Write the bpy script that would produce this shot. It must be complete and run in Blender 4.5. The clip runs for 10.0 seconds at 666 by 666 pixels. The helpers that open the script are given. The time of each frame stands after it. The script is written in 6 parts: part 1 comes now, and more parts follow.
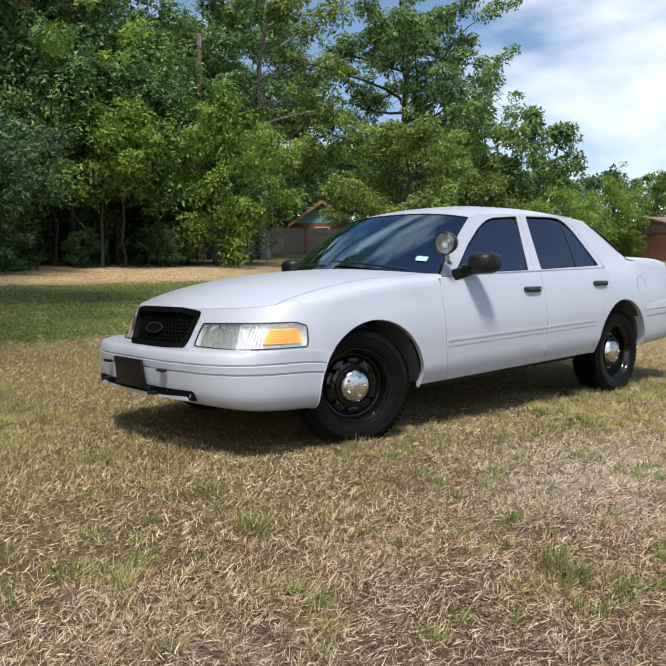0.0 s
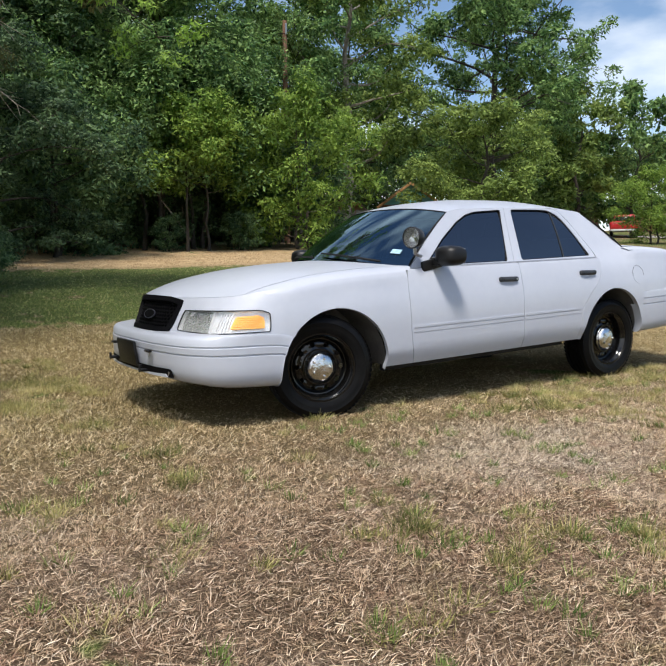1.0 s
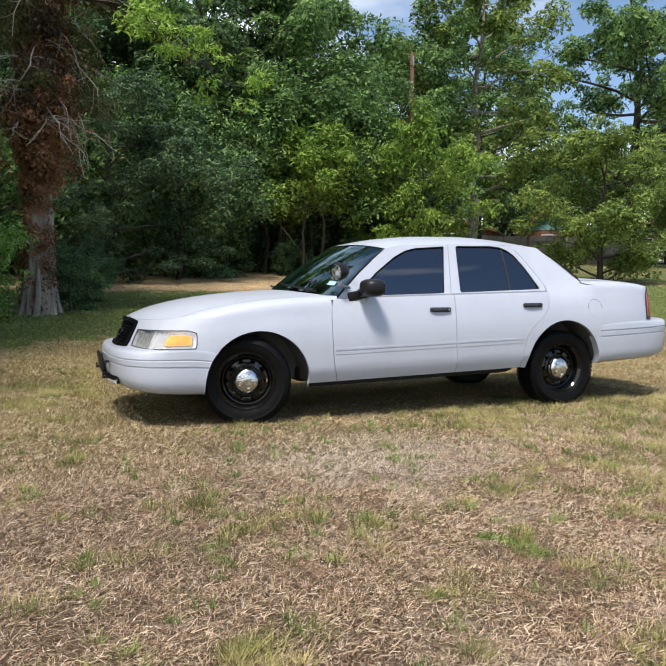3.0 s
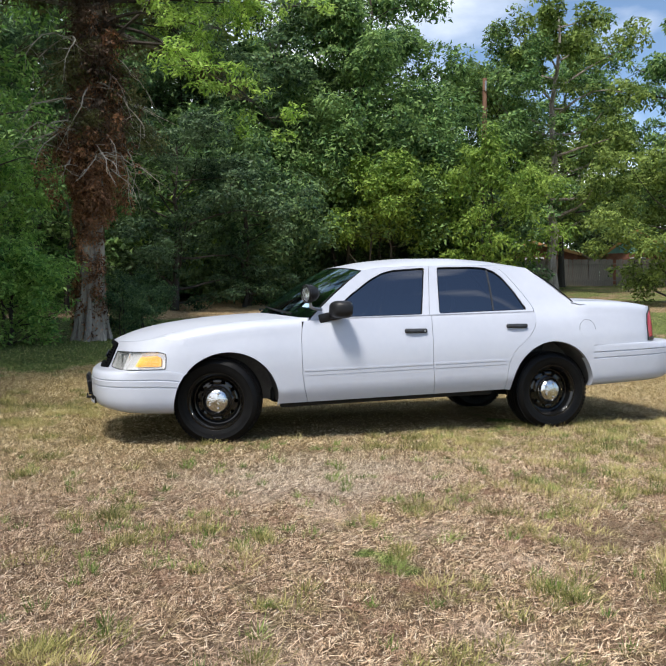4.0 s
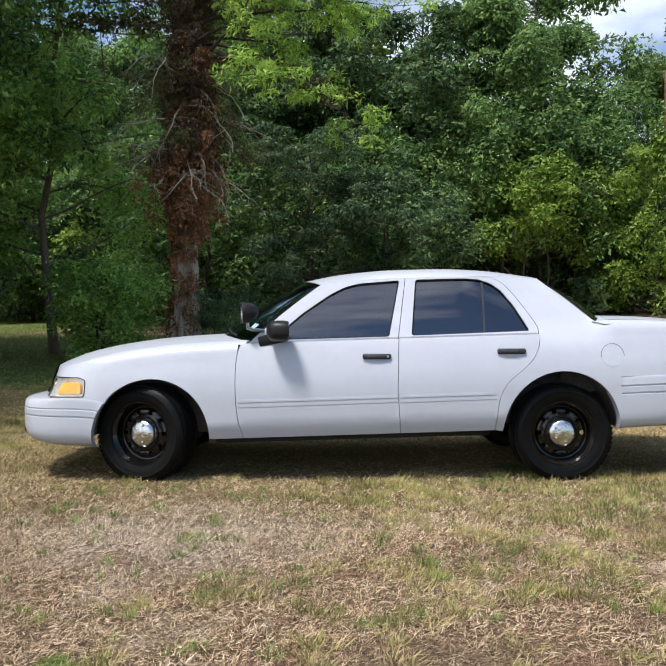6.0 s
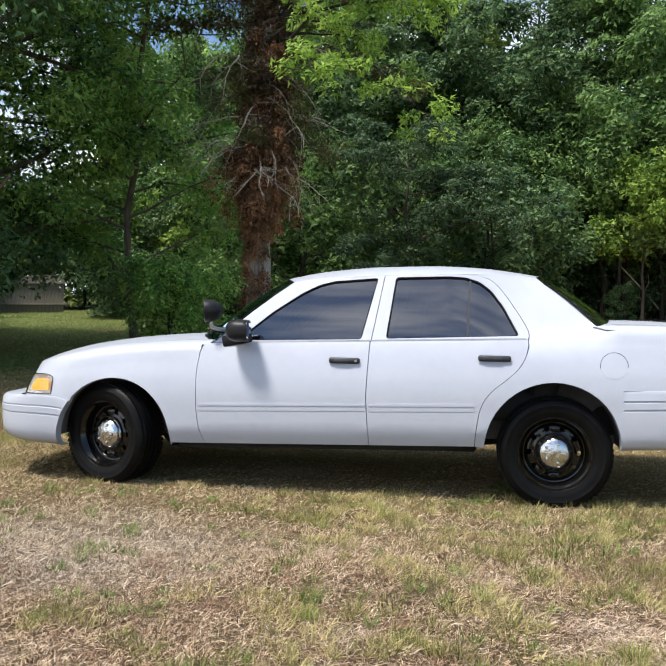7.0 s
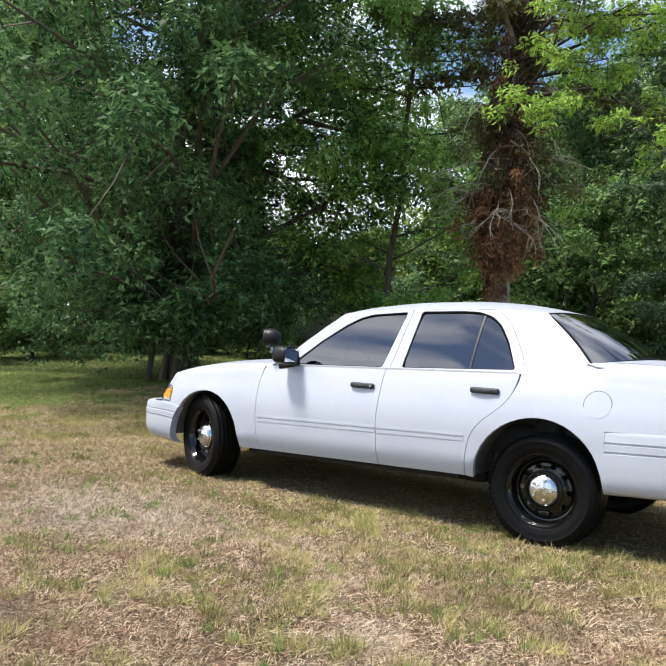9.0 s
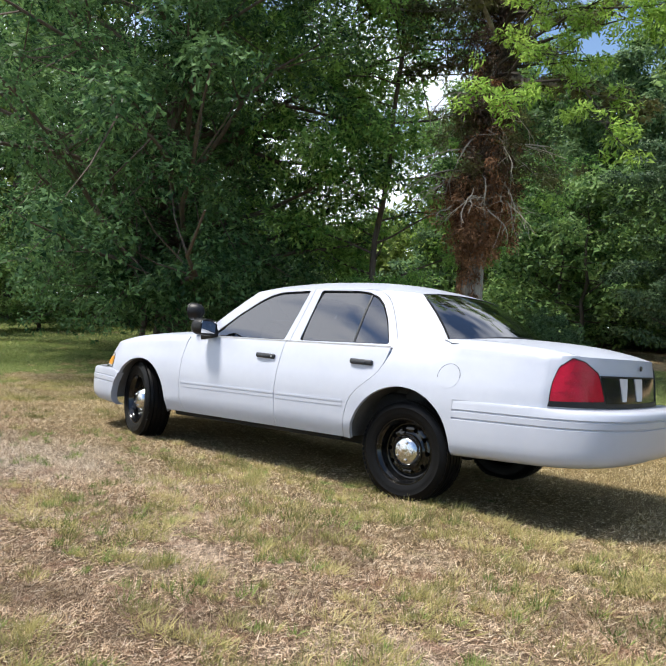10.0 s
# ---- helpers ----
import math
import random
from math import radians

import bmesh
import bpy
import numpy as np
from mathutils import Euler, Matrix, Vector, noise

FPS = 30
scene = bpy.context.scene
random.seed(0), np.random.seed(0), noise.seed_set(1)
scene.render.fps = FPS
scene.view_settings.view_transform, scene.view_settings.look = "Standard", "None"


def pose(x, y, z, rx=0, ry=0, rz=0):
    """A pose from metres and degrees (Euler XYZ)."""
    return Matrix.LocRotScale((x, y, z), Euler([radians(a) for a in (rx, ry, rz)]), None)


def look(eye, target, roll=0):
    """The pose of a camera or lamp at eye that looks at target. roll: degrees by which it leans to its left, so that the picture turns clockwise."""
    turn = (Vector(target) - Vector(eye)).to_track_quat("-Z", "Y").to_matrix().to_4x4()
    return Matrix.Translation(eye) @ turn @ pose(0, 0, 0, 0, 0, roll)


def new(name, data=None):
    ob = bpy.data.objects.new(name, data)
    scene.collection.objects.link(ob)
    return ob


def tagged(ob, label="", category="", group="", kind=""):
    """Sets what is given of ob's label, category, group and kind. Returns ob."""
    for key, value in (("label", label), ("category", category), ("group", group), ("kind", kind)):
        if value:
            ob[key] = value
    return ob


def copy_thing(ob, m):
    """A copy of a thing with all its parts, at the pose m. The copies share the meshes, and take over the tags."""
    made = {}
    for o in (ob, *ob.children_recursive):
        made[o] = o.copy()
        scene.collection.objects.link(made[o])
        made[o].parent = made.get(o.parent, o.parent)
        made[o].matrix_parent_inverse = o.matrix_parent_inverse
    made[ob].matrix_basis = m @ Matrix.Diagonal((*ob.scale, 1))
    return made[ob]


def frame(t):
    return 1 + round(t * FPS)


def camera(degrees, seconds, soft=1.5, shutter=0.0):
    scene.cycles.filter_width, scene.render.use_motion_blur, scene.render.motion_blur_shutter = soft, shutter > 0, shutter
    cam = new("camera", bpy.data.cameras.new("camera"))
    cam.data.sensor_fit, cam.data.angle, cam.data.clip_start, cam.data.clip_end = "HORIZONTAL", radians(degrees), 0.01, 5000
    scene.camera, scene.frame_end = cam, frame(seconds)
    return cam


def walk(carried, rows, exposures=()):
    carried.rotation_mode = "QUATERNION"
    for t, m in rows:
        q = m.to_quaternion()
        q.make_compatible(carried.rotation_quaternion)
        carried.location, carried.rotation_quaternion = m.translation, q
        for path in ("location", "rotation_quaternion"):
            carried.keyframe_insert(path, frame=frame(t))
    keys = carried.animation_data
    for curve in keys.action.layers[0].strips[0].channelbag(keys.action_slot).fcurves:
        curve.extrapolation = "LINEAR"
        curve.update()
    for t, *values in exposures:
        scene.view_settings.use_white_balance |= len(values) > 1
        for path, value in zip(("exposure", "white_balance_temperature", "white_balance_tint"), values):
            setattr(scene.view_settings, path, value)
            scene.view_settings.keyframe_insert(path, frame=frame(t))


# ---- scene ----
cam = camera(47.5, 10.0)
PATH = [
    (0, (-2.994, -4.024, 0.96), (-1.68, -2.523, 0.816), -0.4),
    (0.5, (-2.795, -4.459, 0.973), (-1.581, -2.877, 0.817), -0.3),
    (1, (-2.666, -4.934, 1.029), (-1.561, -3.278, 0.837), -0.5),
    (1.5, (-2.461, -5.353, 1.142), (-1.482, -3.621, 0.94), -0.2),
    (2, (-2.2, -5.702, 1.149), (-1.296, -3.927, 0.974), 0.5),
    (2.5, (-1.919, -6.051, 1.122), (-1.08, -4.242, 0.966), 0.7),
    (4, (-0.673, -6.783, 1.039), (-0.155, -4.852, 0.981), -0.1),
    (4.5, (-0.156, -6.752, 1.07), (0.247, -4.793, 1.039), 0.1),
    (5, (0.319, -6.571, 1.092), (0.637, -4.597, 1.07), 0.4),
    (5.5, (0.806, -6.357, 1.072), (0.979, -4.364, 1.056), -0.1),
    (7, (2.35, -5.625, 1.092), (2.01, -3.654, 1.073), 1.0),
    (7.5, (2.929, -5.452, 1.084), (2.398, -3.524, 1.059), 1.1),
    (8, (3.45, -5.255, 1.086), (2.596, -3.446, 1.084), 1.2),
    (8.5, (3.939, -5.2, 1.118), (2.719, -3.616, 1.175), 2.5),
    (9, (4.608, -5.297, 1.09), (3.41, -3.696, 1.142), 3.4),
    (9.5, (5.188, -5.301, 1.108), (3.984, -3.704, 1.144), 4.1),
    (10, (5.699, -5.195, 1.096), (4.447, -3.635, 1.095), 4.9),
]
walk(cam, [(t, look(eye, target, roll)) for t, eye, target, roll in PATH],
     exposures=[(0, -0.05), (2.5, 0.06), (4.5, 0.18), (5, 0.04), (5.5, 0.05), (7, 0.25), (7.5, 0.25), (8.5, 0.47), (10, 0.44)])


# ---- sky and sun ----
SUN = Vector((-0.30, -0.32, 0.90)).normalized()
world = bpy.data.worlds.new("world")
scene.world = world
world.use_nodes = True
wn, wl = world.node_tree.nodes, world.node_tree.links
wn.clear()
sky = wn.new("ShaderNodeTexSky")
sky.sky_type, sky.sun_disc = "NISHITA", False
sky.dust_density, sky.ozone_density = 0.25, 2.5
sky.sun_elevation, sky.sun_rotation = math.asin(SUN.z), math.atan2(SUN.x, SUN.y)
wtc, wmap, wno = wn.new("ShaderNodeTexCoord"), wn.new("ShaderNodeMapping"), wn.new("ShaderNodeTexNoise")
wmap.inputs["Scale"].default_value = (1.0, 1.0, 2.5)
wno.inputs["Scale"].default_value, wno.inputs["Detail"].default_value, wno.inputs["Roughness"].default_value = 2.1, 9, 0.5
wr = wn.new("ShaderNodeValToRGB")
wr.color_ramp.elements[0].position, wr.color_ramp.elements[1].position = 0.385, 0.57
wmix, wbg, wout = wn.new("ShaderNodeMix"), wn.new("ShaderNodeBackground"), wn.new("ShaderNodeOutputWorld")
wmix.data_type = "RGBA"
wmix.inputs[7].default_value = (8.6, 9.0, 9.6, 1)
wbg.inputs["Strength"].default_value = 0.15
wl.new(wtc.outputs["Generated"], wmap.inputs["Vector"])
wl.new(wmap.outputs[0], wno.inputs["Vector"])
wave = wn.new("ShaderNodeTexWave")
wave.bands_direction = "Z"
wave.inputs["Scale"].default_value, wave.inputs["Distortion"].default_value, wave.inputs["Detail"].default_value, wave.inputs["Detail Scale"].default_value = 1.0, 9.0, 4, 1.4
wsum = wn.new("ShaderNodeMath")
wsum.operation = "MULTIPLY_ADD"
wsum.inputs[1].default_value = 0.06
wl.new(wmap.outputs[0], wave.inputs["Vector"])
wl.new(wave.outputs["Fac"], wsum.inputs[0])
wl.new(wno.outputs["Fac"], wsum.inputs[2])
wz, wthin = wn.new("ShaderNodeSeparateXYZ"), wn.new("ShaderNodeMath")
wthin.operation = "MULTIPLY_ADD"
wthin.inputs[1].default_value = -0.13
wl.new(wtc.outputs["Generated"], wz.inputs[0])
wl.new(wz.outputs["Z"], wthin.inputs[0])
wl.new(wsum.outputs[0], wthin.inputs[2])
# the cloud cover opens towards the east
wdot, wpos, wclear = wn.new("ShaderNodeVectorMath"), wn.new("ShaderNodeMath"), wn.new("ShaderNodeMath")
wdot.operation, wpos.operation, wclear.operation = "DOT_PRODUCT", "MAXIMUM", "MULTIPLY_ADD"
wdot.inputs[1].default_value = (0.75, -0.66, 0.0)
wpos.inputs[1].default_value, wclear.inputs[1].default_value = 0.50, -0.75
wl.new(wtc.outputs["Generated"], wdot.inputs[0])
wl.new(wdot.outputs["Value"], wpos.inputs[0])
wl.new(wpos.outputs[0], wclear.inputs[0])
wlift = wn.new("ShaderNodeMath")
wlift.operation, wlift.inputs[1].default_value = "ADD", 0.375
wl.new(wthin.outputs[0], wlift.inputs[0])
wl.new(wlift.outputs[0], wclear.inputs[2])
# and closes up towards the west
wwest = wn.new("ShaderNodeMapRange")
wwest.inputs["From Min"].default_value, wwest.inputs["From Max"].default_value = -0.05, -0.6
wwest.inputs["To Max"].default_value = 0.05
wtotal = wn.new("ShaderNodeMath")
wl.new(wz.outputs["X"], wwest.inputs["Value"])
wl.new(wclear.outputs[0], wtotal.inputs[0])
wl.new(wwest.outputs[0], wtotal.inputs[1])
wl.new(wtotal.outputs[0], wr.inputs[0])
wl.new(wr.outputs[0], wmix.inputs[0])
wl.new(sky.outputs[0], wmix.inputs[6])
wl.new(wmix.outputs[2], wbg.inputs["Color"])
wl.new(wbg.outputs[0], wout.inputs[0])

sun = new("sun", bpy.data.lights.new("sun", "SUN"))
sun.data.energy, sun.data.angle, sun.data.color = 4.9, radians(11.0), (1.0, 0.945, 0.875)
sun.matrix_world = look(tuple(SUN * 60), (0, 0, 0))


# ---- small tools ----
def pchip(xs, ys):
    """A smooth curve through the points that does not overshoot."""
    xs, ys = np.array(xs, float), np.array(ys, float)
    h, d = np.diff(xs), np.diff(ys) / np.diff(xs)
    m = np.zeros(len(xs))
    m[0], m[-1] = d[0], d[-1]
    for i in range(1, len(xs) - 1):
        m[i] = 0 if d[i - 1] * d[i] <= 0 else 2 * d[i - 1] * d[i] / (d[i - 1] + d[i])

    def f(x):
        x = min(max(x, xs[0]), xs[-1])
        i = min(max(int(np.searchsorted(xs, x)) - 1, 0), len(xs) - 2)
        t = (x - xs[i]) / h[i]
        return float((1 + 2 * t) * (1 - t) ** 2 * ys[i] + t * (1 - t) ** 2 * h[i] * m[i]
                     + t * t * (3 - 2 * t) * ys[i + 1] + t * t * (t - 1) * h[i] * m[i + 1])
    return f


def smooth(a, b, x):
    t = min(max((x - a) / (b - a), 0), 1)
    return t * t * (3 - 2 * t)


def finish(ob, mat, sharp=38):
    me = ob.data
    if mat:
        me.materials.append(mat)
    me.polygons.foreach_set("use_smooth", [True] * len(me.polygons))
    me.set_sharp_from_angle(angle=radians(sharp))
    return ob


def thing(name, at=(0, 0, 0), label="", category="", group="", kind="", turn=0):
    ob = new(name)
    ob.matrix_world = pose(*at, 0, 0, turn)
    return tagged(ob, label, category, group, kind)


def part(name, bm, material, parent, label=""):
    me = bpy.data.meshes.new(name)
    bm.to_mesh(me)
    bm.free()
    ob = finish(new(name, me), material)
    ob.parent = parent
    return tagged(ob, label)


def box(bm, c, s, bevel=0.0, m=None, seg=2):
    r = bmesh.ops.create_cube(bm, size=1.0, matrix=Matrix.Translation(c) @ (m or Matrix()) @ Matrix.Diagonal((*s, 1)))
    if bevel:
        es = list({e for v in r["verts"] for e in v.link_edges})
        bmesh.ops.bevel(bm, geom=es, offset=bevel, segments=seg, profile=0.5, affect="EDGES")
    return bm


def tube(bm, pts, radii, n=8):
    """A tapered tube along the points."""
    rings = []
    for i, p in enumerate(pts):
        d = (Vector(pts[min(i + 1, len(pts) - 1)]) - Vector(pts[max(i - 1, 0)])).normalized()
        a = d.orthogonal().normalized() if not rings else (last - d * last.dot(d)).normalized()
        last = a
        b = d.cross(a)
        rings.append([bm.verts.new(Vector(p) + (a * math.cos(k * math.tau / n) + b * math.sin(k * math.tau / n)) * radii[i]) for k in range(n)])
    for r, q in zip(rings, rings[1:]):
        for k in range(n):
            bm.faces.new((r[k], r[(k + 1) % n], q[(k + 1) % n], q[k]))
    bm.faces.new(rings[-1])
    bm.faces.new(rings[0][::-1])
    return bm


def lathe(bm, profile, n=48, m=None):
    """Turns (radius, y) points about the y axis."""
    m = m or Matrix()
    rings = []
    for r, y in profile:
        if r < 1e-5:
            rings.append([bm.verts.new(m @ Vector((0, y, 0)))])
        else:
            rings.append([bm.verts.new(m @ Vector((r * math.cos(k * math.tau / n), y, r * math.sin(k * math.tau / n)))) for k in range(n)])
    for a, b in zip(rings, rings[1:]):
        for k in range(n):
            f = [a[k % len(a)], a[(k + 1) % len(a)], b[(k + 1) % len(b)], b[k % len(b)]]
            f = list(dict.fromkeys(f))
            if len(f) > 2:
                bm.faces.new(f)
    return bm


def soup(name, verts, faces, mat, parent=None, label="", sides=4, smooth_faces=False):
    """One mesh from arrays of vertices and faces that all have the same number of sides."""
    me = bpy.data.meshes.new(name)
    verts, faces = np.asarray(verts, np.float32), np.asarray(faces, np.int32)
    me.vertices.add(len(verts))
    me.vertices.foreach_set("co", verts.ravel())
    me.loops.add(faces.size)
    me.loops.foreach_set("vertex_index", faces.ravel())
    me.polygons.add(len(faces))
    me.polygons.foreach_set("loop_start", np.arange(len(faces), dtype=np.int32) * sides)
    if smooth_faces:
        me.polygons.foreach_set("use_smooth", [True] * len(faces))
    me.update(calc_edges=True)
    me.materials.append(mat)
    ob = new(name, me)
    ob.parent = parent
    return tagged(ob, label)


# ---- materials ----
def nodes_of(name):
    mat = bpy.data.materials.new(name)
    mat.use_nodes = True
    nt = mat.node_tree
    return mat, nt.nodes, nt.links, nt.nodes["Principled BSDF"]


def noise_node(n, l, scale, detail=4, vec=None, rough=0.55):
    t = n.new("ShaderNodeTexNoise")
    t.inputs["Scale"].default_value, t.inputs["Detail"].default_value, t.inputs["Roughness"].default_value = scale, detail, rough
    if vec:
        l.new(vec, t.inputs["Vector"])
    return t.outputs["Fac"]


def ramp(n, l, fac, *stops):
    r = n.new("ShaderNodeValToRGB")
    while len(r.color_ramp.elements) < len(stops):
        r.color_ramp.elements.new(0.5)
    for e, (p, c) in zip(r.color_ramp.elements, stops):
        e.position, e.color = p, (*c, 1) if len(c) == 3 else c
    l.new(fac, r.inputs[0])
    return r.outputs[0]


def mixc(n, l, fac, a, b, kind="MIX"):
    m = n.new("ShaderNodeMix")
    m.data_type, m.blend_type = "RGBA", kind
    for sock, v in ((m.inputs[0], fac), (m.inputs[6], a), (m.inputs[7], b)):
        if hasattr(v, "default_value"):
            l.new(v, sock)
        else:
            sock.default_value = v if isinstance(v, (int, float)) else (*v, 1)
    return m.outputs[2]


def surface(name, c1, c2, scale=6.0, rough=0.6, metal=0.0, bump=0.0, bump_scale=60.0, coat=0.0, rough2=None, spec=0.5, stretch=None):
    """A plain surface with variation at two scales and fine relief."""
    mat, n, l, b = nodes_of(name)
    tc = n.new("ShaderNodeTexCoord").outputs["Object"]
    if stretch:
        mp = n.new("ShaderNodeMapping")
        mp.inputs["Scale"].default_value = stretch
        l.new(tc, mp.inputs["Vector"])
        tc = mp.outputs[0]
    big, fine = noise_node(n, l, scale, 5, tc), noise_node(n, l, scale * 9, 3, tc)
    mid = mixc(n, l, 0.3, big, fine)
    l.new(ramp(n, l, mid, (0.32, c1), (0.68, c2)), b.inputs["Base Color"])
    b.inputs["Roughness"].default_value, b.inputs["Metallic"].default_value = rough, metal
    b.inputs["Coat Weight"].default_value, b.inputs["Coat Roughness"].default_value = coat, 0.06
    b.inputs["Specular IOR Level"].default_value = spec
    if rough2 is not None:
        l.new(ramp(n, l, fine, (0.35, (rough,) * 3), (0.7, (rough2,) * 3)), b.inputs["Roughness"])
    if bump:
        bp = n.new("ShaderNodeBump")
        bp.inputs["Strength"].default_value, bp.inputs["Distance"].default_value = bump, 0.01
        l.new(noise_node(n, l, bump_scale, 4, tc), bp.inputs["Height"])
        l.new(bp.outputs[0], b.inputs["Normal"])
    return mat


def glass(name, tint, gloss=(1, 1, 1), ior=1.55):
    """A thin tinted pane: clear to the tint, with a gloss that grows at grazing angles."""
    mat, n, l, b = nodes_of(name)
    n.remove(b)
    tr, gl, mx, fr = n.new("ShaderNodeBsdfTransparent"), n.new("ShaderNodeBsdfGlossy"), n.new("ShaderNodeMixShader"), n.new("ShaderNodeFresnel")
    tr.inputs["Color"].default_value, gl.inputs["Color"].default_value, gl.inputs["Roughness"].default_value = (*tint, 1), (*gloss, 1), 0.02
    fr.inputs["IOR"].default_value = ior
    l.new(fr.outputs[0], mx.inputs[0])
    l.new(tr.outputs[0], mx.inputs[1])
    l.new(gl.outputs[0], mx.inputs[2])
    l.new(mx.outputs[0], n["Material Output"].inputs["Surface"])
    return mat


def leaf_material(name, dark, mid, light, glow=0.35):
    """Leaves: each its own tone, patches of lighter growth, some light passing through."""
    mat, n, l, b = nodes_of(name)
    g = n.new("ShaderNodeNewGeometry")
    own = ramp(n, l, g.outputs["Random Per Island"], (0.0, dark), (0.55, mid), (1.0, light))
    patch = noise_node(n, l, 0.7, 3, g.outputs["Position"])
    col = mixc(n, l, ramp(n, l, patch, (0.45, (0, 0, 0)), (0.7, (0.6, 0.6, 0.6))), own, light)
    tips = noise_node(n, l, 3.1, 2, g.outputs["Position"])
    col = mixc(n, l, ramp(n, l, tips, (0.34, (0.6, 0.6, 0.6)), (0.46, (0, 0, 0))), col, dark)
    col = mixc(n, l, ramp(n, l, tips, (0.54, (0, 0, 0)), (0.68, (0.7, 0.7, 0.7))), col, light)
    l.new(col, b.inputs["Base Color"])
    b.inputs["Roughness"].default_value, b.inputs["Specular IOR Level"].default_value = 0.5, 0.16
    t, mx = n.new("ShaderNodeBsdfTranslucent"), n.new("ShaderNodeMixShader")
    l.new(col, t.inputs["Color"])
    mx.inputs[0].default_value = glow
    l.new(b.outputs[0], mx.inputs[1])
    l.new(t.outputs[0], mx.inputs[2])
    l.new(mx.outputs[0], n["Material Output"].inputs["Surface"])
    return mat


def green_mask(n, l):
    """Where the lawn is green: patches, tufts, and a wetter belt in front of the woods; one pattern for soil and blades."""
    pos = n.new("ShaderNodeNewGeometry").outputs["Position"]
    a, c = noise_node(n, l, 0.55, 4, pos, 0.6), noise_node(n, l, 3.2, 3, pos, 0.6)
    m1 = n.new("ShaderNodeMath")
    m1.operation = "MULTIPLY_ADD"
    l.new(c, m1.inputs[0])
    m1.inputs[1].default_value = 0.8
    l.new(a, m1.inputs[2])
    sep = n.new("ShaderNodeSeparateXYZ")
    l.new(pos, sep.inputs[0])
    belt = n.new("ShaderNodeValToRGB")
    els = belt.color_ramp.elements
    for p, v in ((0.27, 0.0), (0.35, 0.36), (0.60, 0.46), (0.67, 0.0)):
        e = els.new(p)
        e.color = (v, v, v, 1)
    els[0].color = els[len(els) - 1].color = (0, 0, 0, 1)
    mr = n.new("ShaderNodeMapRange")
    mr.inputs["From Min"].default_value, mr.inputs["From Max"].default_value = -4.0, 22.0
    l.new(sep.outputs["Y"], mr.inputs["Value"])
    west = n.new("ShaderNodeMapRange")
    west.inputs["From Min"].default_value, west.inputs["From Max"].default_value = -7.5, -4.0
    west.inputs["To Min"].default_value, west.inputs["To Max"].default_value = 0.44, 0.0
    l.new(sep.outputs["X"], west.inputs["Value"])
    most = n.new("ShaderNodeMath")
    most.operation = "MAXIMUM"
    east = n.new("ShaderNodeMapRange")
    east.inputs["From Min"].default_value, east.inputs["From Max"].default_value = 13.0, 20.0
    east.inputs["To Max"].default_value = 0.26
    l.new(sep.outputs["X"], east.inputs["Value"])
    sides = n.new("ShaderNodeMath")
    sides.operation = "MAXIMUM"
    l.new(west.outputs[0], sides.inputs[0])
    l.new(east.outputs[0], sides.inputs[1])
    l.new(belt.outputs[0], most.inputs[0])
    l.new(sides.outputs[0], most.inputs[1])
    l.new(mr.outputs[0], belt.inputs[0])
    m2 = n.new("ShaderNodeMath")
    l.new(m1.outputs[0], m2.inputs[0])
    l.new(most.outputs[0], m2.inputs[1])
    m2.operation = "ADD"
    dry = n.new("ShaderNodeMath")
    dry.operation, dry.inputs[1].default_value = "SUBTRACT", 0.15
    l.new(m2.outputs[0], dry.inputs[0])
    return pos, dry.outputs[0]


def dry_verge(n, l, pos):
    """The mown, sun-bleached strip along the foot of the woods."""
    sep = n.new("ShaderNodeSeparateXYZ")
    l.new(pos, sep.inputs[0])
    mr = n.new("ShaderNodeMapRange")
    mr.inputs["From Min"].default_value, mr.inputs["From Max"].default_value = 11.5, 14.0
    l.new(sep.outputs["Y"], mr.inputs["Value"])
    bound = n.new("ShaderNodeValToRGB")
    for e, v in zip(bound.color_ramp.elements, (0, 1)):
        e.color = (v, v, v, 1)
    bound.color_ramp.elements[0].position, bound.color_ramp.elements[1].position = 0.36, 0.42
    for q, v in ((0.50, 1), (0.56, 0)):
        bound.color_ramp.elements.new(q).color = (v, v, v, 1)
    along = n.new("ShaderNodeMapRange")
    along.inputs["From Min"].default_value, along.inputs["From Max"].default_value = -40.0, 60.0
    l.new(sep.outputs["X"], along.inputs["Value"])
    l.new(along.outputs[0], bound.inputs[0])
    both = n.new("ShaderNodeMath")
    both.operation = "MULTIPLY"
    l.new(mr.outputs[0], both.inputs[0])
    l.new(bound.outputs[0], both.inputs[1])
    return both.outputs[0]


def gold_belt(n, l, pos):
    """The yellower, longer grass beside and beyond the car."""
    sep = n.new("ShaderNodeSeparateXYZ")
    l.new(pos, sep.inputs[0])
    mr = n.new("ShaderNodeMapRange")
    mr.inputs["From Min"].default_value, mr.inputs["From Max"].default_value = -5.0, 15.0
    l.new(sep.outputs["Y"], mr.inputs["Value"])
    return ramp(n, l, mr.outputs[0], (0.13, (0, 0, 0)), (0.25, (0.5, 0.5, 0.5)), (0.45, (0.6, 0.6, 0.6)), (0.52, (0.2, 0.2, 0.2)))


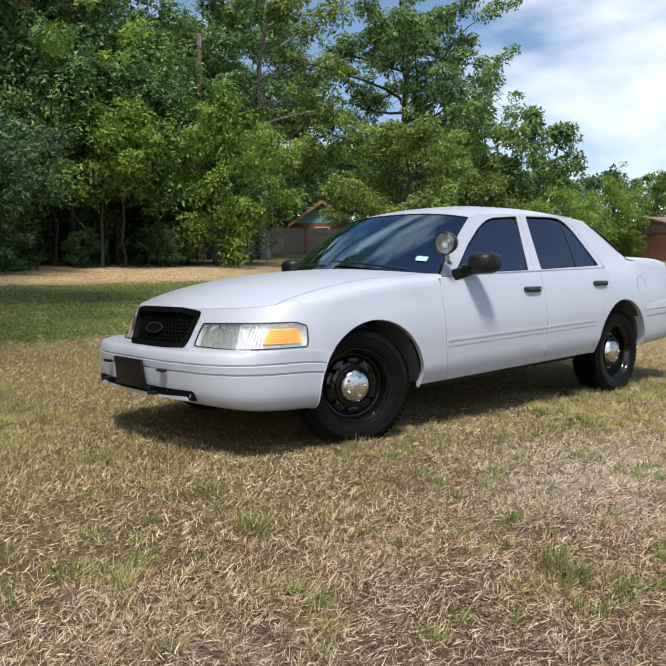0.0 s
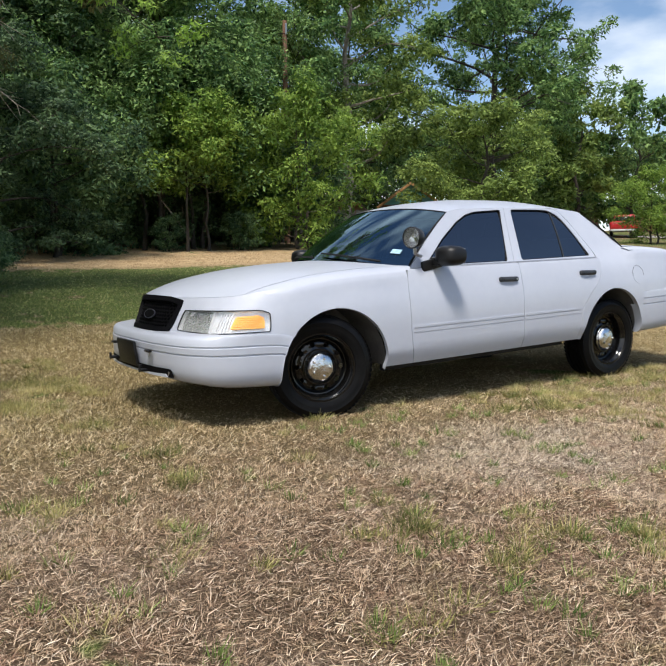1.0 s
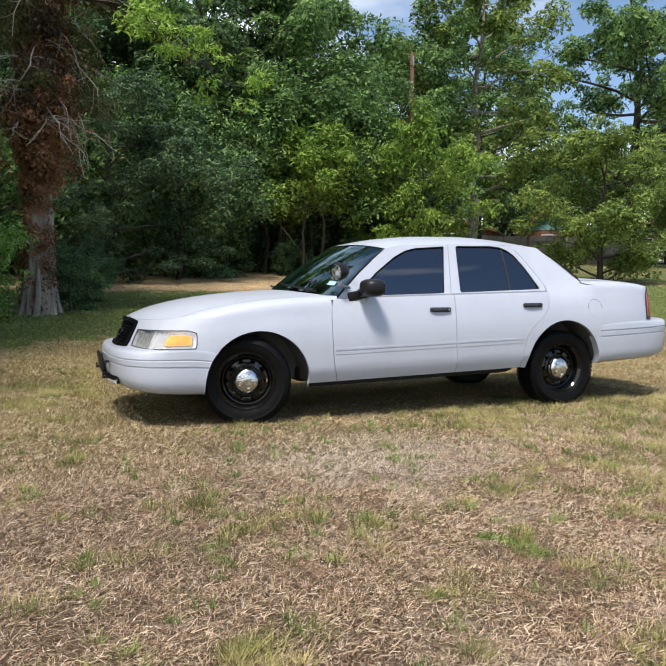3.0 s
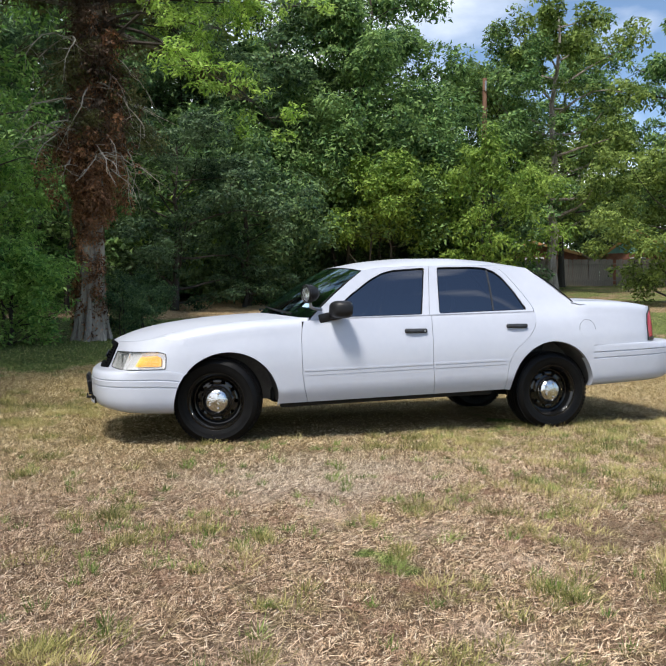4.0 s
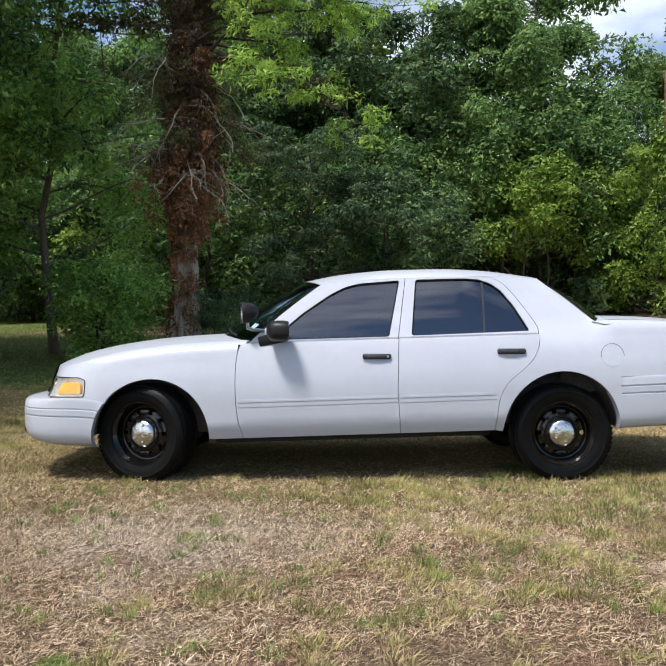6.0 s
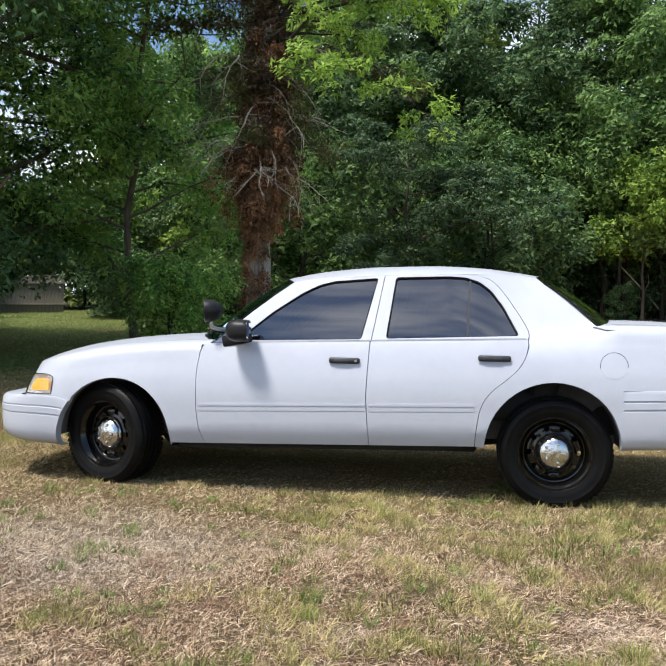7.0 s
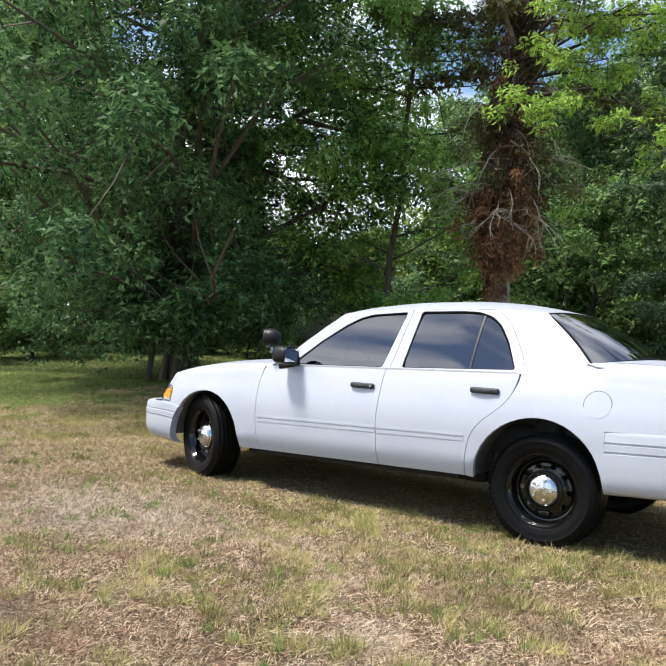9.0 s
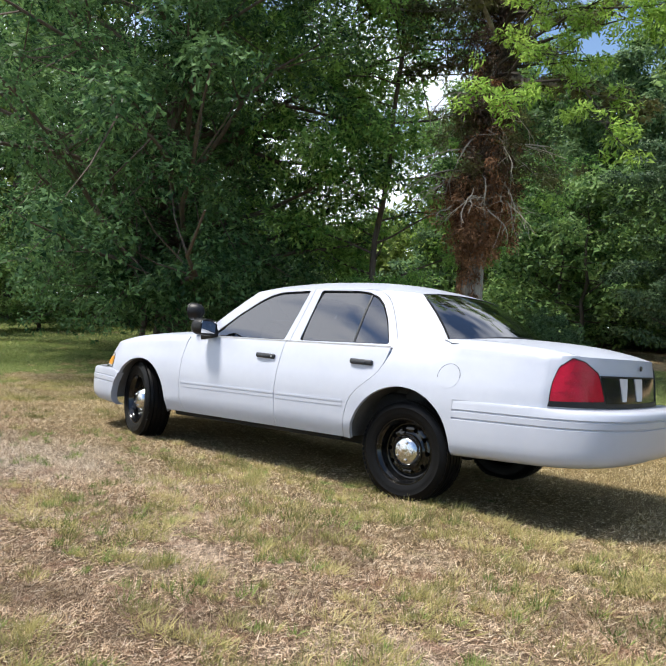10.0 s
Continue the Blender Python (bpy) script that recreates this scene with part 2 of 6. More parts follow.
def brown_thatch(n, l, pos):
    """The browner, trodden thatch in front of the car's nose, fading out along its side."""
    sep = n.new("ShaderNodeSeparateXYZ")
    l.new(pos, sep.inputs[0])
    mr, lawn = n.new("ShaderNodeMapRange"), n.new("ShaderNodeMapRange")
    mr.inputs["From Min"].default_value, mr.inputs["From Max"].default_value = 0.6, -1.2
    lawn.inputs["From Min"].default_value, lawn.inputs["From Max"].default_value = -0.4, -2.4
    l.new(sep.outputs["X"], mr.inputs["Value"])
    l.new(sep.outputs["Y"], lawn.inputs["Value"])
    both, ragged = n.new("ShaderNodeMath"), n.new("ShaderNodeMath")
    both.operation = ragged.operation = "MULTIPLY"
    l.new(mr.outputs[0], both.inputs[0])
    l.new(lawn.outputs[0], both.inputs[1])
    l.new(both.outputs[0], ragged.inputs[0])
    l.new(ramp(n, l, noise_node(n, l, 1.9, 4, pos, 0.6), (0.36, (0.25, 0.25, 0.25)), (0.58, (0.85, 0.85, 0.85))), ragged.inputs[1])
    return ragged.outputs[0]


def worn_patch(n, l, pos):
    """The bleached, thin patch of lawn in front of the car's doors, with a ragged edge."""
    mp = n.new("ShaderNodeMapping")
    mp.inputs["Location"].default_value, mp.inputs["Scale"].default_value = (-0.19, 1.26, 0.0), (0.42, 0.60, 0.0)
    l.new(pos, mp.inputs["Vector"])
    far = n.new("ShaderNodeVectorMath")
    far.operation = "LENGTH"
    l.new(mp.outputs[0], far.inputs[0])
    edge = n.new("ShaderNodeMath")
    edge.operation = "MULTIPLY_ADD"
    edge.inputs[1].default_value = 0.7
    l.new(noise_node(n, l, 2.4, 5, pos, 0.65), edge.inputs[0])
    l.new(far.outputs["Value"], edge.inputs[2])
    return ramp(n, l, edge.outputs[0], (0.0, (0.75, 0.75, 0.75)), (0.52, (0.75, 0.75, 0.75)), (0.80, (0, 0, 0)))


def soil_material():
    mat, n, l, b = nodes_of("dry lawn soil")
    pos, mask = green_mask(n, l)
    clod = noise_node(n, l, 2.6, 5, pos, 0.65)
    fine = noise_node(n, l, 150, 6, pos, 0.75)
    for turn, k in ((20, 1.0), (85, 1.15), (142, 0.9)):
        mp = n.new("ShaderNodeMapping")
        mp.inputs["Rotation"].default_value, mp.inputs["Scale"].default_value = (0, 0, radians(turn)), (55 * k, 420 * k, 55)
        l.new(pos, mp.inputs["Vector"])
        fine = mixc(n, l, 1.0, fine, noise_node(n, l, 1.0, 2, mp.outputs[0], 0.5), "LIGHTEN")
    straw = ramp(n, l, fine, (0.50, (0.035, 0.024, 0.014)), (0.62, (0.20, 0.142, 0.090)), (0.78, (0.62, 0.475, 0.325)))
    straw = mixc(n, l, ramp(n, l, clod, (0.45, (0, 0, 0)), (0.62, (0.5, 0.5, 0.5))), straw, ramp(n, l, fine, (0.5, (0.08, 0.053, 0.035)), (0.76, (0.52, 0.39, 0.28))))
    straw = mixc(n, l, worn_patch(n, l, pos), straw, ramp(n, l, fine, (0.5, (0.07, 0.053, 0.040)), (0.76, (0.60, 0.49, 0.38))))
    straw = mixc(n, l, gold_belt(n, l, pos), straw, ramp(n, l, fine, (0.5, (0.16, 0.115, 0.04)), (0.74, (0.60, 0.47, 0.20))))
    straw = mixc(n, l, dry_verge(n, l, pos), straw, ramp(n, l, clod, (0.35, (0.36, 0.25, 0.13)), (0.65, (0.58, 0.43, 0.255))))
    green = ramp(n, l, fine, (0.50, (0.032, 0.046, 0.014)), (0.62, (0.125, 0.165, 0.046)), (0.78, (0.32, 0.35, 0.12)))
    l.new(mixc(n, l, ramp(n, l, mask, (0.93, (0, 0, 0)), (1.26, (0.9, 0.9, 0.9))), straw, green), b.inputs["Base Color"])
    b.inputs["Roughness"].default_value, b.inputs["Specular IOR Level"].default_value = 0.95, 0.1
    bp = n.new("ShaderNodeBump")
    bp.inputs["Strength"].default_value, bp.inputs["Distance"].default_value = 0.9, 0.025
    l.new(fine, bp.inputs["Height"])
    l.new(bp.outputs[0], b.inputs["Normal"])
    return mat


def blade_material():
    """Straw, bleached, rusty and olive blades, each its own tone, in patches of all sizes."""
    mat, n, l, b = nodes_of("grass blades")
    pos, mask = green_mask(n, l)
    own = n.new("ShaderNodeNewGeometry").outputs["Random Per Island"]
    straw = ramp(n, l, own, (0.0, (0.05, 0.029, 0.017)), (0.30, (0.22, 0.140, 0.090)), (0.60, (0.63, 0.455, 0.295)), (0.88, (0.89, 0.700, 0.485)), (1.0, (0.96, 0.86, 0.68)))
    olive = ramp(n, l, own, (0.0, (0.07, 0.065, 0.022)), (0.5, (0.30, 0.265, 0.105)), (1.0, (0.72, 0.60, 0.31)))
    green = ramp(n, l, own, (0.0, (0.075, 0.13, 0.030)), (0.5, (0.20, 0.29, 0.075)), (0.82, (0.36, 0.41, 0.125)), (1.0, (0.60, 0.54, 0.24)))
    bare = noise_node(n, l, 1.3, 5, pos, 0.62)
    straw = mixc(n, l, ramp(n, l, bare, (0.36, (0.62, 0.62, 0.62)), (0.47, (0, 0, 0))), straw, (0.17, 0.115, 0.075))
    straw = mixc(n, l, ramp(n, l, bare, (0.54, (0, 0, 0)), (0.68, (0.55, 0.55, 0.55))), straw, (0.74, 0.60, 0.47))
    rust = noise_node(n, l, 4.6, 4, pos, 0.6)
    straw = mixc(n, l, ramp(n, l, rust, (0.54, (0, 0, 0)), (0.68, (0.6, 0.6, 0.6))), straw, (0.34, 0.185, 0.125))
    straw = mixc(n, l, ramp(n, l, noise_node(n, l, 7.5, 3, pos, 0.6), (0.56, (0, 0, 0)), (0.68, (0.6, 0.6, 0.6))), straw, olive)
    straw = mixc(n, l, brown_thatch(n, l, pos), straw, ramp(n, l, own, (0.0, (0.035, 0.022, 0.014)), (0.5, (0.30, 0.200, 0.130)), (0.85, (0.68, 0.510, 0.360)), (1.0, (0.90, 0.76, 0.59))))
    straw = mixc(n, l, worn_patch(n, l, pos), straw, ramp(n, l, own, (0.0, (0.09, 0.066, 0.048)), (0.45, (0.52, 0.415, 0.315)), (1.0, (0.94, 0.83, 0.68))))
    gold = ramp(n, l, own, (0.0, (0.12, 0.100, 0.032)), (0.5, (0.44, 0.370, 0.140)), (1.0, (0.82, 0.69, 0.36)))
    straw = mixc(n, l, gold_belt(n, l, pos), straw, gold)
    straw = mixc(n, l, dry_verge(n, l, pos), straw, ramp(n, l, own, (0.0, (0.30, 0.20, 0.10)), (1.0, (0.68, 0.52, 0.32))))
    col = mixc(n, l, ramp(n, l, mask, (0.93, (0, 0, 0)), (1.26, (0.95, 0.95, 0.95))), straw, green)
    l.new(col, b.inputs["Base Color"])
    b.inputs["Roughness"].default_value, b.inputs["Specular IOR Level"].default_value = 0.6, 0.2
    t, mx = n.new("ShaderNodeBsdfTranslucent"), n.new("ShaderNodeMixShader")
    l.new(col, t.inputs["Color"])
    mx.inputs[0].default_value = 0.22
    l.new(b.outputs[0], mx.inputs[1])
    l.new(t.outputs[0], mx.inputs[2])
    l.new(mx.outputs[0], n["Material Output"].inputs["Surface"])
    return mat


PAINT = surface("white car paint", (0.43, 0.455, 0.525), (0.48, 0.505, 0.57), 2.0, 0.34, coat=0.28, rough2=0.42, bump=0.06, bump_scale=5)
BLACK = surface("black moulded plastic", (0.006, 0.006, 0.007), (0.013, 0.013, 0.014), 8, 0.42, bump=0.12, bump_scale=300, spec=0.3)
RUBBER = surface("tyre rubber", (0.003, 0.003, 0.0035), (0.007, 0.007, 0.007), 9, 0.34, bump=0.2, bump_scale=120, rough2=0.5, spec=0.12)
STEEL = surface("black painted steel wheel", (0.002, 0.002, 0.0022), (0.005, 0.005, 0.005), 10, 0.09, coat=0.35, rough2=0.16, spec=0.35)
CHROME = surface("polished chrome", (0.62, 0.62, 0.63), (0.75, 0.75, 0.76), 12, 0.08, metal=1.0, bump=0.55, bump_scale=34, rough2=0.16)
TRIM = surface("dull bright trim", (0.42, 0.42, 0.43), (0.55, 0.55, 0.56), 20, 0.3, metal=0.8)
GRILLE_BLACK = surface("matt black grille plastic", (0.002, 0.002, 0.0028), (0.005, 0.005, 0.006), 8, 0.6, spec=0.08)
LINER = surface("grey wheel-arch liner", (0.075, 0.072, 0.070), (0.15, 0.145, 0.138), 7, 0.8, bump=0.4, bump_scale=24)
SPARKLE = surface("faceted lamp mirror", (0.60, 0.62, 0.61), (0.92, 0.93, 0.93), 30, 0.10, metal=0.8, bump=1.0, bump_scale=30)
BADGE = surface("dull badge rim", (0.03, 0.03, 0.05), (0.14, 0.14, 0.18), 30, 0.35, metal=0.6)
SEAL = surface("window rubber seal", (0.008, 0.008, 0.009), (0.015, 0.015, 0.016), 20, 0.6, spec=0.15)
HANDLE = surface("faded black handle plastic", (0.018, 0.020, 0.024), (0.040, 0.044, 0.050), 30, 0.5, spec=0.35)
DARK = surface("dark underbody", (0.006, 0.006, 0.0055), (0.015, 0.014, 0.013), 5, 0.9, bump=0.4, bump_scale=30)
CABIN = surface("charcoal cabin trim", (0.02, 0.02, 0.022), (0.04, 0.04, 0.042), 6, 0.8)
TINT = glass("dark tinted glass", (0.035, 0.04, 0.05), (0.92, 0.92, 0.97), ior=2.4)
# the blue of a clear sky's reflection is put into the windscreen's gloss colour
SHIELD = glass("windscreen glass", (0.07, 0.105, 0.115), (0.58, 0.83, 1.0), ior=2.5)
CLEAR = glass("clear lens", (0.93, 0.94, 0.95))
REFLECT = surface("lamp reflector", (0.80, 0.82, 0.84), (0.94, 0.94, 0.94), 30, 0.16, metal=0.55, bump=1.0, bump_scale=26)
AMBER = surface("amber lens", (0.84, 0.40, 0.045), (0.95, 0.55, 0.12), 24, 0.35, coat=0.2, bump=0.2, bump_scale=80)
RED = surface("red lamp lens", (0.30, 0.003, 0.014), (0.45, 0.007, 0.030), 14, 0.2, coat=0.12, spec=0.2, bump=0.3, bump_scale=60)
SMOKE = surface("smoked reflector panel", (0.007, 0.007, 0.008), (0.018, 0.018, 0.020), 5, 0.14, coat=0.15, spec=0.3)
PALE = surface("pale grey plate", (0.5, 0.5, 0.5), (0.62, 0.62, 0.62), 9, 0.4)
STICKER = surface("pale blue sticker", (0.20, 0.40, 0.55), (0.46, 0.60, 0.70), 60, 0.4)
BARK = surface("dark woodland bark", (0.023, 0.018, 0.014), (0.066, 0.054, 0.042), 3, 0.9, bump=1.0, bump_scale=14, stretch=(3, 3, 0.6))
DARKBARK = surface("dark brown bark", (0.06, 0.045, 0.035), (0.15, 0.115, 0.088), 3, 0.9, bump=1.0, bump_scale=14, stretch=(3, 3, 0.6))
PALEBARK = surface("pale peeling bark", (0.09, 0.065, 0.048), (0.46, 0.41, 0.35), 2.4, 0.9, bump=1.0, bump_scale=12, stretch=(3.5, 3.5, 0.5))
TWIG = surface("bare dead twigs", (0.30, 0.25, 0.20), (0.52, 0.46, 0.39), 5, 0.9)
VINE = leaf_material("dead brown vine leaves", (0.06, 0.03, 0.018), (0.22, 0.10, 0.05), (0.52, 0.27, 0.145), 0.22)
VINEDARK = leaf_material("dark dead vine leaves", (0.036, 0.026, 0.020), (0.096, 0.062, 0.043), (0.216, 0.138, 0.096), 0.22)
LEAF = leaf_material("woodland leaves", (0.024, 0.060, 0.026), (0.094, 0.200, 0.066), (0.300, 0.440, 0.142), 0.36)
LEAFD = leaf_material("dark woodland leaves", (0.018, 0.043, 0.024), (0.065, 0.136, 0.061), (0.211, 0.314, 0.126), 0.36)
LEAFM = leaf_material("broad tree leaves", (0.015, 0.045, 0.020), (0.063, 0.145, 0.055), (0.212, 0.356, 0.135), 0.38)
LEAFC = leaf_material("deep green leaves", (0.011, 0.028, 0.015), (0.039, 0.081, 0.040), (0.145, 0.220, 0.101), 0.30)
LEAFL = leaf_material("light green leaves", (0.051, 0.110, 0.019), (0.150, 0.260, 0.045), (0.343, 0.471, 0.097), 0.42)
LEAFO = leaf_material("olive green leaves", (0.040, 0.076, 0.019), (0.135, 0.205, 0.048), (0.330, 0.425, 0.110), 0.38)
LEAFG = leaf_material("bright broad leaves", (0.069, 0.172, 0.046), (0.230, 0.437, 0.108), (0.529, 0.736, 0.209), 0.56)
LEAFY = leaf_material("bright yellow-green leaves", (0.120, 0.230, 0.034), (0.270, 0.450, 0.072), (0.470, 0.650, 0.150), 0.50)
LEAFB = leaf_material("olive drying leaves", (0.060, 0.058, 0.027), (0.140, 0.140, 0.058), (0.260, 0.260, 0.105), 0.38)
SOIL, BLADE = soil_material(), blade_material()
TUFT = leaf_material("tufts of lawn grass", (0.058, 0.076, 0.020), (0.265, 0.268, 0.080), (0.68, 0.58, 0.27), 0.30)
SPRIG = leaf_material("fresh green sprigs", (0.050, 0.095, 0.020), (0.150, 0.250, 0.055), (0.37, 0.44, 0.14), 0.32)
WOOD = surface("weathered fence boards", (0.17, 0.15, 0.128), (0.32, 0.285, 0.245), 3, 0.85, bump=0.5, bump_scale=30, stretch=(6, 6, 0.7))
EDGEWOOD = surface("orange-brown roof edge boards", (0.36, 0.19, 0.07), (0.52, 0.30, 0.12), 3, 0.7)
POLEWOOD = surface("brown utility pole wood", (0.15, 0.075, 0.045), (0.28, 0.155, 0.10), 3, 0.85, stretch=(4, 4, 0.5))
BRICK = surface("reddish brick", (0.20, 0.085, 0.055), (0.33, 0.15, 0.10), 5, 0.9, bump=0.4)
TEAL = surface("turquoise gable paint", (0.16, 0.42, 0.40), (0.25, 0.52, 0.5), 2, 0.7)
SHINGLE = surface("brown roof shingles", (0.13, 0.085, 0.065), (0.24, 0.165, 0.13), 3, 0.9, bump=0.4)
CONCRETE = surface("pale concrete drive", (0.36, 0.34, 0.31), (0.5, 0.48, 0.44), 2, 0.9)
REDPAINT = surface("red truck paint", (0.42, 0.015, 0.02), (0.5, 0.025, 0.03), 3, 0.3, coat=0.6)


# ---- ground ----
ground_y = pchip((-3000, -40, -3.2, -1.2, 1.3, 4, 8, 20, 60, 150, 3000), (-4, -0.6, -0.055, 0.0, 0.02, 0.24, 0.56, 1.28, 3.45, 6.0, 9.0))


def ground_z(x, y):
    return ground_y(y) + 0.015 * max(min(x, 90) - 4, 0)


LIE = {}


def lie_of(x, y):
    """Heights of the uneven lawn under many points."""
    i = np.clip(np.searchsorted(LIE["x"], x) - 1, 0, len(LIE["x"]) - 2)
    j = np.clip(np.searchsorted(LIE["y"], y) - 1, 0, len(LIE["y"]) - 2)
    u = (x - LIE["x"][i]) / (LIE["x"][i + 1] - LIE["x"][i])
    w = (y - LIE["y"][j]) / (LIE["y"][j + 1] - LIE["y"][j])
    z = LIE["z"]
    return (z[j, i] * (1 - u) + z[j, i + 1] * u) * (1 - w) + (z[j + 1, i] * (1 - u) + z[j + 1, i + 1] * u) * w


def build_ground():
    fine = np.concatenate([-np.geomspace(2600, 14, 26), np.arange(-13.5, 13.6, 0.22), np.geomspace(14, 2600, 34)])
    finey = np.concatenate([-np.geomspace(2600, 8, 26), np.arange(-7.8, 26, 0.22), np.geomspace(26.5, 2600, 30)])
    bump = lambda x, y: 0.012 * noise.noise((x * 1.1, y * 1.1, 3.0)) + 0.006 * noise.noise((x * 4, y * 4, 1.0))
    v = [(x, y, ground_z(x, y) + (bump(x, y) if abs(x) < 40 and abs(y) < 40 else 0)) for y in finey for x in fine]
    nx = len(fine)
    LIE.update(x=np.array(fine), y=np.array(finey), z=np.array([q[2] for q in v]).reshape(len(finey), nx))
    i, j = np.meshgrid(np.arange(nx - 1), np.arange(len(finey) - 1))
    a = (j * nx + i).ravel()
    ob = soup("ground", v, np.stack([a, a + 1, a + nx + 1, a + nx], 1), SOIL, smooth_faces=True)
    tagged(ob, "dry tan lawn with green tufts, rising gently towards the woods", "lawn", kind="structure")


build_ground()


# ---- the car: its surfaces, nose towards -x, z from the ground ----
RAKE = 0.03
flank = pchip((0.18, 0.29, 0.36, 0.385, 0.47, 0.58, 0.70, 0.825, 0.90, 0.94, 1.02), (0.850, 0.897, 0.929, 0.9385, 0.943, 0.945, 0.936, 0.907, 0.885, 0.868, 0.83))
taper = pchip((-0.9, -0.6, -0.4, 0, 0.8, 2.6, 3.25, 3.6, 3.9, 4.2), (0.22, 0.12, 0.062, 0.018, 0, 0, 0.018, 0.033, 0.078, 0.16))
hood_h = pchip((-0.95, -0.85, -0.75, -0.57, -0.33, 0, 0.31, 0.5, 0.8), (0.76, 0.80, 0.848, 0.91, 0.956, 0.992, 1.008, 1.012, 1.014))
hood_c = pchip((-0.95, -0.6, 0, 0.8), (0.115, 0.095, 0.062, 0.05))
deck_h = pchip((3.0, 3.17, 3.35, 3.76, 4.0, 4.1, 4.2), (1.075, 1.07, 1.066, 1.042, 1.002, 0.972, 0.92))
roof_h = pchip((0.95, 1.08, 1.25, 1.4, 1.78, 2.1, 2.45, 2.7, 2.86, 2.95), (1.365, 1.395, 1.428, 1.449, 1.472, 1.470, 1.446, 1.405, 1.368, 1.345))
roof_e = pchip((1.0, 1.224, 1.4, 1.8, 2.3, 2.6, 2.8, 2.95), (1.30, 1.344, 1.368, 1.375, 1.372, 1.360, 1.341, 1.32))
CORNER = 0.09


def wide(x, z):
    return flank(z) - taper(x)


def edge_z(x):
    return hood_h(x) - hood_c(x) if x < 1.5 else deck_h(x) - 0.042


def side_y(x, z):
    """Half width of the body below the windows, rolling over at the shoulder."""
    zc = edge_z(x) - CORNER
    return wide(x, min(z, zc)) - CORNER + math.sqrt(max(CORNER ** 2 - max(0, z - zc) ** 2, 0))


def side_top(x):
    return edge_z(x) - 0.293 * CORNER


def top_z(x, y):
    """Height of bonnet or boot."""
    ze = edge_z(x)
    yc = wide(x, ze - CORNER) - CORNER
    if abs(y) <= yc:
        return ze + ((hood_h(x) if x < 1.5 else deck_h(x)) - ze) * (1 - (y / yc) ** 2)
    return ze - CORNER + math.sqrt(max(CORNER ** 2 - (abs(y) - yc) ** 2, 0))


def glass_y(x, z):
    return 0.82 - 0.436 * (z - 0.955) - 0.06 * smooth(2.2, 2.85, x) * max(z - 0.955, 0) / 0.39


def quarter_y(x, z):
    a = wide(x, min(z, 1.0)) + (glass_y(x, z) - wide(x, min(z, 1.0))) * smooth(0.80, 1.04, z)
    return a + (side_y(x, min(z, side_top(x))) - a) * smooth(3.08, 3.30, x) if x > 3.08 else a


def roof_z(x, y):
    e = roof_e(x)
    return e + (roof_h(x) - e) * (1 - min(abs(y) / glass_y(x, e), 1) ** 2.4)


def thin_out(poly, step):
    out = []
    for (a, b), (c, d) in zip(poly, poly[1:] + poly[:1]):
        k = max(1, int(math.hypot(c - a, d - b) / step))
        out += [(a + (c - a) * i / k, b + (d - b) * i / k) for i in range(k)]
    return out


def round_off(poly, r, k=4):
    """Rounds the corners of a polygon."""
    out = []
    for i, p in enumerate(poly):
        a, p, b = Vector(poly[i - 1]), Vector(p), Vector(poly[(i + 1) % len(poly)])
        d = min(r, 0.45 * (a - p).length, 0.45 * (b - p).length)
        s, e = p + (a - p).normalized() * d, p + (b - p).normalized() * d
        out += [tuple((1 - t) ** 2 * s + 2 * t * (1 - t) * p + t * t * e) for t in [j / k for j in range(k + 1)]]
    return out


def within(x, y, loops):
    hit = False
    for L in loops:
        for (a, b), (c, d) in zip(L, L[1:] + L[:1]):
            if (b > y) != (d > y) and x < (c - a) * (y - b) / (d - b) + a:
                hit = not hit
    return hit


CENTRE = Vector((1.5, 0, 0.5))


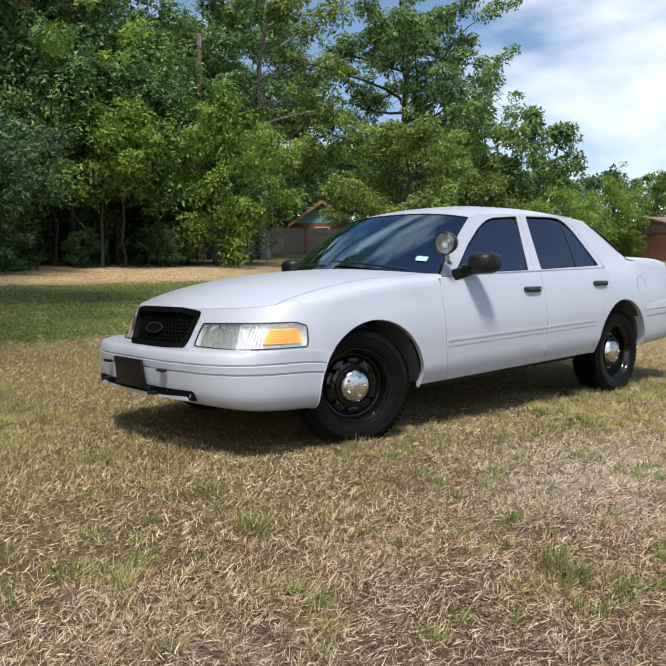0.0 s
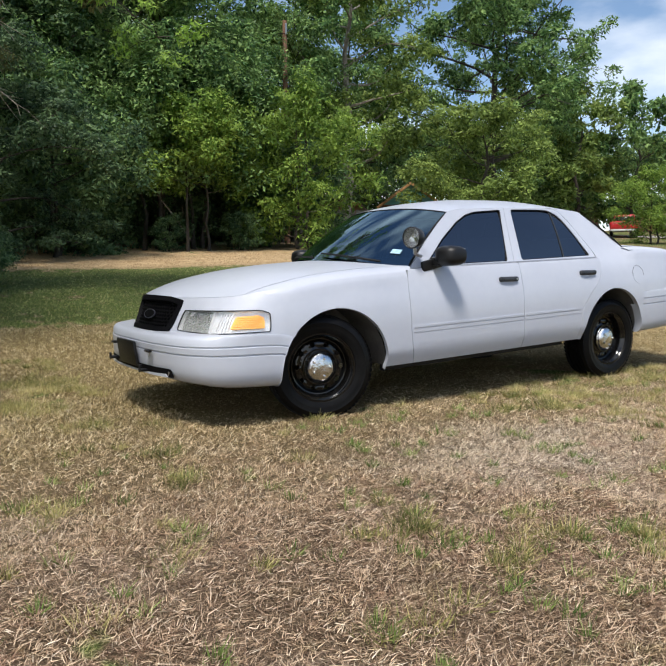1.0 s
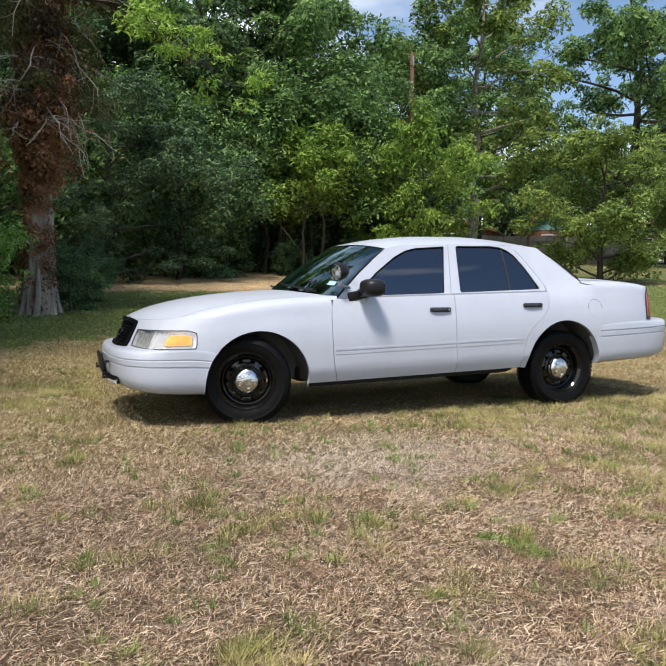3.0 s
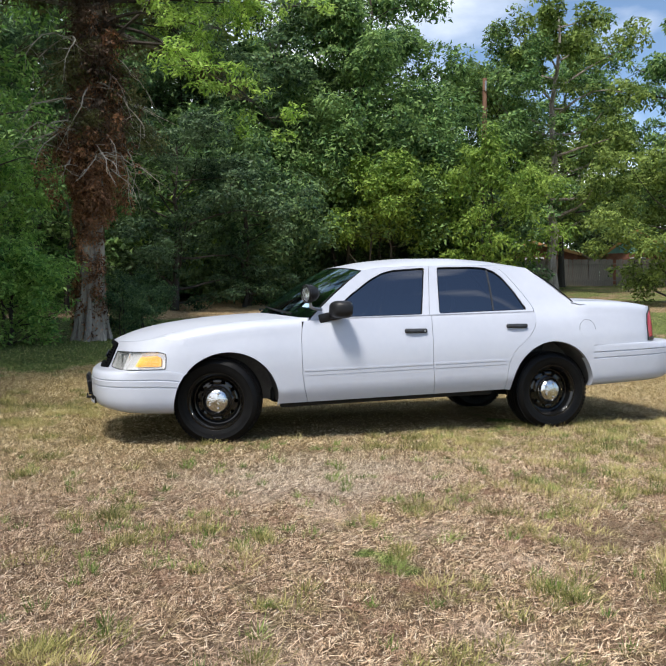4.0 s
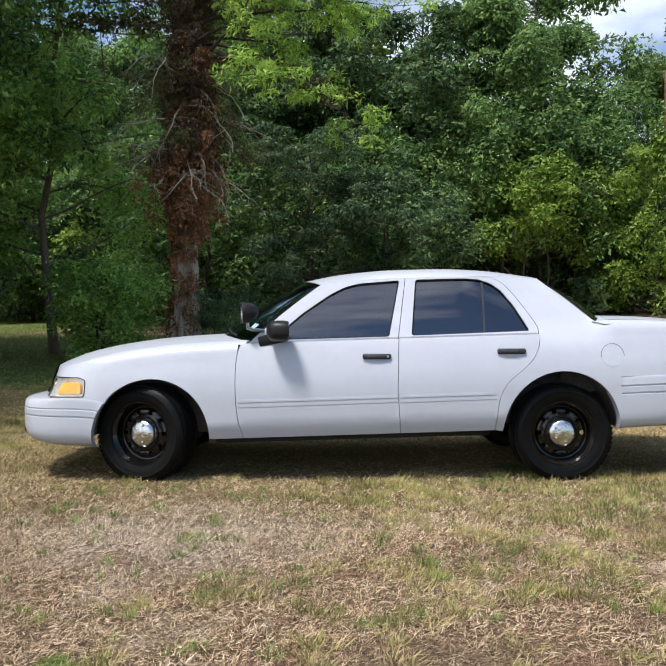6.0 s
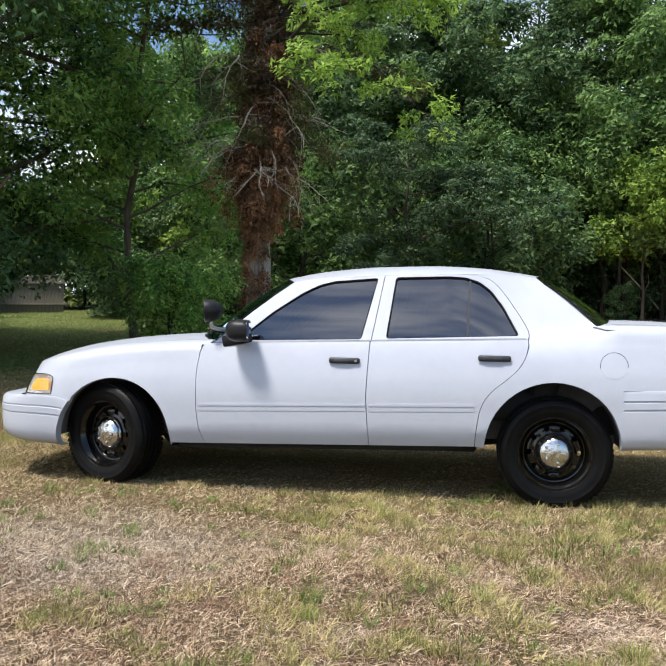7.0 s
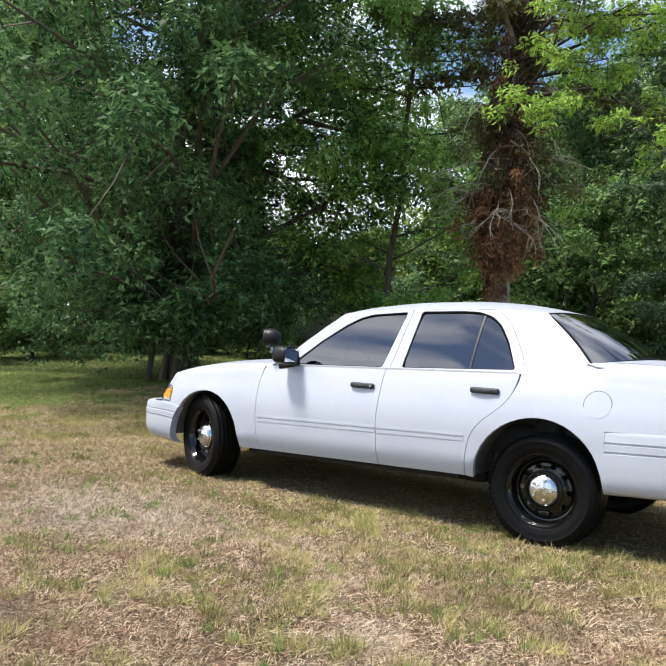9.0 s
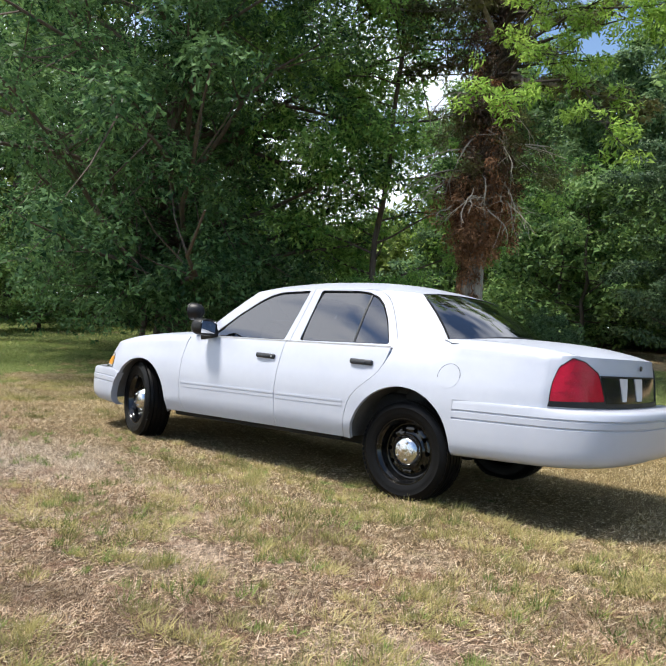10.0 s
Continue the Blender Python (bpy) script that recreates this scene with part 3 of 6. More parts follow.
def sheet(loops, fn, g=0.06, rim=0.014, off=0.0, step=0.03, mirror=False, bm=None, rake=True, weld=None):
    """A panel: a flat outline (with holes) laid on the surface fn, its edges turned inwards by rim."""
    loops = [thin_out(L, step) for L in loops]
    pts, edges = [], []
    for L in loops:
        s = len(pts)
        pts += L
        edges += [(s + i, s + (i + 1) % len(L)) for i in range(len(L))]
    xs, ys = [p[0] for p in loops[0]], [p[1] for p in loops[0]]
    rim_pts = np.array(pts)
    for i in range(int((max(xs) - min(xs)) / g) + 1):
        for j in range(int((max(ys) - min(ys)) / g) + 1):
            q = (min(xs) + (i + 0.5 + 0.25 * (j % 2)) * g, min(ys) + (j + 0.5) * g)
            if within(*q, loops) and np.min(np.hypot(rim_pts[:, 0] - q[0], rim_pts[:, 1] - q[1])) > 0.42 * min(g, step * 1.6):
                pts.append(q)
    from mathutils import geometry
    vs, es, fs, *_ = geometry.delaunay_2d_cdt([Vector(p) for p in pts], edges, [], 0, 1e-6)
    fs = [f for f in fs if within(sum(vs[i].x for i in f) / len(f), sum(vs[i].y for i in f) / len(f), loops)]
    pos, nor = [], []
    e = 0.004
    for v in vs:
        p = Vector(fn(v.x, v.y))
        n = (Vector(fn(v.x + e, v.y)) - Vector(fn(v.x - e, v.y))).cross(Vector(fn(v.x, v.y + e)) - Vector(fn(v.x, v.y - e)))
        n = n.normalized() if n.length > 1e-9 else Vector((0, 0, 1))
        pos.append(p)
        nor.append(n)
    mid = sum(pos, Vector()) / len(pos)
    mn = sum(nor, Vector())
    if mn.dot(mid - CENTRE) < 0:
        nor = [-n for n in nor]
    bm = bm or bmesh.new()
    sy = -1 if mirror else 1

    def put(p):
        return bm.verts.new((p.x, p.y * sy, p.z + (RAKE * p.x if rake else 0)))
    V = [put(p + n * off) for p, n in zip(pos, nor)]
    count = {}
    for f in fs:
        q = [V[i] for i in f]
        c = (pos[f[1]] - pos[f[0]]).cross(pos[f[2]] - pos[f[0]])
        if (c.dot(nor[f[0]]) < 0) != mirror:
            q.reverse()
        try:
            bm.faces.new(q)
        except ValueError:
            continue
        for a, b in zip(f, f[1:] + f[:1]):
            k = (min(a, b), max(a, b))
            count[k] = count.get(k, 0) + 1
    if rim:
        twin = {}

        def pair(i):
            if i not in twin:
                twin[i] = (put(pos[i] + nor[i] * off), put(pos[i] + nor[i] * (off - rim)))
            return twin[i]
        for (a, b), k in count.items():
            if k == 1 and not (weld and weld(vs[a]) and weld(vs[b])):
                (p, q), (r, s) = pair(a), pair(b)
                bm.faces.new((p, r, s, q))
    return bm


def arch(xc, zc, r, a0, a1, k=22):
    return [(xc + r * math.cos(radians(a0 + (a1 - a0) * i / k)), zc + r * math.sin(radians(a0 + (a1 - a0) * i / k))) for i in range(k + 1)]


flank_l = lambda x, z: (x, -side_y(x, z), z)
door_l = lambda x, z: (x, -wide(x, z), z)
cab_l = lambda x, z: (x, -glass_y(x, z), z)
pane_l = lambda x, z: (x, -glass_y(x, z) - 0.048 * max((z - 0.955) * (1.365 - z), 0) / 0.168, z)
quarter_l = lambda x, z: (x, -quarter_y(x, z), z)
SIDES = (False, True)
ARCH_F, ARCH_R = (0.052, 0.312, 0.408), (2.888, 0.285, 0.402)

# outlines on the side, in (x, z)
SEAM = [(0.696, 0.292), (0.664, 0.40), (0.647, 0.52), (0.641, 0.68), (0.643, 0.80), (0.652, 0.88), (0.668, side_top(0.66))]
TAIL_SEAM = [(2.428, 0.292), (2.434, 0.38), (2.450, 0.50), (2.478, 0.575), (2.53, 0.64), (2.61, 0.70), (2.685, 0.765), (2.728, 0.84), (2.742, 0.90), (2.744, 0.94)]
FRAME_R = [(2.746, 0.944), (2.752, 0.985), (2.722, 1.05), (2.668, 1.14), (2.60, 1.245), (2.53, 1.325), (2.47, 1.352), (2.40, 1.365)]
GAP = 0.0022
WIN_F = round_off([(0.872, 0.958), (1.105, 1.148), (1.29, 1.270), (1.40, 1.322), (1.50, 1.345), (1.792, 1.360), (1.706, 0.958)], 0.02)
WIN_R = round_off([(1.861, 0.960), (1.906, 1.362), (2.25, 1.360), (2.36, 1.350), (2.45, 1.318), (2.52, 1.262), (2.60, 1.15), (2.693, 0.968)], 0.025)


def soften(line, k=2):
    """Cuts the corners of an open line, its ends kept."""
    for _ in range(k):
        out = [line[0]]
        for (a, b), (c, d) in zip(line, line[1:]):
            out += [(a * 0.75 + c * 0.25, b * 0.75 + d * 0.25), (a * 0.25 + c * 0.75, b * 0.25 + d * 0.75)]
        line = out + [line[-1]]
    return line


TAIL_SEAM, FRAME_R = soften(TAIL_SEAM), soften(FRAME_R)


def shift(poly, dx):
    return [(x + dx, z) for x, z in poly]


def ring(poly, d):
    """The outline moved inwards by d."""
    c = Vector((sum(p[0] for p in poly) / len(poly), sum(p[1] for p in poly) / len(poly)))
    out = []
    for i, p in enumerate(poly):
        a, b = Vector(poly[i - 1]), Vector(poly[(i + 1) % len(poly)])
        t = (b - a).normalized()
        n = Vector((-t.y, t.x))
        if n.dot(c - Vector(p)) < 0:
            n = -n
        out.append(tuple(Vector(p) + n * d))
    return out


car = thing("police_sedan", (0, 0, 0), "white four-door sedan with black steel wheels, parked on dry grass", "car")

# body shell: wings, rear quarters, roof, nose
bm = bmesh.new()
wing_arch = [p for p in arch(*ARCH_F, 143, -6)]
SHX = list(np.linspace(0.70, -0.262, 44))
WZ = list(np.linspace(0.56, side_top(-0.262), 14))
S0 = 0.9
lift = lambda poly: [(x, z * S0 / side_top(x)) for x, z in poly]
wing_l = lambda x, w: flank_l(x, w * side_top(x) / S0)
wing = [(-0.262, z) for z in WZ[::-1]] + wing_arch[1:] + [(0.455, 0.292)] + shift(SEAM, -GAP)[:-1] + [(x, side_top(x)) for x in SHX if x < 0.662][:-1]
at_wing_edge = lambda v: abs(v.x + 0.262) < 1e-3 or abs(v.y - S0) < 2e-3
NOSE_T = [(-0.80, 0.0), (-0.795, 0.2), (-0.757, 0.36), (-0.715, 0.46), (-0.64, 0.60), (-0.56, 0.70), (-0.45, 0.78), (-0.345, 0.828), (-0.262, 0.0)]
NOSE_B = [(-0.925, 0.0), (-0.915, 0.18), (-0.845, 0.33), (-0.815, 0.44), (-0.775, 0.60), (-0.715, 0.715), (-0.62, 0.80), (-0.44, 0.868), (-0.262, 0.0)]
NOSE_T[8] = (-0.262, side_y(-0.262, side_top(-0.262)))
NOSE_B[8] = (-0.262, side_y(-0.262, 0.56))
US = 0.125
ntx, nty = pchip(range(9), [p[0] for p in NOSE_T]), pchip(range(9), [p[1] for p in NOSE_T])
nbx, nby = pchip(range(9), [p[0] for p in NOSE_B]), pchip(range(9), [p[1] for p in NOSE_B])
NZ = 0.555


def nose_top(u):
    k = min(abs(u) / US, 8)
    return top_z(ntx(k), min(nty(k), side_y(ntx(k), side_top(ntx(k))))) if k < 7.9 else side_top(-0.262)


def nose(u, z):
    k = min(abs(u) / US, 8)
    v = (z - NZ) / (nose_top(u) - NZ)
    w = v + 0.25 * v * (v - 1)
    x, y = nbx(k) + (ntx(k) - nbx(k)) * w, nby(k) + (nty(k) - nby(k)) * w
    if k > 5.5:
        zz = NZ + v * (side_top(-0.262) - NZ)
        y += (side_y(-0.262, zz) - NOSE_B[8][1] - (NOSE_T[8][1] - NOSE_B[8][1]) * w) * smooth(5.5, 8, k)
    return (x, y if u > 0 else -y, z)


lamp_poly = lambda s: [(s * U * US, z) for U, z in round_off([(2.25, 0.615), (2.42, 0.742), (6.5, 0.742), (6.95, 0.720), (7.12, 0.606), (4.4, 0.600)], 0.12)]
GRILLE = [(u * US, z) for u, z in round_off([(-1.78, 0.612), (-2.05, 0.792), (-1.2, 0.812), (1.2, 0.812), (2.05, 0.792), (1.78, 0.612)], 0.18)]
TK = list(np.linspace(5.26, 8, 34))
NK = list(np.linspace(0, 5.2, 40)) + TK
nose_outline = [(u, NZ) for u in np.linspace(-8 * US, 8 * US, 90)][1:-1] + [(8 * US, z) for z in WZ] + [(k * US, nose_top(k * US)) for k in NK[::-1][1:]] + [(-k * US, nose_top(k * US)) for k in NK[1:-1]] + [(-8 * US, z) for z in WZ[::-1]]
at_nose_edge = lambda v: abs(v.x) > 7.99 * US or (abs(v.x) > 5.2 * US and v.y > nose_top(v.x) - 2e-3)
wing_top = ([(ntx(k), nty(k)) for k in TK] + [(x, side_y(x, side_top(x))) for x in SHX[::-1][1:]] + [(0.73, 0.80)]
            + [(0.664, 0.756), (0.2, 0.751), (-0.2, 0.743), (-0.52, 0.731)])
at_top_edge = lambda v: abs(v.y - side_y(v.x, side_top(v.x))) < 3e-3 or any(abs(v.x - ntx(k)) + abs(v.y - nty(k)) < 6e-3 for k in TK)
shell = sheet([nose_outline, lamp_poly(1), lamp_poly(-1), GRILLE], nose, g=0.05, rim=0.02, weld=at_nose_edge)
for m in SIDES:
    sheet([lift(thin_out(wing, 0.03))], wing_l, g=0.032, rim=0.03, mirror=m, bm=shell, weld=at_wing_edge)
    sheet([wing_top], lambda x, y: (x, -y, top_z(x, y)), g=0.05, rim=0.012, mirror=m, bm=shell, weld=at_top_edge)
bmesh.ops.remove_doubles(shell, verts=shell.verts, dist=0.004)
part("front_wings", shell, PAINT, car, "white front wings and nose with round wheel arches").name = "front_shell"

# bonnet
cowl = lambda a: (0.455 + 0.235 * a * a, 0.80 * a)
HB = 0.725
hood = [(ntx(k) + 0.006, nty(k)) for k in np.linspace(0, 5.2, 22)] + [(-0.52, HB), (-0.2, HB + 0.012), (0.2, HB + 0.02), (0.66, HB + 0.025)] + [cowl(a) for a in np.linspace(0.92, 0, 14)]
hood = hood + [(x, -y) for x, y in hood[-2:0:-1]]
part("bonnet", sheet([hood], lambda x, y: (x, y, top_z(x, y)), g=0.07, rim=0.02), PAINT, car)

# doors
front_door = shift(SEAM, GAP)[:-1] + [(0.672, 0.935), (0.70, 0.943), (1.766, 0.943), (1.753, 0.6), (1.774, 0.292)]
rear_door = [(1.7785, 0.292), (1.7575, 0.6), (1.7705, 0.943), (2.740, 0.943)] + shift(TAIL_SEAM, -GAP)[::-1]
FFRAME = [(0.728, 0.946), (0.80, 1.012), (0.95, 1.140), (1.10, 1.256), (1.224, 1.343), (1.3, 1.356), (1.4, 1.368), (1.6, 1.373), (1.832, 1.3745), (1.7665, 0.946)]
RFRAME = [(1.7710, 0.946), (1.8365, 1.3745), (2.1, 1.374), (2.3, 1.371)] + shift(FRAME_R, -GAP)[::-1]
handle_at = ((1.613, 0.826), (2.539, 0.833))
for m in SIDES:
    s = 1 if m else -1
    for nm, poly, fpoly, win, hx, x0, x1 in (("front_door", front_door, FFRAME, WIN_F, handle_at[0], 0.66, 1.75), ("rear_door", rear_door, RFRAME, WIN_R, handle_at[1], 1.77, 2.42)):
        door = part(nm, sheet([poly], door_l, rim=0.025, mirror=m), PAINT, car, "white door with black pull handle and tinted window")
        part("window_frame", sheet([fpoly, win], cab_l, rim=0.02, mirror=m, g=0.08), PAINT, door)
        part("window_seal", sheet([win, ring(win, 0.006)], cab_l, off=-0.006, rim=0.006, mirror=m, g=0.1), SEAL, door)
        part("window_pane", sheet([ring(win, 0.010)], pane_l, off=-0.018, rim=0, mirror=m, g=0.04), TINT, door, "dark tinted window glass")
        mould = round_off([(x0, 0.508), (x0 + 0.004, 0.560), (x1, 0.560), (x1 + 0.006, 0.511)], 0.012)
        part("side_moulding", sheet([mould], door_l, off=0.0022, rim=0.004, mirror=m, g=0.1), PAINT, door)
        ridge = round_off([(x0 + 0.003, 0.541), (x0 + 0.004, 0.553), (x1, 0.553), (x1, 0.541)], 0.004)
        part("moulding_ridge", sheet([ridge], door_l, off=0.0048, rim=0.004, mirror=m, g=0.1), PAINT, door)
        belt = [(0.80 if nm == "front_door" else 1.772, 0.944), (0.82 if nm == "front_door" else 1.772, 0.955), (1.764 if nm == "front_door" else 2.73, 0.955), (1.764 if nm == "front_door" else 2.735, 0.944)]
        part("belt_trim", sheet([belt], lambda x, z: (x, -0.858 + (z - 0.944) * 1.6, z), rim=0.02, mirror=m, g=0.2), TRIM, door, "thin bright trim strip under the glass")
        b = bmesh.new()
        hy = wide(hx[0], hx[1])
        box(b, (hx[0], s * (hy + 0.010), hx[1] + RAKE * hx[0]), (0.198, 0.03, 0.038), 0.0145, seg=4)
        box(b, (hx[0] - 0.012, s * (hy + 0.022), hx[1] + RAKE * hx[0] - 0.003), (0.11, 0.018, 0.018), 0.006)
        h = part("door_handle", b, HANDLE, door, "black plastic pull handle")
        if nm == "front_door":
            b = bmesh.new()
            lathe(b, [(0.0, 0.0), (0.008, 0.0), (0.008, 0.006)], 12, Matrix.Translation((hx[0] + 0.074, s * (hy + 0.027), hx[1] + RAKE * hx[0])))
            part("key_lock", b, TRIM, h, "small bright key lock")
        else:
            dv = [(2.366, 0.958), (2.382, 1.352), (2.396, 1.352), (2.380, 0.958)]
            part("divider_bar", sheet([dv], pane_l, off=-0.013, rim=0.004, mirror=m, g=0.05), HANDLE, door)

# rear quarters with the rear pillars
pillar_back = [(2.80, 1.340), (2.87, 1.29), (2.99, 1.185), (3.09, 1.09), (3.175, 1.006), (3.20, side_top(3.2))]
QX = list(np.linspace(3.862, 3.2, 34))
QZ = list(np.linspace(0.636, side_top(3.862), 14))
quarter = ([(2.432, 0.292), (2.484, 0.284)] + arch(*ARCH_R, 180, 0)[1:] + [(3.294, 0.50), (3.290, 0.636)] + [(3.862, z) for z in QZ]
           + [(x, side_top(x)) for x in QX[1:]] + pillar_back[::-1][1:] + [(2.7, 1.352), (2.6, 1.360), (2.5, 1.365)]
           + shift(FRAME_R, GAP)[::-1][1:] + shift(TAIL_SEAM, GAP)[::-1][:-1])
at_quarter_edge = lambda v: v.x > 3.861 or (v.x > 3.198 and abs(v.y - side_top(v.x)) < 2e-3)

# roof
yE = lambda x: glass_y(x, roof_e(x)) - 0.0005
front_top = lambda a: (1.08 + 0.144 * a * a, yE(1.08 + 0.144 * a * a) * a)
back_top = lambda a: (2.872 - 0.072 * a * a, yE(2.872 - 0.072 * a * a) * a)
roof = [front_top(a) for a in np.linspace(-1, 1, 25)] + [(x, yE(x)) for x in np.linspace(1.28, 2.75, 30)] + [back_top(a) for a in np.linspace(1, -1, 25)] + [(x, -yE(x)) for x in np.linspace(2.75, 1.28, 30)]
part("roof", sheet([roof], lambda x, y: (x, y, roof_z(x, y)), g=0.07, rim=0.012), PAINT, car)


def screen(base, top, bulge):
    def fn(a, b):
        p, q = Vector(base(a)), Vector(top(a))
        n = (q - p).cross(Vector((0, 1, 0))).normalized()
        if n.z < 0:
            n = -n
        return p + (q - p) * b + n * bulge * 4 * b * (1 - b)
    return fn


ws = screen(lambda a: (0.462 + 0.262 * a * a, 0.806 * a, 1.004 - 0.060 * a * a), lambda a: (*front_top(a), roof_z(*front_top(a))), 0.022)
bs = screen(lambda a: (3.33 - 0.155 * a * a, quarter_y(3.17, 1.0) * a, 1.074 - 0.07 * a * a), lambda a: (*back_top(a), roof_z(*back_top(a))), 0.02)
WS = [(-1, 0), (1, 0), (1, 1), (-1, 1)]
for nm, fn, mat, lab in (("windscreen", ws, SHIELD, "lightly tinted windscreen"), ("rear_window", bs, TINT, "dark tinted rear window")):
    scr = part(nm, sheet([ring(thin_out(WS, 0.1), 0.012)], fn, g=0.12, step=0.08, rim=0, off=-0.004), mat, car, lab)
    part("screen_border", sheet([thin_out(WS, 0.1), ring(thin_out(WS, 0.1), 0.012)], fn, g=0.2, step=0.08, rim=0.01, off=-0.001), SEAL, scr, "black screen border")
part("inspection_sticker", sheet([[(-0.875, 0.185), (-0.785, 0.185), (-0.785, 0.25), (-0.875, 0.25)]], ws, g=0.05, rim=0, off=0.003), STICKER, scr, "pale blue inspection sticker").parent = car

# cowl and wipers
cowl_poly = [cowl(a) for a in np.linspace(-0.98, 0.98, 30)] + [(0.50 + 0.262 * a * a, 0.80 * a) for a in np.linspace(0.98, -0.98, 30)]
part("cowl_panel", sheet([cowl_poly], lambda x, y: (x, y, top_z(x, y) - 0.012), g=0.05, rim=0.01), BLACK, car, "black cowl panel under the windscreen")
for y0, y1 in ((-0.62, -0.02), (0.02, 0.60)):
    b = bmesh.new()
    pts = [Vector(ws(y0 / 0.8 + (y1 - y0) / 0.8 * t, 0.03 + 0.07 * t)) + Vector((-0.012, 0, 0.016)) for t in np.linspace(0, 1, 8)]
    tube(b, [p + Vector((0, 0, RAKE * p.x)) for p in pts], [0.009, 0.009, 0.008, 0.008, 0.007, 0.007, 0.006, 0.004], 6)
    part("wiper", b, BLACK, car, "black wiper arm")

# boot lid, tail
TAIL_T = [(4.135, 0.0), (4.125, 0.25), (4.085, 0.50), (4.035, 0.65), (3.96, 0.755), (3.862, 0.0)]
TAIL_B = [(4.185, 0.0), (4.17, 0.25), (4.125, 0.50), (4.07, 0.68), (3.98, 0.80), (3.862, 0.0)]
TAIL_T[5], TAIL_B[5] = (3.862, side_y(3.862, side_top(3.862))), (3.862, quarter_y(3.862, 0.63))
ttx, tty = pchip(range(6), [p[0] for p in TAIL_T]), pchip(range(6), [p[1] for p in TAIL_T])
tbx, tby = pchip(range(6), [p[0] for p in TAIL_B]), pchip(range(6), [p[1] for p in TAIL_B])
TS, TZ = 0.2, 0.60


def tail_top(u):
    k = min(abs(u) / TS, 5)
    return top_z(ttx(k), tty(k)) if k < 4.95 else side_top(3.862)


def tail(u, z):
    k = min(abs(u) / TS, 5)
    v = (z - TZ) / (tail_top(u) - TZ)
    w = max(v, 0) ** 1.7
    x, y = tbx(k) + (ttx(k) - tbx(k)) * w, tby(k) + (tty(k) - tby(k)) * w
    if k > 4:
        zz = TZ + v * (side_top(3.862) - TZ)
        y += (quarter_y(3.862, zz) - TAIL_B[5][1] - (TAIL_T[5][1] - TAIL_B[5][1]) * w) * smooth(4, 5, k)
    return (x, y if u > 0 else -y, z)


TL = lambda s: [(s * u * TS, z) for u, z in round_off([(4.72, 0.662), (4.68, 0.79), (4.45, 0.89), (3.75, 0.948), (3.15, 0.928), (2.4, 0.86), (2.12, 0.70), (2.2, 0.662)], 0.10)]
PANEL = [(u * TS, z) for u, z in [(-2.06, 0.662), (-2.28, 0.848), (2.28, 0.848), (2.06, 0.662)]]
RK = list(np.linspace(3.4, 5, 24))
TKK = list(np.linspace(0, 3.3, 40)) + RK
tail_outline = [(u, TZ) for u in np.linspace(-5 * TS, 5 * TS, 90)][1:-1] + [(5 * TS, z) for z in QZ] + [(k * TS, tail_top(k * TS)) for k in TKK[::-1][1:]] + [(-k * TS, tail_top(k * TS)) for k in TKK[1:-1]] + [(-5 * TS, z) for z in QZ[::-1]]
at_tail_edge = lambda v: abs(v.x) > 4.99 * TS or (abs(v.x) > 3.38 * TS and v.y > tail_top(v.x) - 2e-3)
LB = 0.70
lid = [(3.36 - 0.155 * a * a + 0.02, 0.77 * a) for a in np.linspace(-0.9, 0.9, 20)] + [(3.6, LB), (3.9, LB - 0.02), (3.985, 0.69)] + [(ttx(k) - 0.004, tty(k)) for k in np.linspace(3.3, 0, 16)]
lid = lid + [(x, -y) for x, y in lid[-2:19:-1]]
bl = part("boot_lid", sheet([lid], lambda x, y: (x, y, top_z(x, y)), g=0.07, rim=0.012), PAINT, car)
sill_poly = [(3.285 - 0.155 * a * a, 0.80 * a) for a in np.linspace(-0.96, 0.96, 24)] + [(3.40 - 0.155 * a * a, 0.79 * a) for a in np.linspace(0.96, -0.96, 24)]
part("rear_window_sill", sheet([sill_poly], lambda x, y: (x, y, top_z(x, y) - 0.005), g=0.05, rim=0.006), PAINT, car)
b = bmesh.new()
lathe(b, [(0, -0.012), (0.016, -0.010), (0.018, 0.0)], 16, Matrix.Translation((4.158, 0.0, 0.905 + RAKE * 4.15)) @ Euler((0, 0, radians(90))).to_matrix().to_4x4())
part("boot_lock", b, BLACK, bl, "round black boot lock")
qt = [(3.34, 0.735), (3.42, 0.728), (3.6, LB + 0.005), (3.9, LB - 0.015), (3.988, 0.697)] + [(ttx(k), tty(k)) for k in RK] + [(x, side_y(x, side_top(x))) for x in QX[1:]] + [(3.13, 0.80)]
at_qt_edge = lambda v: abs(v.y - side_y(v.x, side_top(v.x))) < 3e-3 or any(abs(v.x - ttx(k)) + abs(v.y - tty(k)) < 6e-3 for k in RK)
shell = sheet([tail_outline, TL(1), TL(-1), PANEL], tail, g=0.05, rim=0.02, weld=at_tail_edge)
for m in SIDES:
    sheet([quarter], quarter_l, rim=0.03, mirror=m, g=0.03, bm=shell, weld=at_quarter_edge)
    sheet([qt], lambda x, y: (x, -y, top_z(x, y)), g=0.03, rim=0.01, mirror=m, bm=shell, weld=at_qt_edge)
bmesh.ops.remove_doubles(shell, verts=shell.verts, dist=0.004)
q = part("rear_shell", shell, PAINT, car, "white rear quarters, pillars and tail panel")
circ = [(3.238 + 0.078 * math.cos(a), 0.783 + 0.078 * math.sin(a)) for a in np.linspace(0, math.tau, 40)[:-1]]
part("fuel_door", sheet([circ], quarter_l, off=0.0012, rim=0.002, g=0.04, step=0.01), PAINT, q)
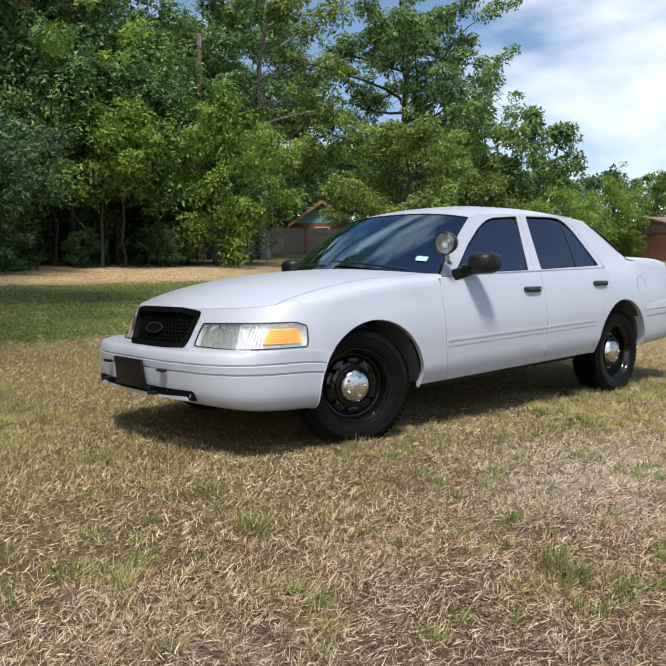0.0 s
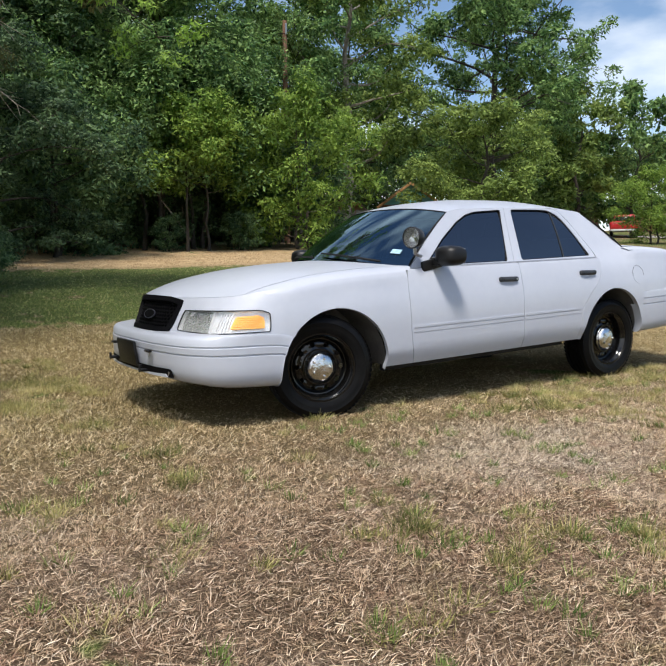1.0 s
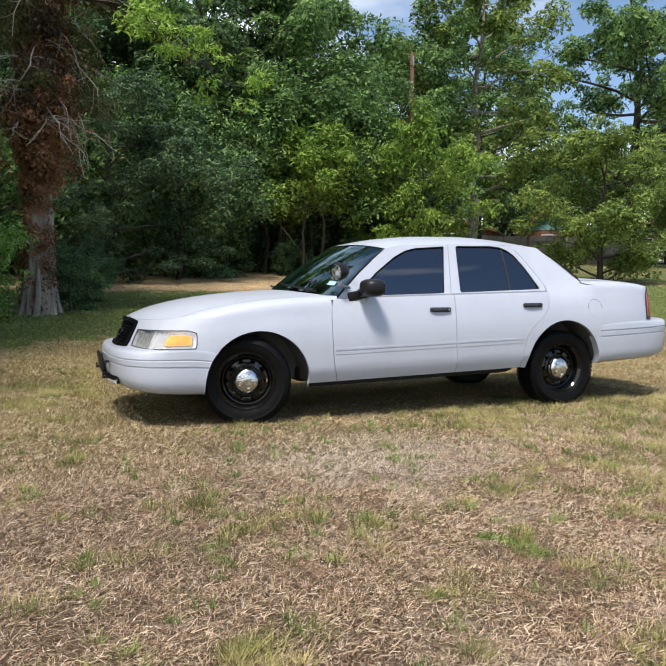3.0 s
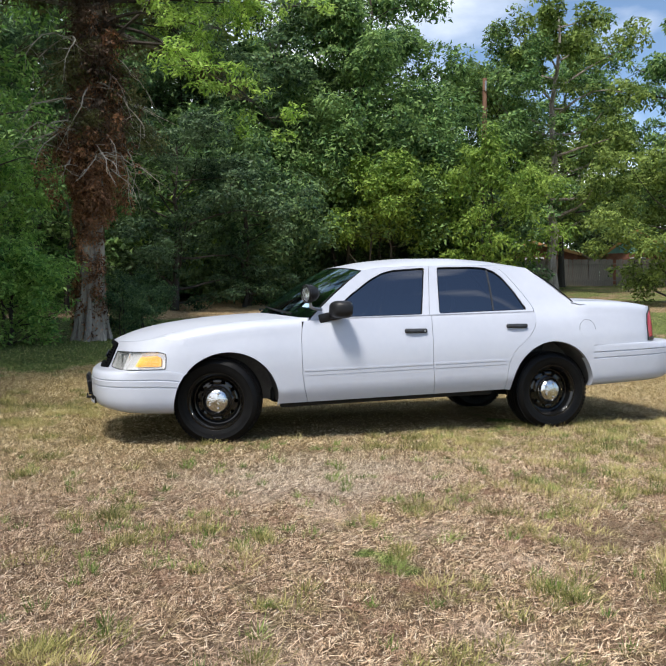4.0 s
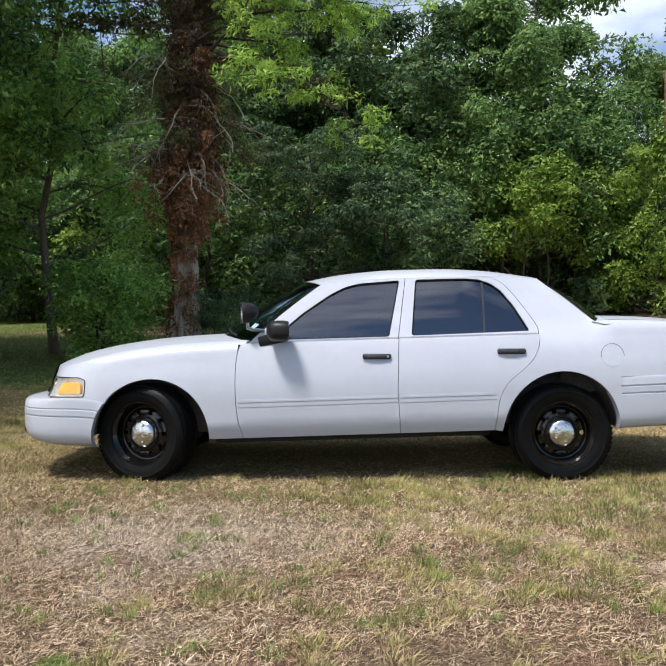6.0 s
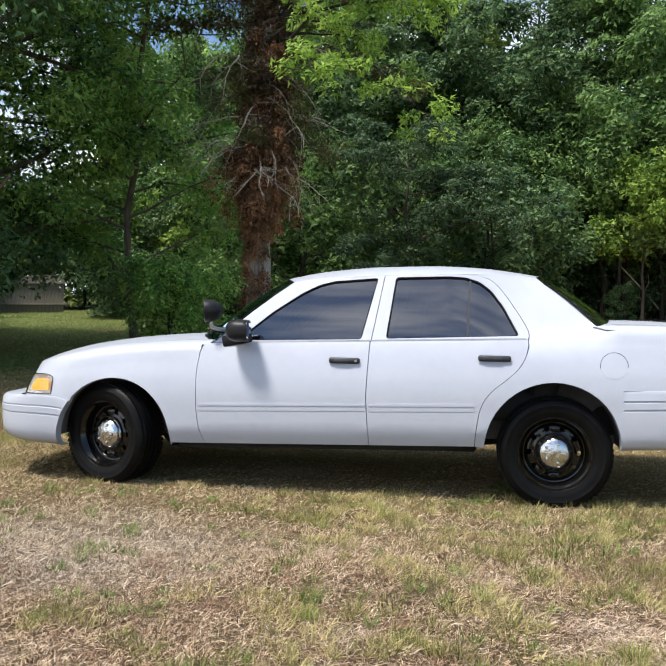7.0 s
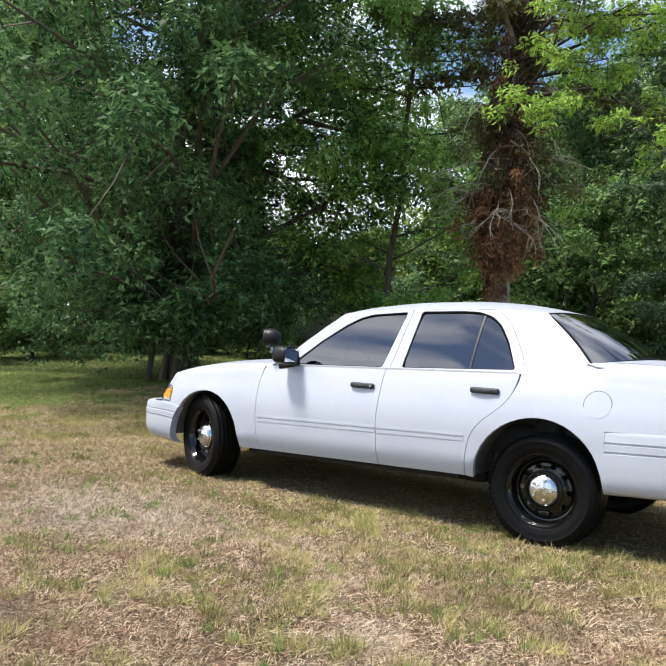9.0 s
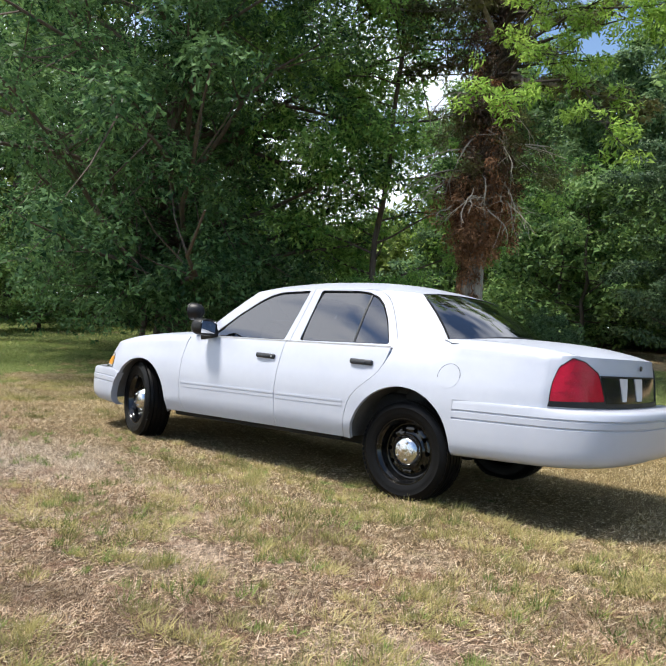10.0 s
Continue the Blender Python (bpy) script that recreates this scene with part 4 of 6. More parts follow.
groove = [(3.238 + 0.081 * math.cos(a), 0.783 + 0.081 * math.sin(a)) for a in np.linspace(-0.1, 3.3, 30)]
groove += [(3.238 + 0.0785 * math.cos(a), 0.783 + 0.0785 * math.sin(a)) for a in np.linspace(3.3, -0.1, 30)]
part("fuel_door_gap", sheet([groove], quarter_l, off=0.0016, rim=0.001, g=0.1, step=0.02), SEAL, q)
for s in (-1, 1):
    lamp = part("tail_lamp", sheet([ring(TL(s), 0.002)], tail, g=0.04, step=0.02, rim=0.02, off=0.008), RED, car, "red ribbed tail lamp with black lower edge")
    part("lamp_edge", sheet([TL(s), ring(TL(s), 0.006)], tail, g=0.1, step=0.02, rim=0.014, off=0.010), BLACK, lamp, "thin black lamp edge")
    strip = [(s * u * TS, z) for u, z in [(4.74, 0.650), (4.70, 0.682), (2.1, 0.690), (2.1, 0.650)]]
    part("lamp_base", sheet([strip], tail, g=0.1, rim=0.02, off=0.013), BLACK, lamp, "black lamp base strip")
    for z, u1 in ((0.74, 4.35), (0.80, 4.12), (0.86, 3.9)):
        rib = [(s * u * TS, q) for u, q in [(u1, z), (u1, z + 0.004), (2.7, z + 0.004), (2.7, z)]]
        part("lens_rib", sheet([rib], tail, g=0.2, rim=0.004, off=0.011), RED, lamp)
pan = part("tail_reflector", sheet([ring(PANEL, 0.002)], tail, g=0.06, rim=0.02, off=0.002), SMOKE, car, "smoked dark panel between the tail lamps")
part("panel_edge", sheet([PANEL, ring(PANEL, 0.012)], tail, g=0.1, rim=0.012, off=0.006), BLACK, pan)
part("panel_foot", sheet([[(-2.1 * TS, 0.648), (2.1 * TS, 0.648), (2.1 * TS, 0.676), (-2.1 * TS, 0.676)]], tail, g=0.1, rim=0.02, off=0.012), BLACK, pan)
for a, c in ((-1.25, -0.95), (-0.35, 0.1)):
    part("plate_bracket", sheet([[(a * TS, 0.69), ((c - 0.12) * TS, 0.69), (c * TS, 0.835), ((a - 0.1) * TS, 0.835)]], tail, g=0.1, rim=0.006, off=0.008), PALE, pan, "pale grey bare plate bracket")

# bumpers
def bumper(path, ztop, zbot, profile, clip, n=64):
    """Sweeps a bumper's upright profile round its plan curve, from one wheel arch to the other."""
    px, py = pchip(range(len(path)), [p[0] for p in path]), pchip(range(len(path)), [p[1] for p in path])
    K = len(path) - 1
    b = bmesh.new()
    rows = []
    for i in range(-n, n + 1):
        k = abs(i) / n * K
        s = 1 if i >= 0 else -1
        p, q = Vector((px(max(k - 0.05, 0)), py(max(k - 0.05, 0)))), Vector((px(min(k + 0.05, K)), py(min(k + 0.05, K))))
        d = (q - p).normalized()
        nrm = Vector((-d.y, d.x))
        if nrm.dot(Vector((px(k) - 1.5, py(k)))) < 0:
            nrm = -nrm
        if k == 0:
            nrm = Vector((math.copysign(1, px(0) - 1.5), 0))
        row = []
        for fz, off in profile:
            z = zbot(k) + (ztop(k) - zbot(k)) * fz
            off = off * (1 - 0.93 * smooth(0.50, 0.72, k / K)) if fz > 0.9 else off
            x, y = px(k) + nrm.x * off, py(k) + nrm.y * off
            x = clip(x, z)
            row.append(b.verts.new((x, s * y, z + RAKE * x)))
        rows.append(row)
    for r, q in zip(rows, rows[1:]):
        for j in range(len(r) - 1):
            b.faces.new((r[j], r[j + 1], q[j + 1], q[j]))
    for r in (rows[0], rows[-1]):
        q = [b.verts.new((v.co.x, v.co.y - math.copysign(0.07, v.co.y), v.co.z)) for v in r]
        for j in range(len(r) - 1):
            b.faces.new((r[j], r[j + 1], q[j + 1], q[j]))
    bmesh.ops.recalc_face_normals(b, faces=b.faces)
    return b


def on_bumper(path, side=-1, off=0.0):
    px, py = pchip(range(len(path)), [p[0] for p in path]), pchip(range(len(path)), [p[1] for p in path])

    def fn(y, z):
        lo, hi = 0.0, float(len(path) - 1)
        for _ in range(22):
            k = (lo + hi) / 2
            lo, hi = (k, hi) if py(k) < abs(y) else (lo, k)
        return (px(lo), y, z)
    return fn


FB = [(-0.988, 0.0), (-0.978, 0.30), (-0.952, 0.50), (-0.905, 0.66), (-0.825, 0.78), (-0.71, 0.85), (-0.55, 0.888), (-0.40, 0.900), (-0.255, 0.910)]
fclip = lambda x, z: min(x, ARCH_F[0] - math.sqrt(max(ARCH_F[2] ** 2 - (z - ARCH_F[1]) ** 2, 0.02)))
GROOVES = [(0.0, -0.15), (0.0, -0.085), (0.035, -0.052), (0.09, -0.029), (0.17, -0.013), (0.28, -0.004), (0.42, 0.0), (0.60, 0.0), (0.612, -0.006), (0.632, -0.006), (0.644, 0.002), (0.76, 0.003), (0.772, -0.005), (0.792, -0.005), (0.804, 0.0), (0.93, -0.006), (0.985, -0.022), (1.0, -0.045), (1.0, -0.17)]
fb = part("front_bumper", bumper(FB, pchip((0, 6.0, 7.2, 8), (0.606, 0.602, 0.59, 0.558)), pchip((0, 3, 6, 8), (0.325, 0.305, 0.268, 0.252)), GROOVES, fclip), PAINT, car, "white front bumper cover with two grooves")
fon = on_bumper(FB)
slot = round_off([(-0.585, 0.346), (-0.55, 0.398), (0.55, 0.398), (0.585, 0.346)], 0.018)
part("lower_intake", sheet([slot], fon, off=0.003, rim=0.006, g=0.06), GRILLE_BLACK, fb, "dark slot low in the bumper")
lip = round_off([(-0.53, 0.346), (-0.505, 0.366), (-0.3, 0.358), (0.3, 0.358), (0.505, 0.366), (0.53, 0.346)], 0.006)
part("intake_lip", sheet([lip], fon, off=0.007, rim=0.008, g=0.06), PAINT, fb, "white lip under the slot")
for y in (-0.535, 0.535):
    b = bmesh.new()
    x = fon(y, 0.372)[0]
    box(b, (x - 0.002, y, 0.370 + RAKE * x), (0.010, 0.010, 0.026), 0.004, Euler((radians(18 if y < 0 else -18), 0, 0)).to_matrix().to_4x4())
    part("intake_end", b, TRIM, fb)
b = bmesh.new()
box(b, (-1.012, 0.03, 0.462 - 0.03), (0.022, 0.335, 0.165), 0.008, Euler((0, radians(-8), 0)).to_matrix().to_4x4())
box(b, (-0.99, 0.03, 0.385 - 0.03), (0.04, 0.40, 0.014), 0.004)
pb = part("plate_mount", b, BLACK, car, "black plastic plate mount on the bumper")
for y, z, w in ((-0.325, 0.497, 0.075), (0.34, 0.50, 0.07)):
    b = bmesh.new()
    box(b, (-1.0, y, z - 0.03), (0.03, w, 0.016), 0.005)
    part("mount_tab", b, BLACK, pb)
for y, z in ((0.365, 0.39), (-0.23, 0.365)):
    b = bmesh.new()
    box(b, (-1.0, y, z - 0.03), (0.05, 0.06, 0.016), 0.004)
    box(b, (-1.018, y + 0.02, z - 0.022), (0.014, 0.02, 0.045), 0.004)
    part("mount_hook", b, BLACK, pb)

RB = [(4.37, 0.0), (4.355, 0.30), (4.315, 0.55), (4.235, 0.74), (4.10, 0.845), (3.90, 0.898), (3.60, 0.918), (3.38, 0.922), (3.22, 0.922)]
rclip = lambda x, z: max(x, ARCH_R[0] + math.sqrt(max(ARCH_R[2] ** 2 - (z - ARCH_R[1]) ** 2, 0.02)))
RG = [(0.0, -0.14), (0.0, -0.06), (0.04, -0.034), (0.10, -0.016), (0.2, -0.005), (0.32, 0.0), (0.55, 0.003), (0.655, 0.003), (0.667, -0.006), (0.685, -0.006), (0.697, 0.003), (0.80, 0.003), (0.812, -0.006), (0.83, -0.006), (0.842, 0.003), (0.94, -0.004), (0.99, -0.022), (1.0, -0.05), (1.0, -0.25)]
part("rear_bumper", bumper(RB, lambda k: 0.634 + 0.012 * (1 - k / 8), pchip((0, 3, 5, 8), (0.328, 0.308, 0.288, 0.272)), RG, rclip), PAINT, car, "white rear bumper cover with two grooves")

# grille
hexes = []
hr = 0.0125
for j in range(14):
    for i in range(-20, 21):
        c = ((i + 0.5 * (j % 2)) * hr * 1.95, 0.622 + j * hr * 1.68)
        if all(within(c[0] + 0.016 * math.cos(a), c[1] + 0.016 * math.sin(a), [GRILLE]) for a in np.linspace(0, 6.28, 7)):
            hexes.append([(c[0] + hr * 0.82 * math.cos(a), c[1] + hr * 0.82 * math.sin(a)) for a in np.arange(6) * math.tau / 6 + math.pi / 6])
gr = part("grille", sheet([GRILLE] + hexes, nose, g=0.5, step=0.05, off=-0.012, rim=0.012), GRILLE_BLACK, car, "black honeycomb grille")
part("grille_surround", sheet([[(u * 1.03, z + (0.008 if z > 0.7 else -0.008)) for u, z in GRILLE], ring(GRILLE, 0.02)], nose, g=0.05, off=0.014, rim=0.03), GRILLE_BLACK, gr, "black grille surround")
part("grille_backing", sheet([GRILLE], nose, g=0.08, off=-0.04, rim=0), GRILLE_BLACK, gr)
oval = lambda a, c: [(a * math.cos(t), 0.706 + c * math.sin(t)) for t in np.linspace(0, math.tau, 33)[:-1]]
part("badge", sheet([oval(0.056, 0.026)], nose, g=0.03, step=0.01, off=0.004, rim=0.014), GRILLE_BLACK, gr, "plain dark oval badge")
part("badge_rim", sheet([oval(0.060, 0.030), oval(0.055, 0.026)], nose, g=0.1, step=0.01, off=0.006, rim=0.008), BADGE, gr)

# headlamps
for s in (-1, 1):
    L = lamp_poly(s)
    hl = part("headlamp", sheet([L], nose, g=0.04, off=-0.026, rim=0), REFLECT, car, "clear headlamp with amber turn signal")
    part("lamp_wall", sheet([L, ring(L, 0.006)], nose, g=0.2, off=-0.002, rim=0.05), REFLECT, hl)
    part("lens", sheet([ring(L, 0.001)], nose, g=0.05, off=0.007, rim=0.004), CLEAR, hl, "clear headlamp lens").visible_shadow = False
    part("lens_edge", sheet([[(u, z) for u, z in L], ring(L, 0.005)], nose, g=0.2, off=0.003, rim=0.006), SEAL, hl)
    am = [(s * u * US, z) for u, z in round_off([(5.50, 0.632), (5.55, 0.704), (6.5, 0.710), (6.74, 0.690), (6.86, 0.630)], 0.06)]
    part("turn_signal", sheet([am], nose, g=0.04, off=0.001, rim=0.02), AMBER, hl, "amber turn signal")
    for z in (0.643, 0.656, 0.669, 0.682, 0.695):
        part("signal_rib", sheet([[(s * 5.68 * US, z), (s * 6.7 * US, z), (s * 6.7 * US, z + 0.004), (s * 5.68 * US, z + 0.004)]], nose, g=0.2, off=0.004, rim=0.004), AMBER, hl)
    part("lamp_divider", sheet([[(s * u * US, z) for u, z in [(4.35, 0.606), (4.2, 0.738), (4.26, 0.738), (4.42, 0.606)]]], nose, g=0.2, off=-0.004, rim=0.04), REFLECT, hl)
    part("main_reflector", sheet([[(s * u * US, z) for u, z in [(2.5, 0.622), (2.6, 0.734), (4.15, 0.734), (4.3, 0.612)]]], nose, g=0.03, off=-0.018, rim=0.02), SPARKLE, hl, "faceted lamp mirror")
    for u in (4.62, 4.78, 4.94, 5.10, 5.26):
        part("lens_flute", sheet([[(s * (u + 0.06) * US, 0.614), (s * u * US, 0.732), (s * (u + 0.05) * US, 0.732), (s * (u + 0.11) * US, 0.614)]], nose, g=0.2, off=-0.014, rim=0.012), REFLECT, hl)
    b = bmesh.new()
    c = Vector(nose(s * 3.25 * US, 0.678))
    lathe(b, [(0.0, 0.03), (0.014, 0.026), (0.03, 0.012), (0.052, -0.012), (0.056, -0.014)], 24, Matrix.Translation((c.x + 0.03, c.y, c.z + RAKE * c.x)) @ Euler((0, 0, radians(-90 + s * -12))).to_matrix().to_4x4())
    part("bulb_bowl", b, CHROME, hl)

# wheels
def wheel(name, x, y, turn, s):
    w = bpy.data.objects.new(name, None)
    b = bmesh.new()
    R, hw = 0.345, 0.116
    prof = [(0.222, -hw + 0.018), (0.229, -hw + 0.006), (0.252, -hw - 0.002), (0.266, -hw - 0.005), (0.290, -hw - 0.004), (0.294, -hw - 0.006), (0.312, -hw + 0.002), (0.330, -hw + 0.014), (0.340, -hw + 0.028)]
    for g0 in (-0.062, -0.022, 0.018, 0.058):
        prof += [(R - 0.001, g0 - 0.006), (R - 0.009, g0 - 0.004), (R - 0.009, g0 + 0.004), (R - 0.001, g0 + 0.006)]
    prof += [(r, -yy) for r, yy in prof[:9][::-1]]
    lathe(b, prof, 72)
    tyre = part("tyre", b, RUBBER, None, "black road tyre")
    b = bmesh.new()
    for k in range(64):
        for lane, sgn in ((-0.092, 1), (-0.042, -1), (-0.002, 1), (0.038, -1), (0.09, 1)):
            a = math.tau * (k + 0.13 * sgn) / 64
            mt = Euler((0, -a, 0)).to_matrix().to_4x4() @ Matrix.Translation((R - 0.0040 - (0.0045 if abs(lane) > 0.08 else 0), lane, 0)) @ Euler((radians(18 * sgn), 0, radians(-10 if lane > 0.08 else 10 if lane < -0.08 else 0))).to_matrix().to_4x4()
            box(b, (0, 0, 0), (0.006, 0.026, 0.024), 0, mt)
    tread = part("tread_block", b, RUBBER, tyre)
    b = bmesh.new()
    lathe(b, [(0.227, -0.094), (0.224, -0.104), (0.217, -0.104), (0.211, -0.092), (0.201, -0.084), (0.195, -0.068), (0.191, -0.034), (0.186, -0.024), (0.178, -0.022)], 64)
    rim = part("rim", b, STEEL, None, "black steel rim")
    b = bmesh.new()
    outer = [(0.180 * math.cos(a), 0.180 * math.sin(a)) for a in np.linspace(0, math.tau, 49)[:-1]]
    inner = [(0.092 * math.cos(a), 0.092 * math.sin(a)) for a in np.linspace(0, math.tau, 33)[:-1]]
    vents = [[(0.149 * math.cos(h) + 0.0165 * math.cos(q), 0.149 * math.sin(h) + 0.0165 * math.sin(q)) for q in np.linspace(0, math.tau, 15)[:-1]] for h in np.arange(10) * math.tau / 10]
    dish = pchip((0.08, 0.10, 0.112, 0.128, 0.152, 0.18), (-0.050, -0.056, -0.050, -0.036, -0.040, -0.022))
    global CENTRE
    keep, CENTRE = CENTRE, Vector((0, 1, 0))
    sheet([outer, inner] + vents, lambda u, v: (u, dish(math.hypot(u, v)), v), g=0.02, step=0.02, rim=0.006, bm=b, rake=False)
    CENTRE = keep
    disc = part("wheel_disc", b, STEEL, None, "black steel wheel with round vents")
    b = bmesh.new()
    lathe(b, [(0.120, -0.050), (0.118, -0.060), (0.111, -0.060), (0.108, -0.050)], 40)
    bead = part("hub_ring", b, STEEL, None)
    b = bmesh.new()
    lathe(b, [(0.0, -0.100), (0.03, -0.0985), (0.055, -0.095), (0.074, -0.089), (0.088, -0.080), (0.097, -0.067), (0.100, -0.056), (0.105, -0.052)], 40)
    for a in np.arange(5) * math.tau / 5:
        lathe(b, [(0.0, -0.012), (0.008, -0.010), (0.011, 0.0)], 10, Matrix.Translation((0.060 * math.cos(a), -0.092, 0.060 * math.sin(a))))
    cap = part("hub_cap", b, CHROME, None, "domed chrome hub cap")
    b = bmesh.new()
    lathe(b, [(0.03, 0.06), (0.15, 0.06), (0.15, 0.03), (0.10, -0.02), (0.06, -0.03), (0.0, -0.03)], 40)
    drum = part("brake_disc", b, DARK, None)
    return w, [tyre, rim, disc, bead, cap, drum]


first, wheel_parts = wheel("wheel", 0, 0, 0, 1)
scene.collection.objects.link(first)
first.parent = car
tagged(first, "black steel wheel with chrome hub cap")
for o in wheel_parts:
    o.parent = first
STEER = -18
spots = [(0.0, -0.755, STEER), (0.0, 0.755, 180 + STEER), (2.913, -0.755, 0), (2.913, 0.755, 180)]
for i, (x, y, turn) in enumerate(spots):
    w = first if i == 0 else copy_thing(first, Matrix())
    w.matrix_basis = pose(x, y, 0.335, 0, 0, turn)

# wheel housings, floor, cabin
for xc, zc, r in (ARCH_F, ARCH_R):
    for s in (-1, 1):
        b = bmesh.new()
        lathe(b, [(r + 0.012, -0.0), (r + 0.02, 0.30), (0.1, 0.33)], 40)
        bmesh.ops.delete(b, geom=[v for v in b.verts if v.co.z < -0.02], context="VERTS")
        bmesh.ops.transform(b, matrix=Matrix.Translation((xc, s * 0.885, zc + RAKE * xc)) @ Matrix.Diagonal((1, -s, 1, 1)), verts=b.verts)
        part("wheel_housing", b, LINER, car, "grey wheel housing")
b = bmesh.new()
box(b, (1.45, 0, 0.35), (2.0, 1.28, 0.13), 0.03)
box(b, (-0.60, 0, 0.40), (0.50, 1.30, 0.13), 0.03)
box(b, (3.56, 0, 0.52), (0.80, 1.20, 0.22), 0.06)
box(b, (0.0, 0, 0.42), (0.9, 1.0, 0.16), 0.02)
box(b, (2.9, 0, 0.45), (0.9, 1.0, 0.16), 0.02)
part("underbody", b, DARK, car, "dark underbody")
b = bmesh.new()
tube(b, [(2.913, -0.66, 0.335), (2.913, -0.2, 0.335), (2.913, 0.2, 0.335), (2.913, 0.66, 0.335)], [0.045, 0.05, 0.05, 0.045], 12)
bmesh.ops.create_uvsphere(b, u_segments=16, v_segments=10, radius=0.13, matrix=Matrix.Translation((2.913, 0.05, 0.335)))
part("rear_axle", b, DARK, car, "dark rear axle with its round casing")
for s in (-1, 1):
    b = bmesh.new()
    tube(b, [(1.9, s * 0.30, 0.27), (2.6, s * 0.32, 0.33), (3.2, s * 0.40, 0.42), (3.6, s * 0.42, 0.45)], [0.03, 0.03, 0.03, 0.03], 10)
    tube(b, [(3.36, s * 0.42, 0.45), (3.42, s * 0.42, 0.45), (3.74, s * 0.42, 0.45), (3.80, s * 0.42, 0.45)], [0.04, 0.075, 0.075, 0.04], 14)
    part("exhaust", b, DARK, car, "dark exhaust pipe and silencer")
for s in (-1, 1):
    b = bmesh.new()
    box(b, (1.42, s * 0.80, 0.30 + 0.03 * 1.4 - 0.02), (1.86, 0.05, 0.06), 0.01, Euler((0, radians(-1.7), 0)).to_matrix().to_4x4())
    part("sill", b, DARK, car, "dark sill under the doors")
b = bmesh.new()
box(b, (0.93, 0, 0.93), (0.42, 1.50, 0.22), 0.06, seg=3)
part("dashboard", b, CABIN, car, "charcoal dashboard")
for y in (-0.40, 0.40):
    b = bmesh.new()
    box(b, (1.62, y, 0.60), (0.55, 0.54, 0.18), 0.06, seg=3)
    box(b, (1.92, y, 0.90), (0.16, 0.52, 0.62), 0.06, Euler((0, radians(14), 0)).to_matrix().to_4x4(), 3)
    box(b, (2.01, y, 1.25), (0.09, 0.26, 0.17), 0.04, Euler((0, radians(14), 0)).to_matrix().to_4x4(), 3)
    part("seat", b, CABIN, car, "charcoal front seat")
b = bmesh.new()
box(b, (2.62, 0, 0.60), (0.52, 1.36, 0.2), 0.06, seg=3)
box(b, (2.92, 0, 0.90), (0.18, 1.36, 0.6), 0.06, Euler((0, radians(18), 0)).to_matrix().to_4x4(), 3)
part("rear_bench", b, CABIN, car, "charcoal rear bench")
b = bmesh.new()
lathe(b, [(0.18 + 0.014 * math.cos(a), 0.014 * math.sin(a)) for a in np.linspace(0, math.tau, 9)], 32, Matrix.Translation((1.22, -0.38, 0.98)) @ Euler((0, 0, radians(90))).to_matrix().to_4x4() @ Euler((radians(-20), 0, 0)).to_matrix().to_4x4())
part("steering_wheel", b, CABIN, car, "dark steering wheel")
b = bmesh.new()
box(b, (1.32, 0.02, 1.30 + 0.03), (0.03, 0.22, 0.06), 0.015)
part("inside_mirror", b, BLACK, car)

# door mirrors and the spotlight
for s in (-1, 1):
    b = bmesh.new()
    bmesh.ops.create_uvsphere(b, u_segments=24, v_segments=16, radius=1.0)
    for v in b.verts:
        c = v.co
        k = (abs(c.x) ** 3 + abs(c.y) ** 3 + abs(c.z) ** 3) ** (1 / 3)
        c /= k
        if c.x > 0.55:
            c.x = 0.55
        c.y *= 0.88 + 0.12 * c.x
    bmesh.ops.transform(b, matrix=Matrix.Translation((0.955, s * 0.985, 1.052)) @ Euler((0, 0, radians(-s * 8))).to_matrix().to_4x4() @ Matrix.Diagonal((0.094, 0.118, 0.070, 1)), verts=b.verts)
    mir = part("door_mirror", b, BLACK, car, "black door mirror")
    b = bmesh.new()
    box(b, (0.895, s * 0.868, 0.995), (0.20, 0.03, 0.075), 0.012, Euler((0, radians(-12), 0)).to_matrix().to_4x4())
    box(b, (0.935, s * 0.90, 1.012), (0.12, 0.10, 0.066), 0.02)
    part("mirror_foot", b, BLACK, mir)
    b = bmesh.new()
    box(b, (1.005, s * 0.982, 1.052), (0.004, 0.175, 0.10), 0.0018, Euler((0, 0, radians(-s * 8))).to_matrix().to_4x4())
    part("mirror_glass", b, surface("mirror silver", (0.8, 0.8, 0.8), (0.82, 0.82, 0.82), 3, 0.01, metal=1.0) if s < 0 else bpy.data.materials["mirror silver"], mir, "mirror glass")
spot_m = Matrix.Translation((0.712, -0.885, 1.178)) @ Euler((0, 0, radians(-75))).to_matrix().to_4x4() @ Euler((radians(4), 0, 0)).to_matrix().to_4x4()
b = bmesh.new()
lathe(b, [(0.072, -0.028), (0.073, -0.012), (0.070, 0.012), (0.060, 0.045), (0.042, 0.070), (0.020, 0.083), (0.0, 0.086)], 36, spot_m)
spot = part("spotlight", b, BLACK, car, "black-backed round spotlight with clear face")
b = bmesh.new()
lathe(b, [(0.066, -0.030), (0.070, -0.036), (0.075, -0.032), (0.075, -0.018), (0.071, -0.014)], 36, spot_m)
part("spotlight_ring", b, BLACK, spot)
b = bmesh.new()
lathe(b, [(0.067, -0.026), (0.05, -0.005), (0.03, 0.012), (0.012, 0.018), (0.0, 0.018)], 36, spot_m)
part("spotlight_bowl", b, SPARKLE, spot, "bright faceted reflector bowl")
b = bmesh.new()
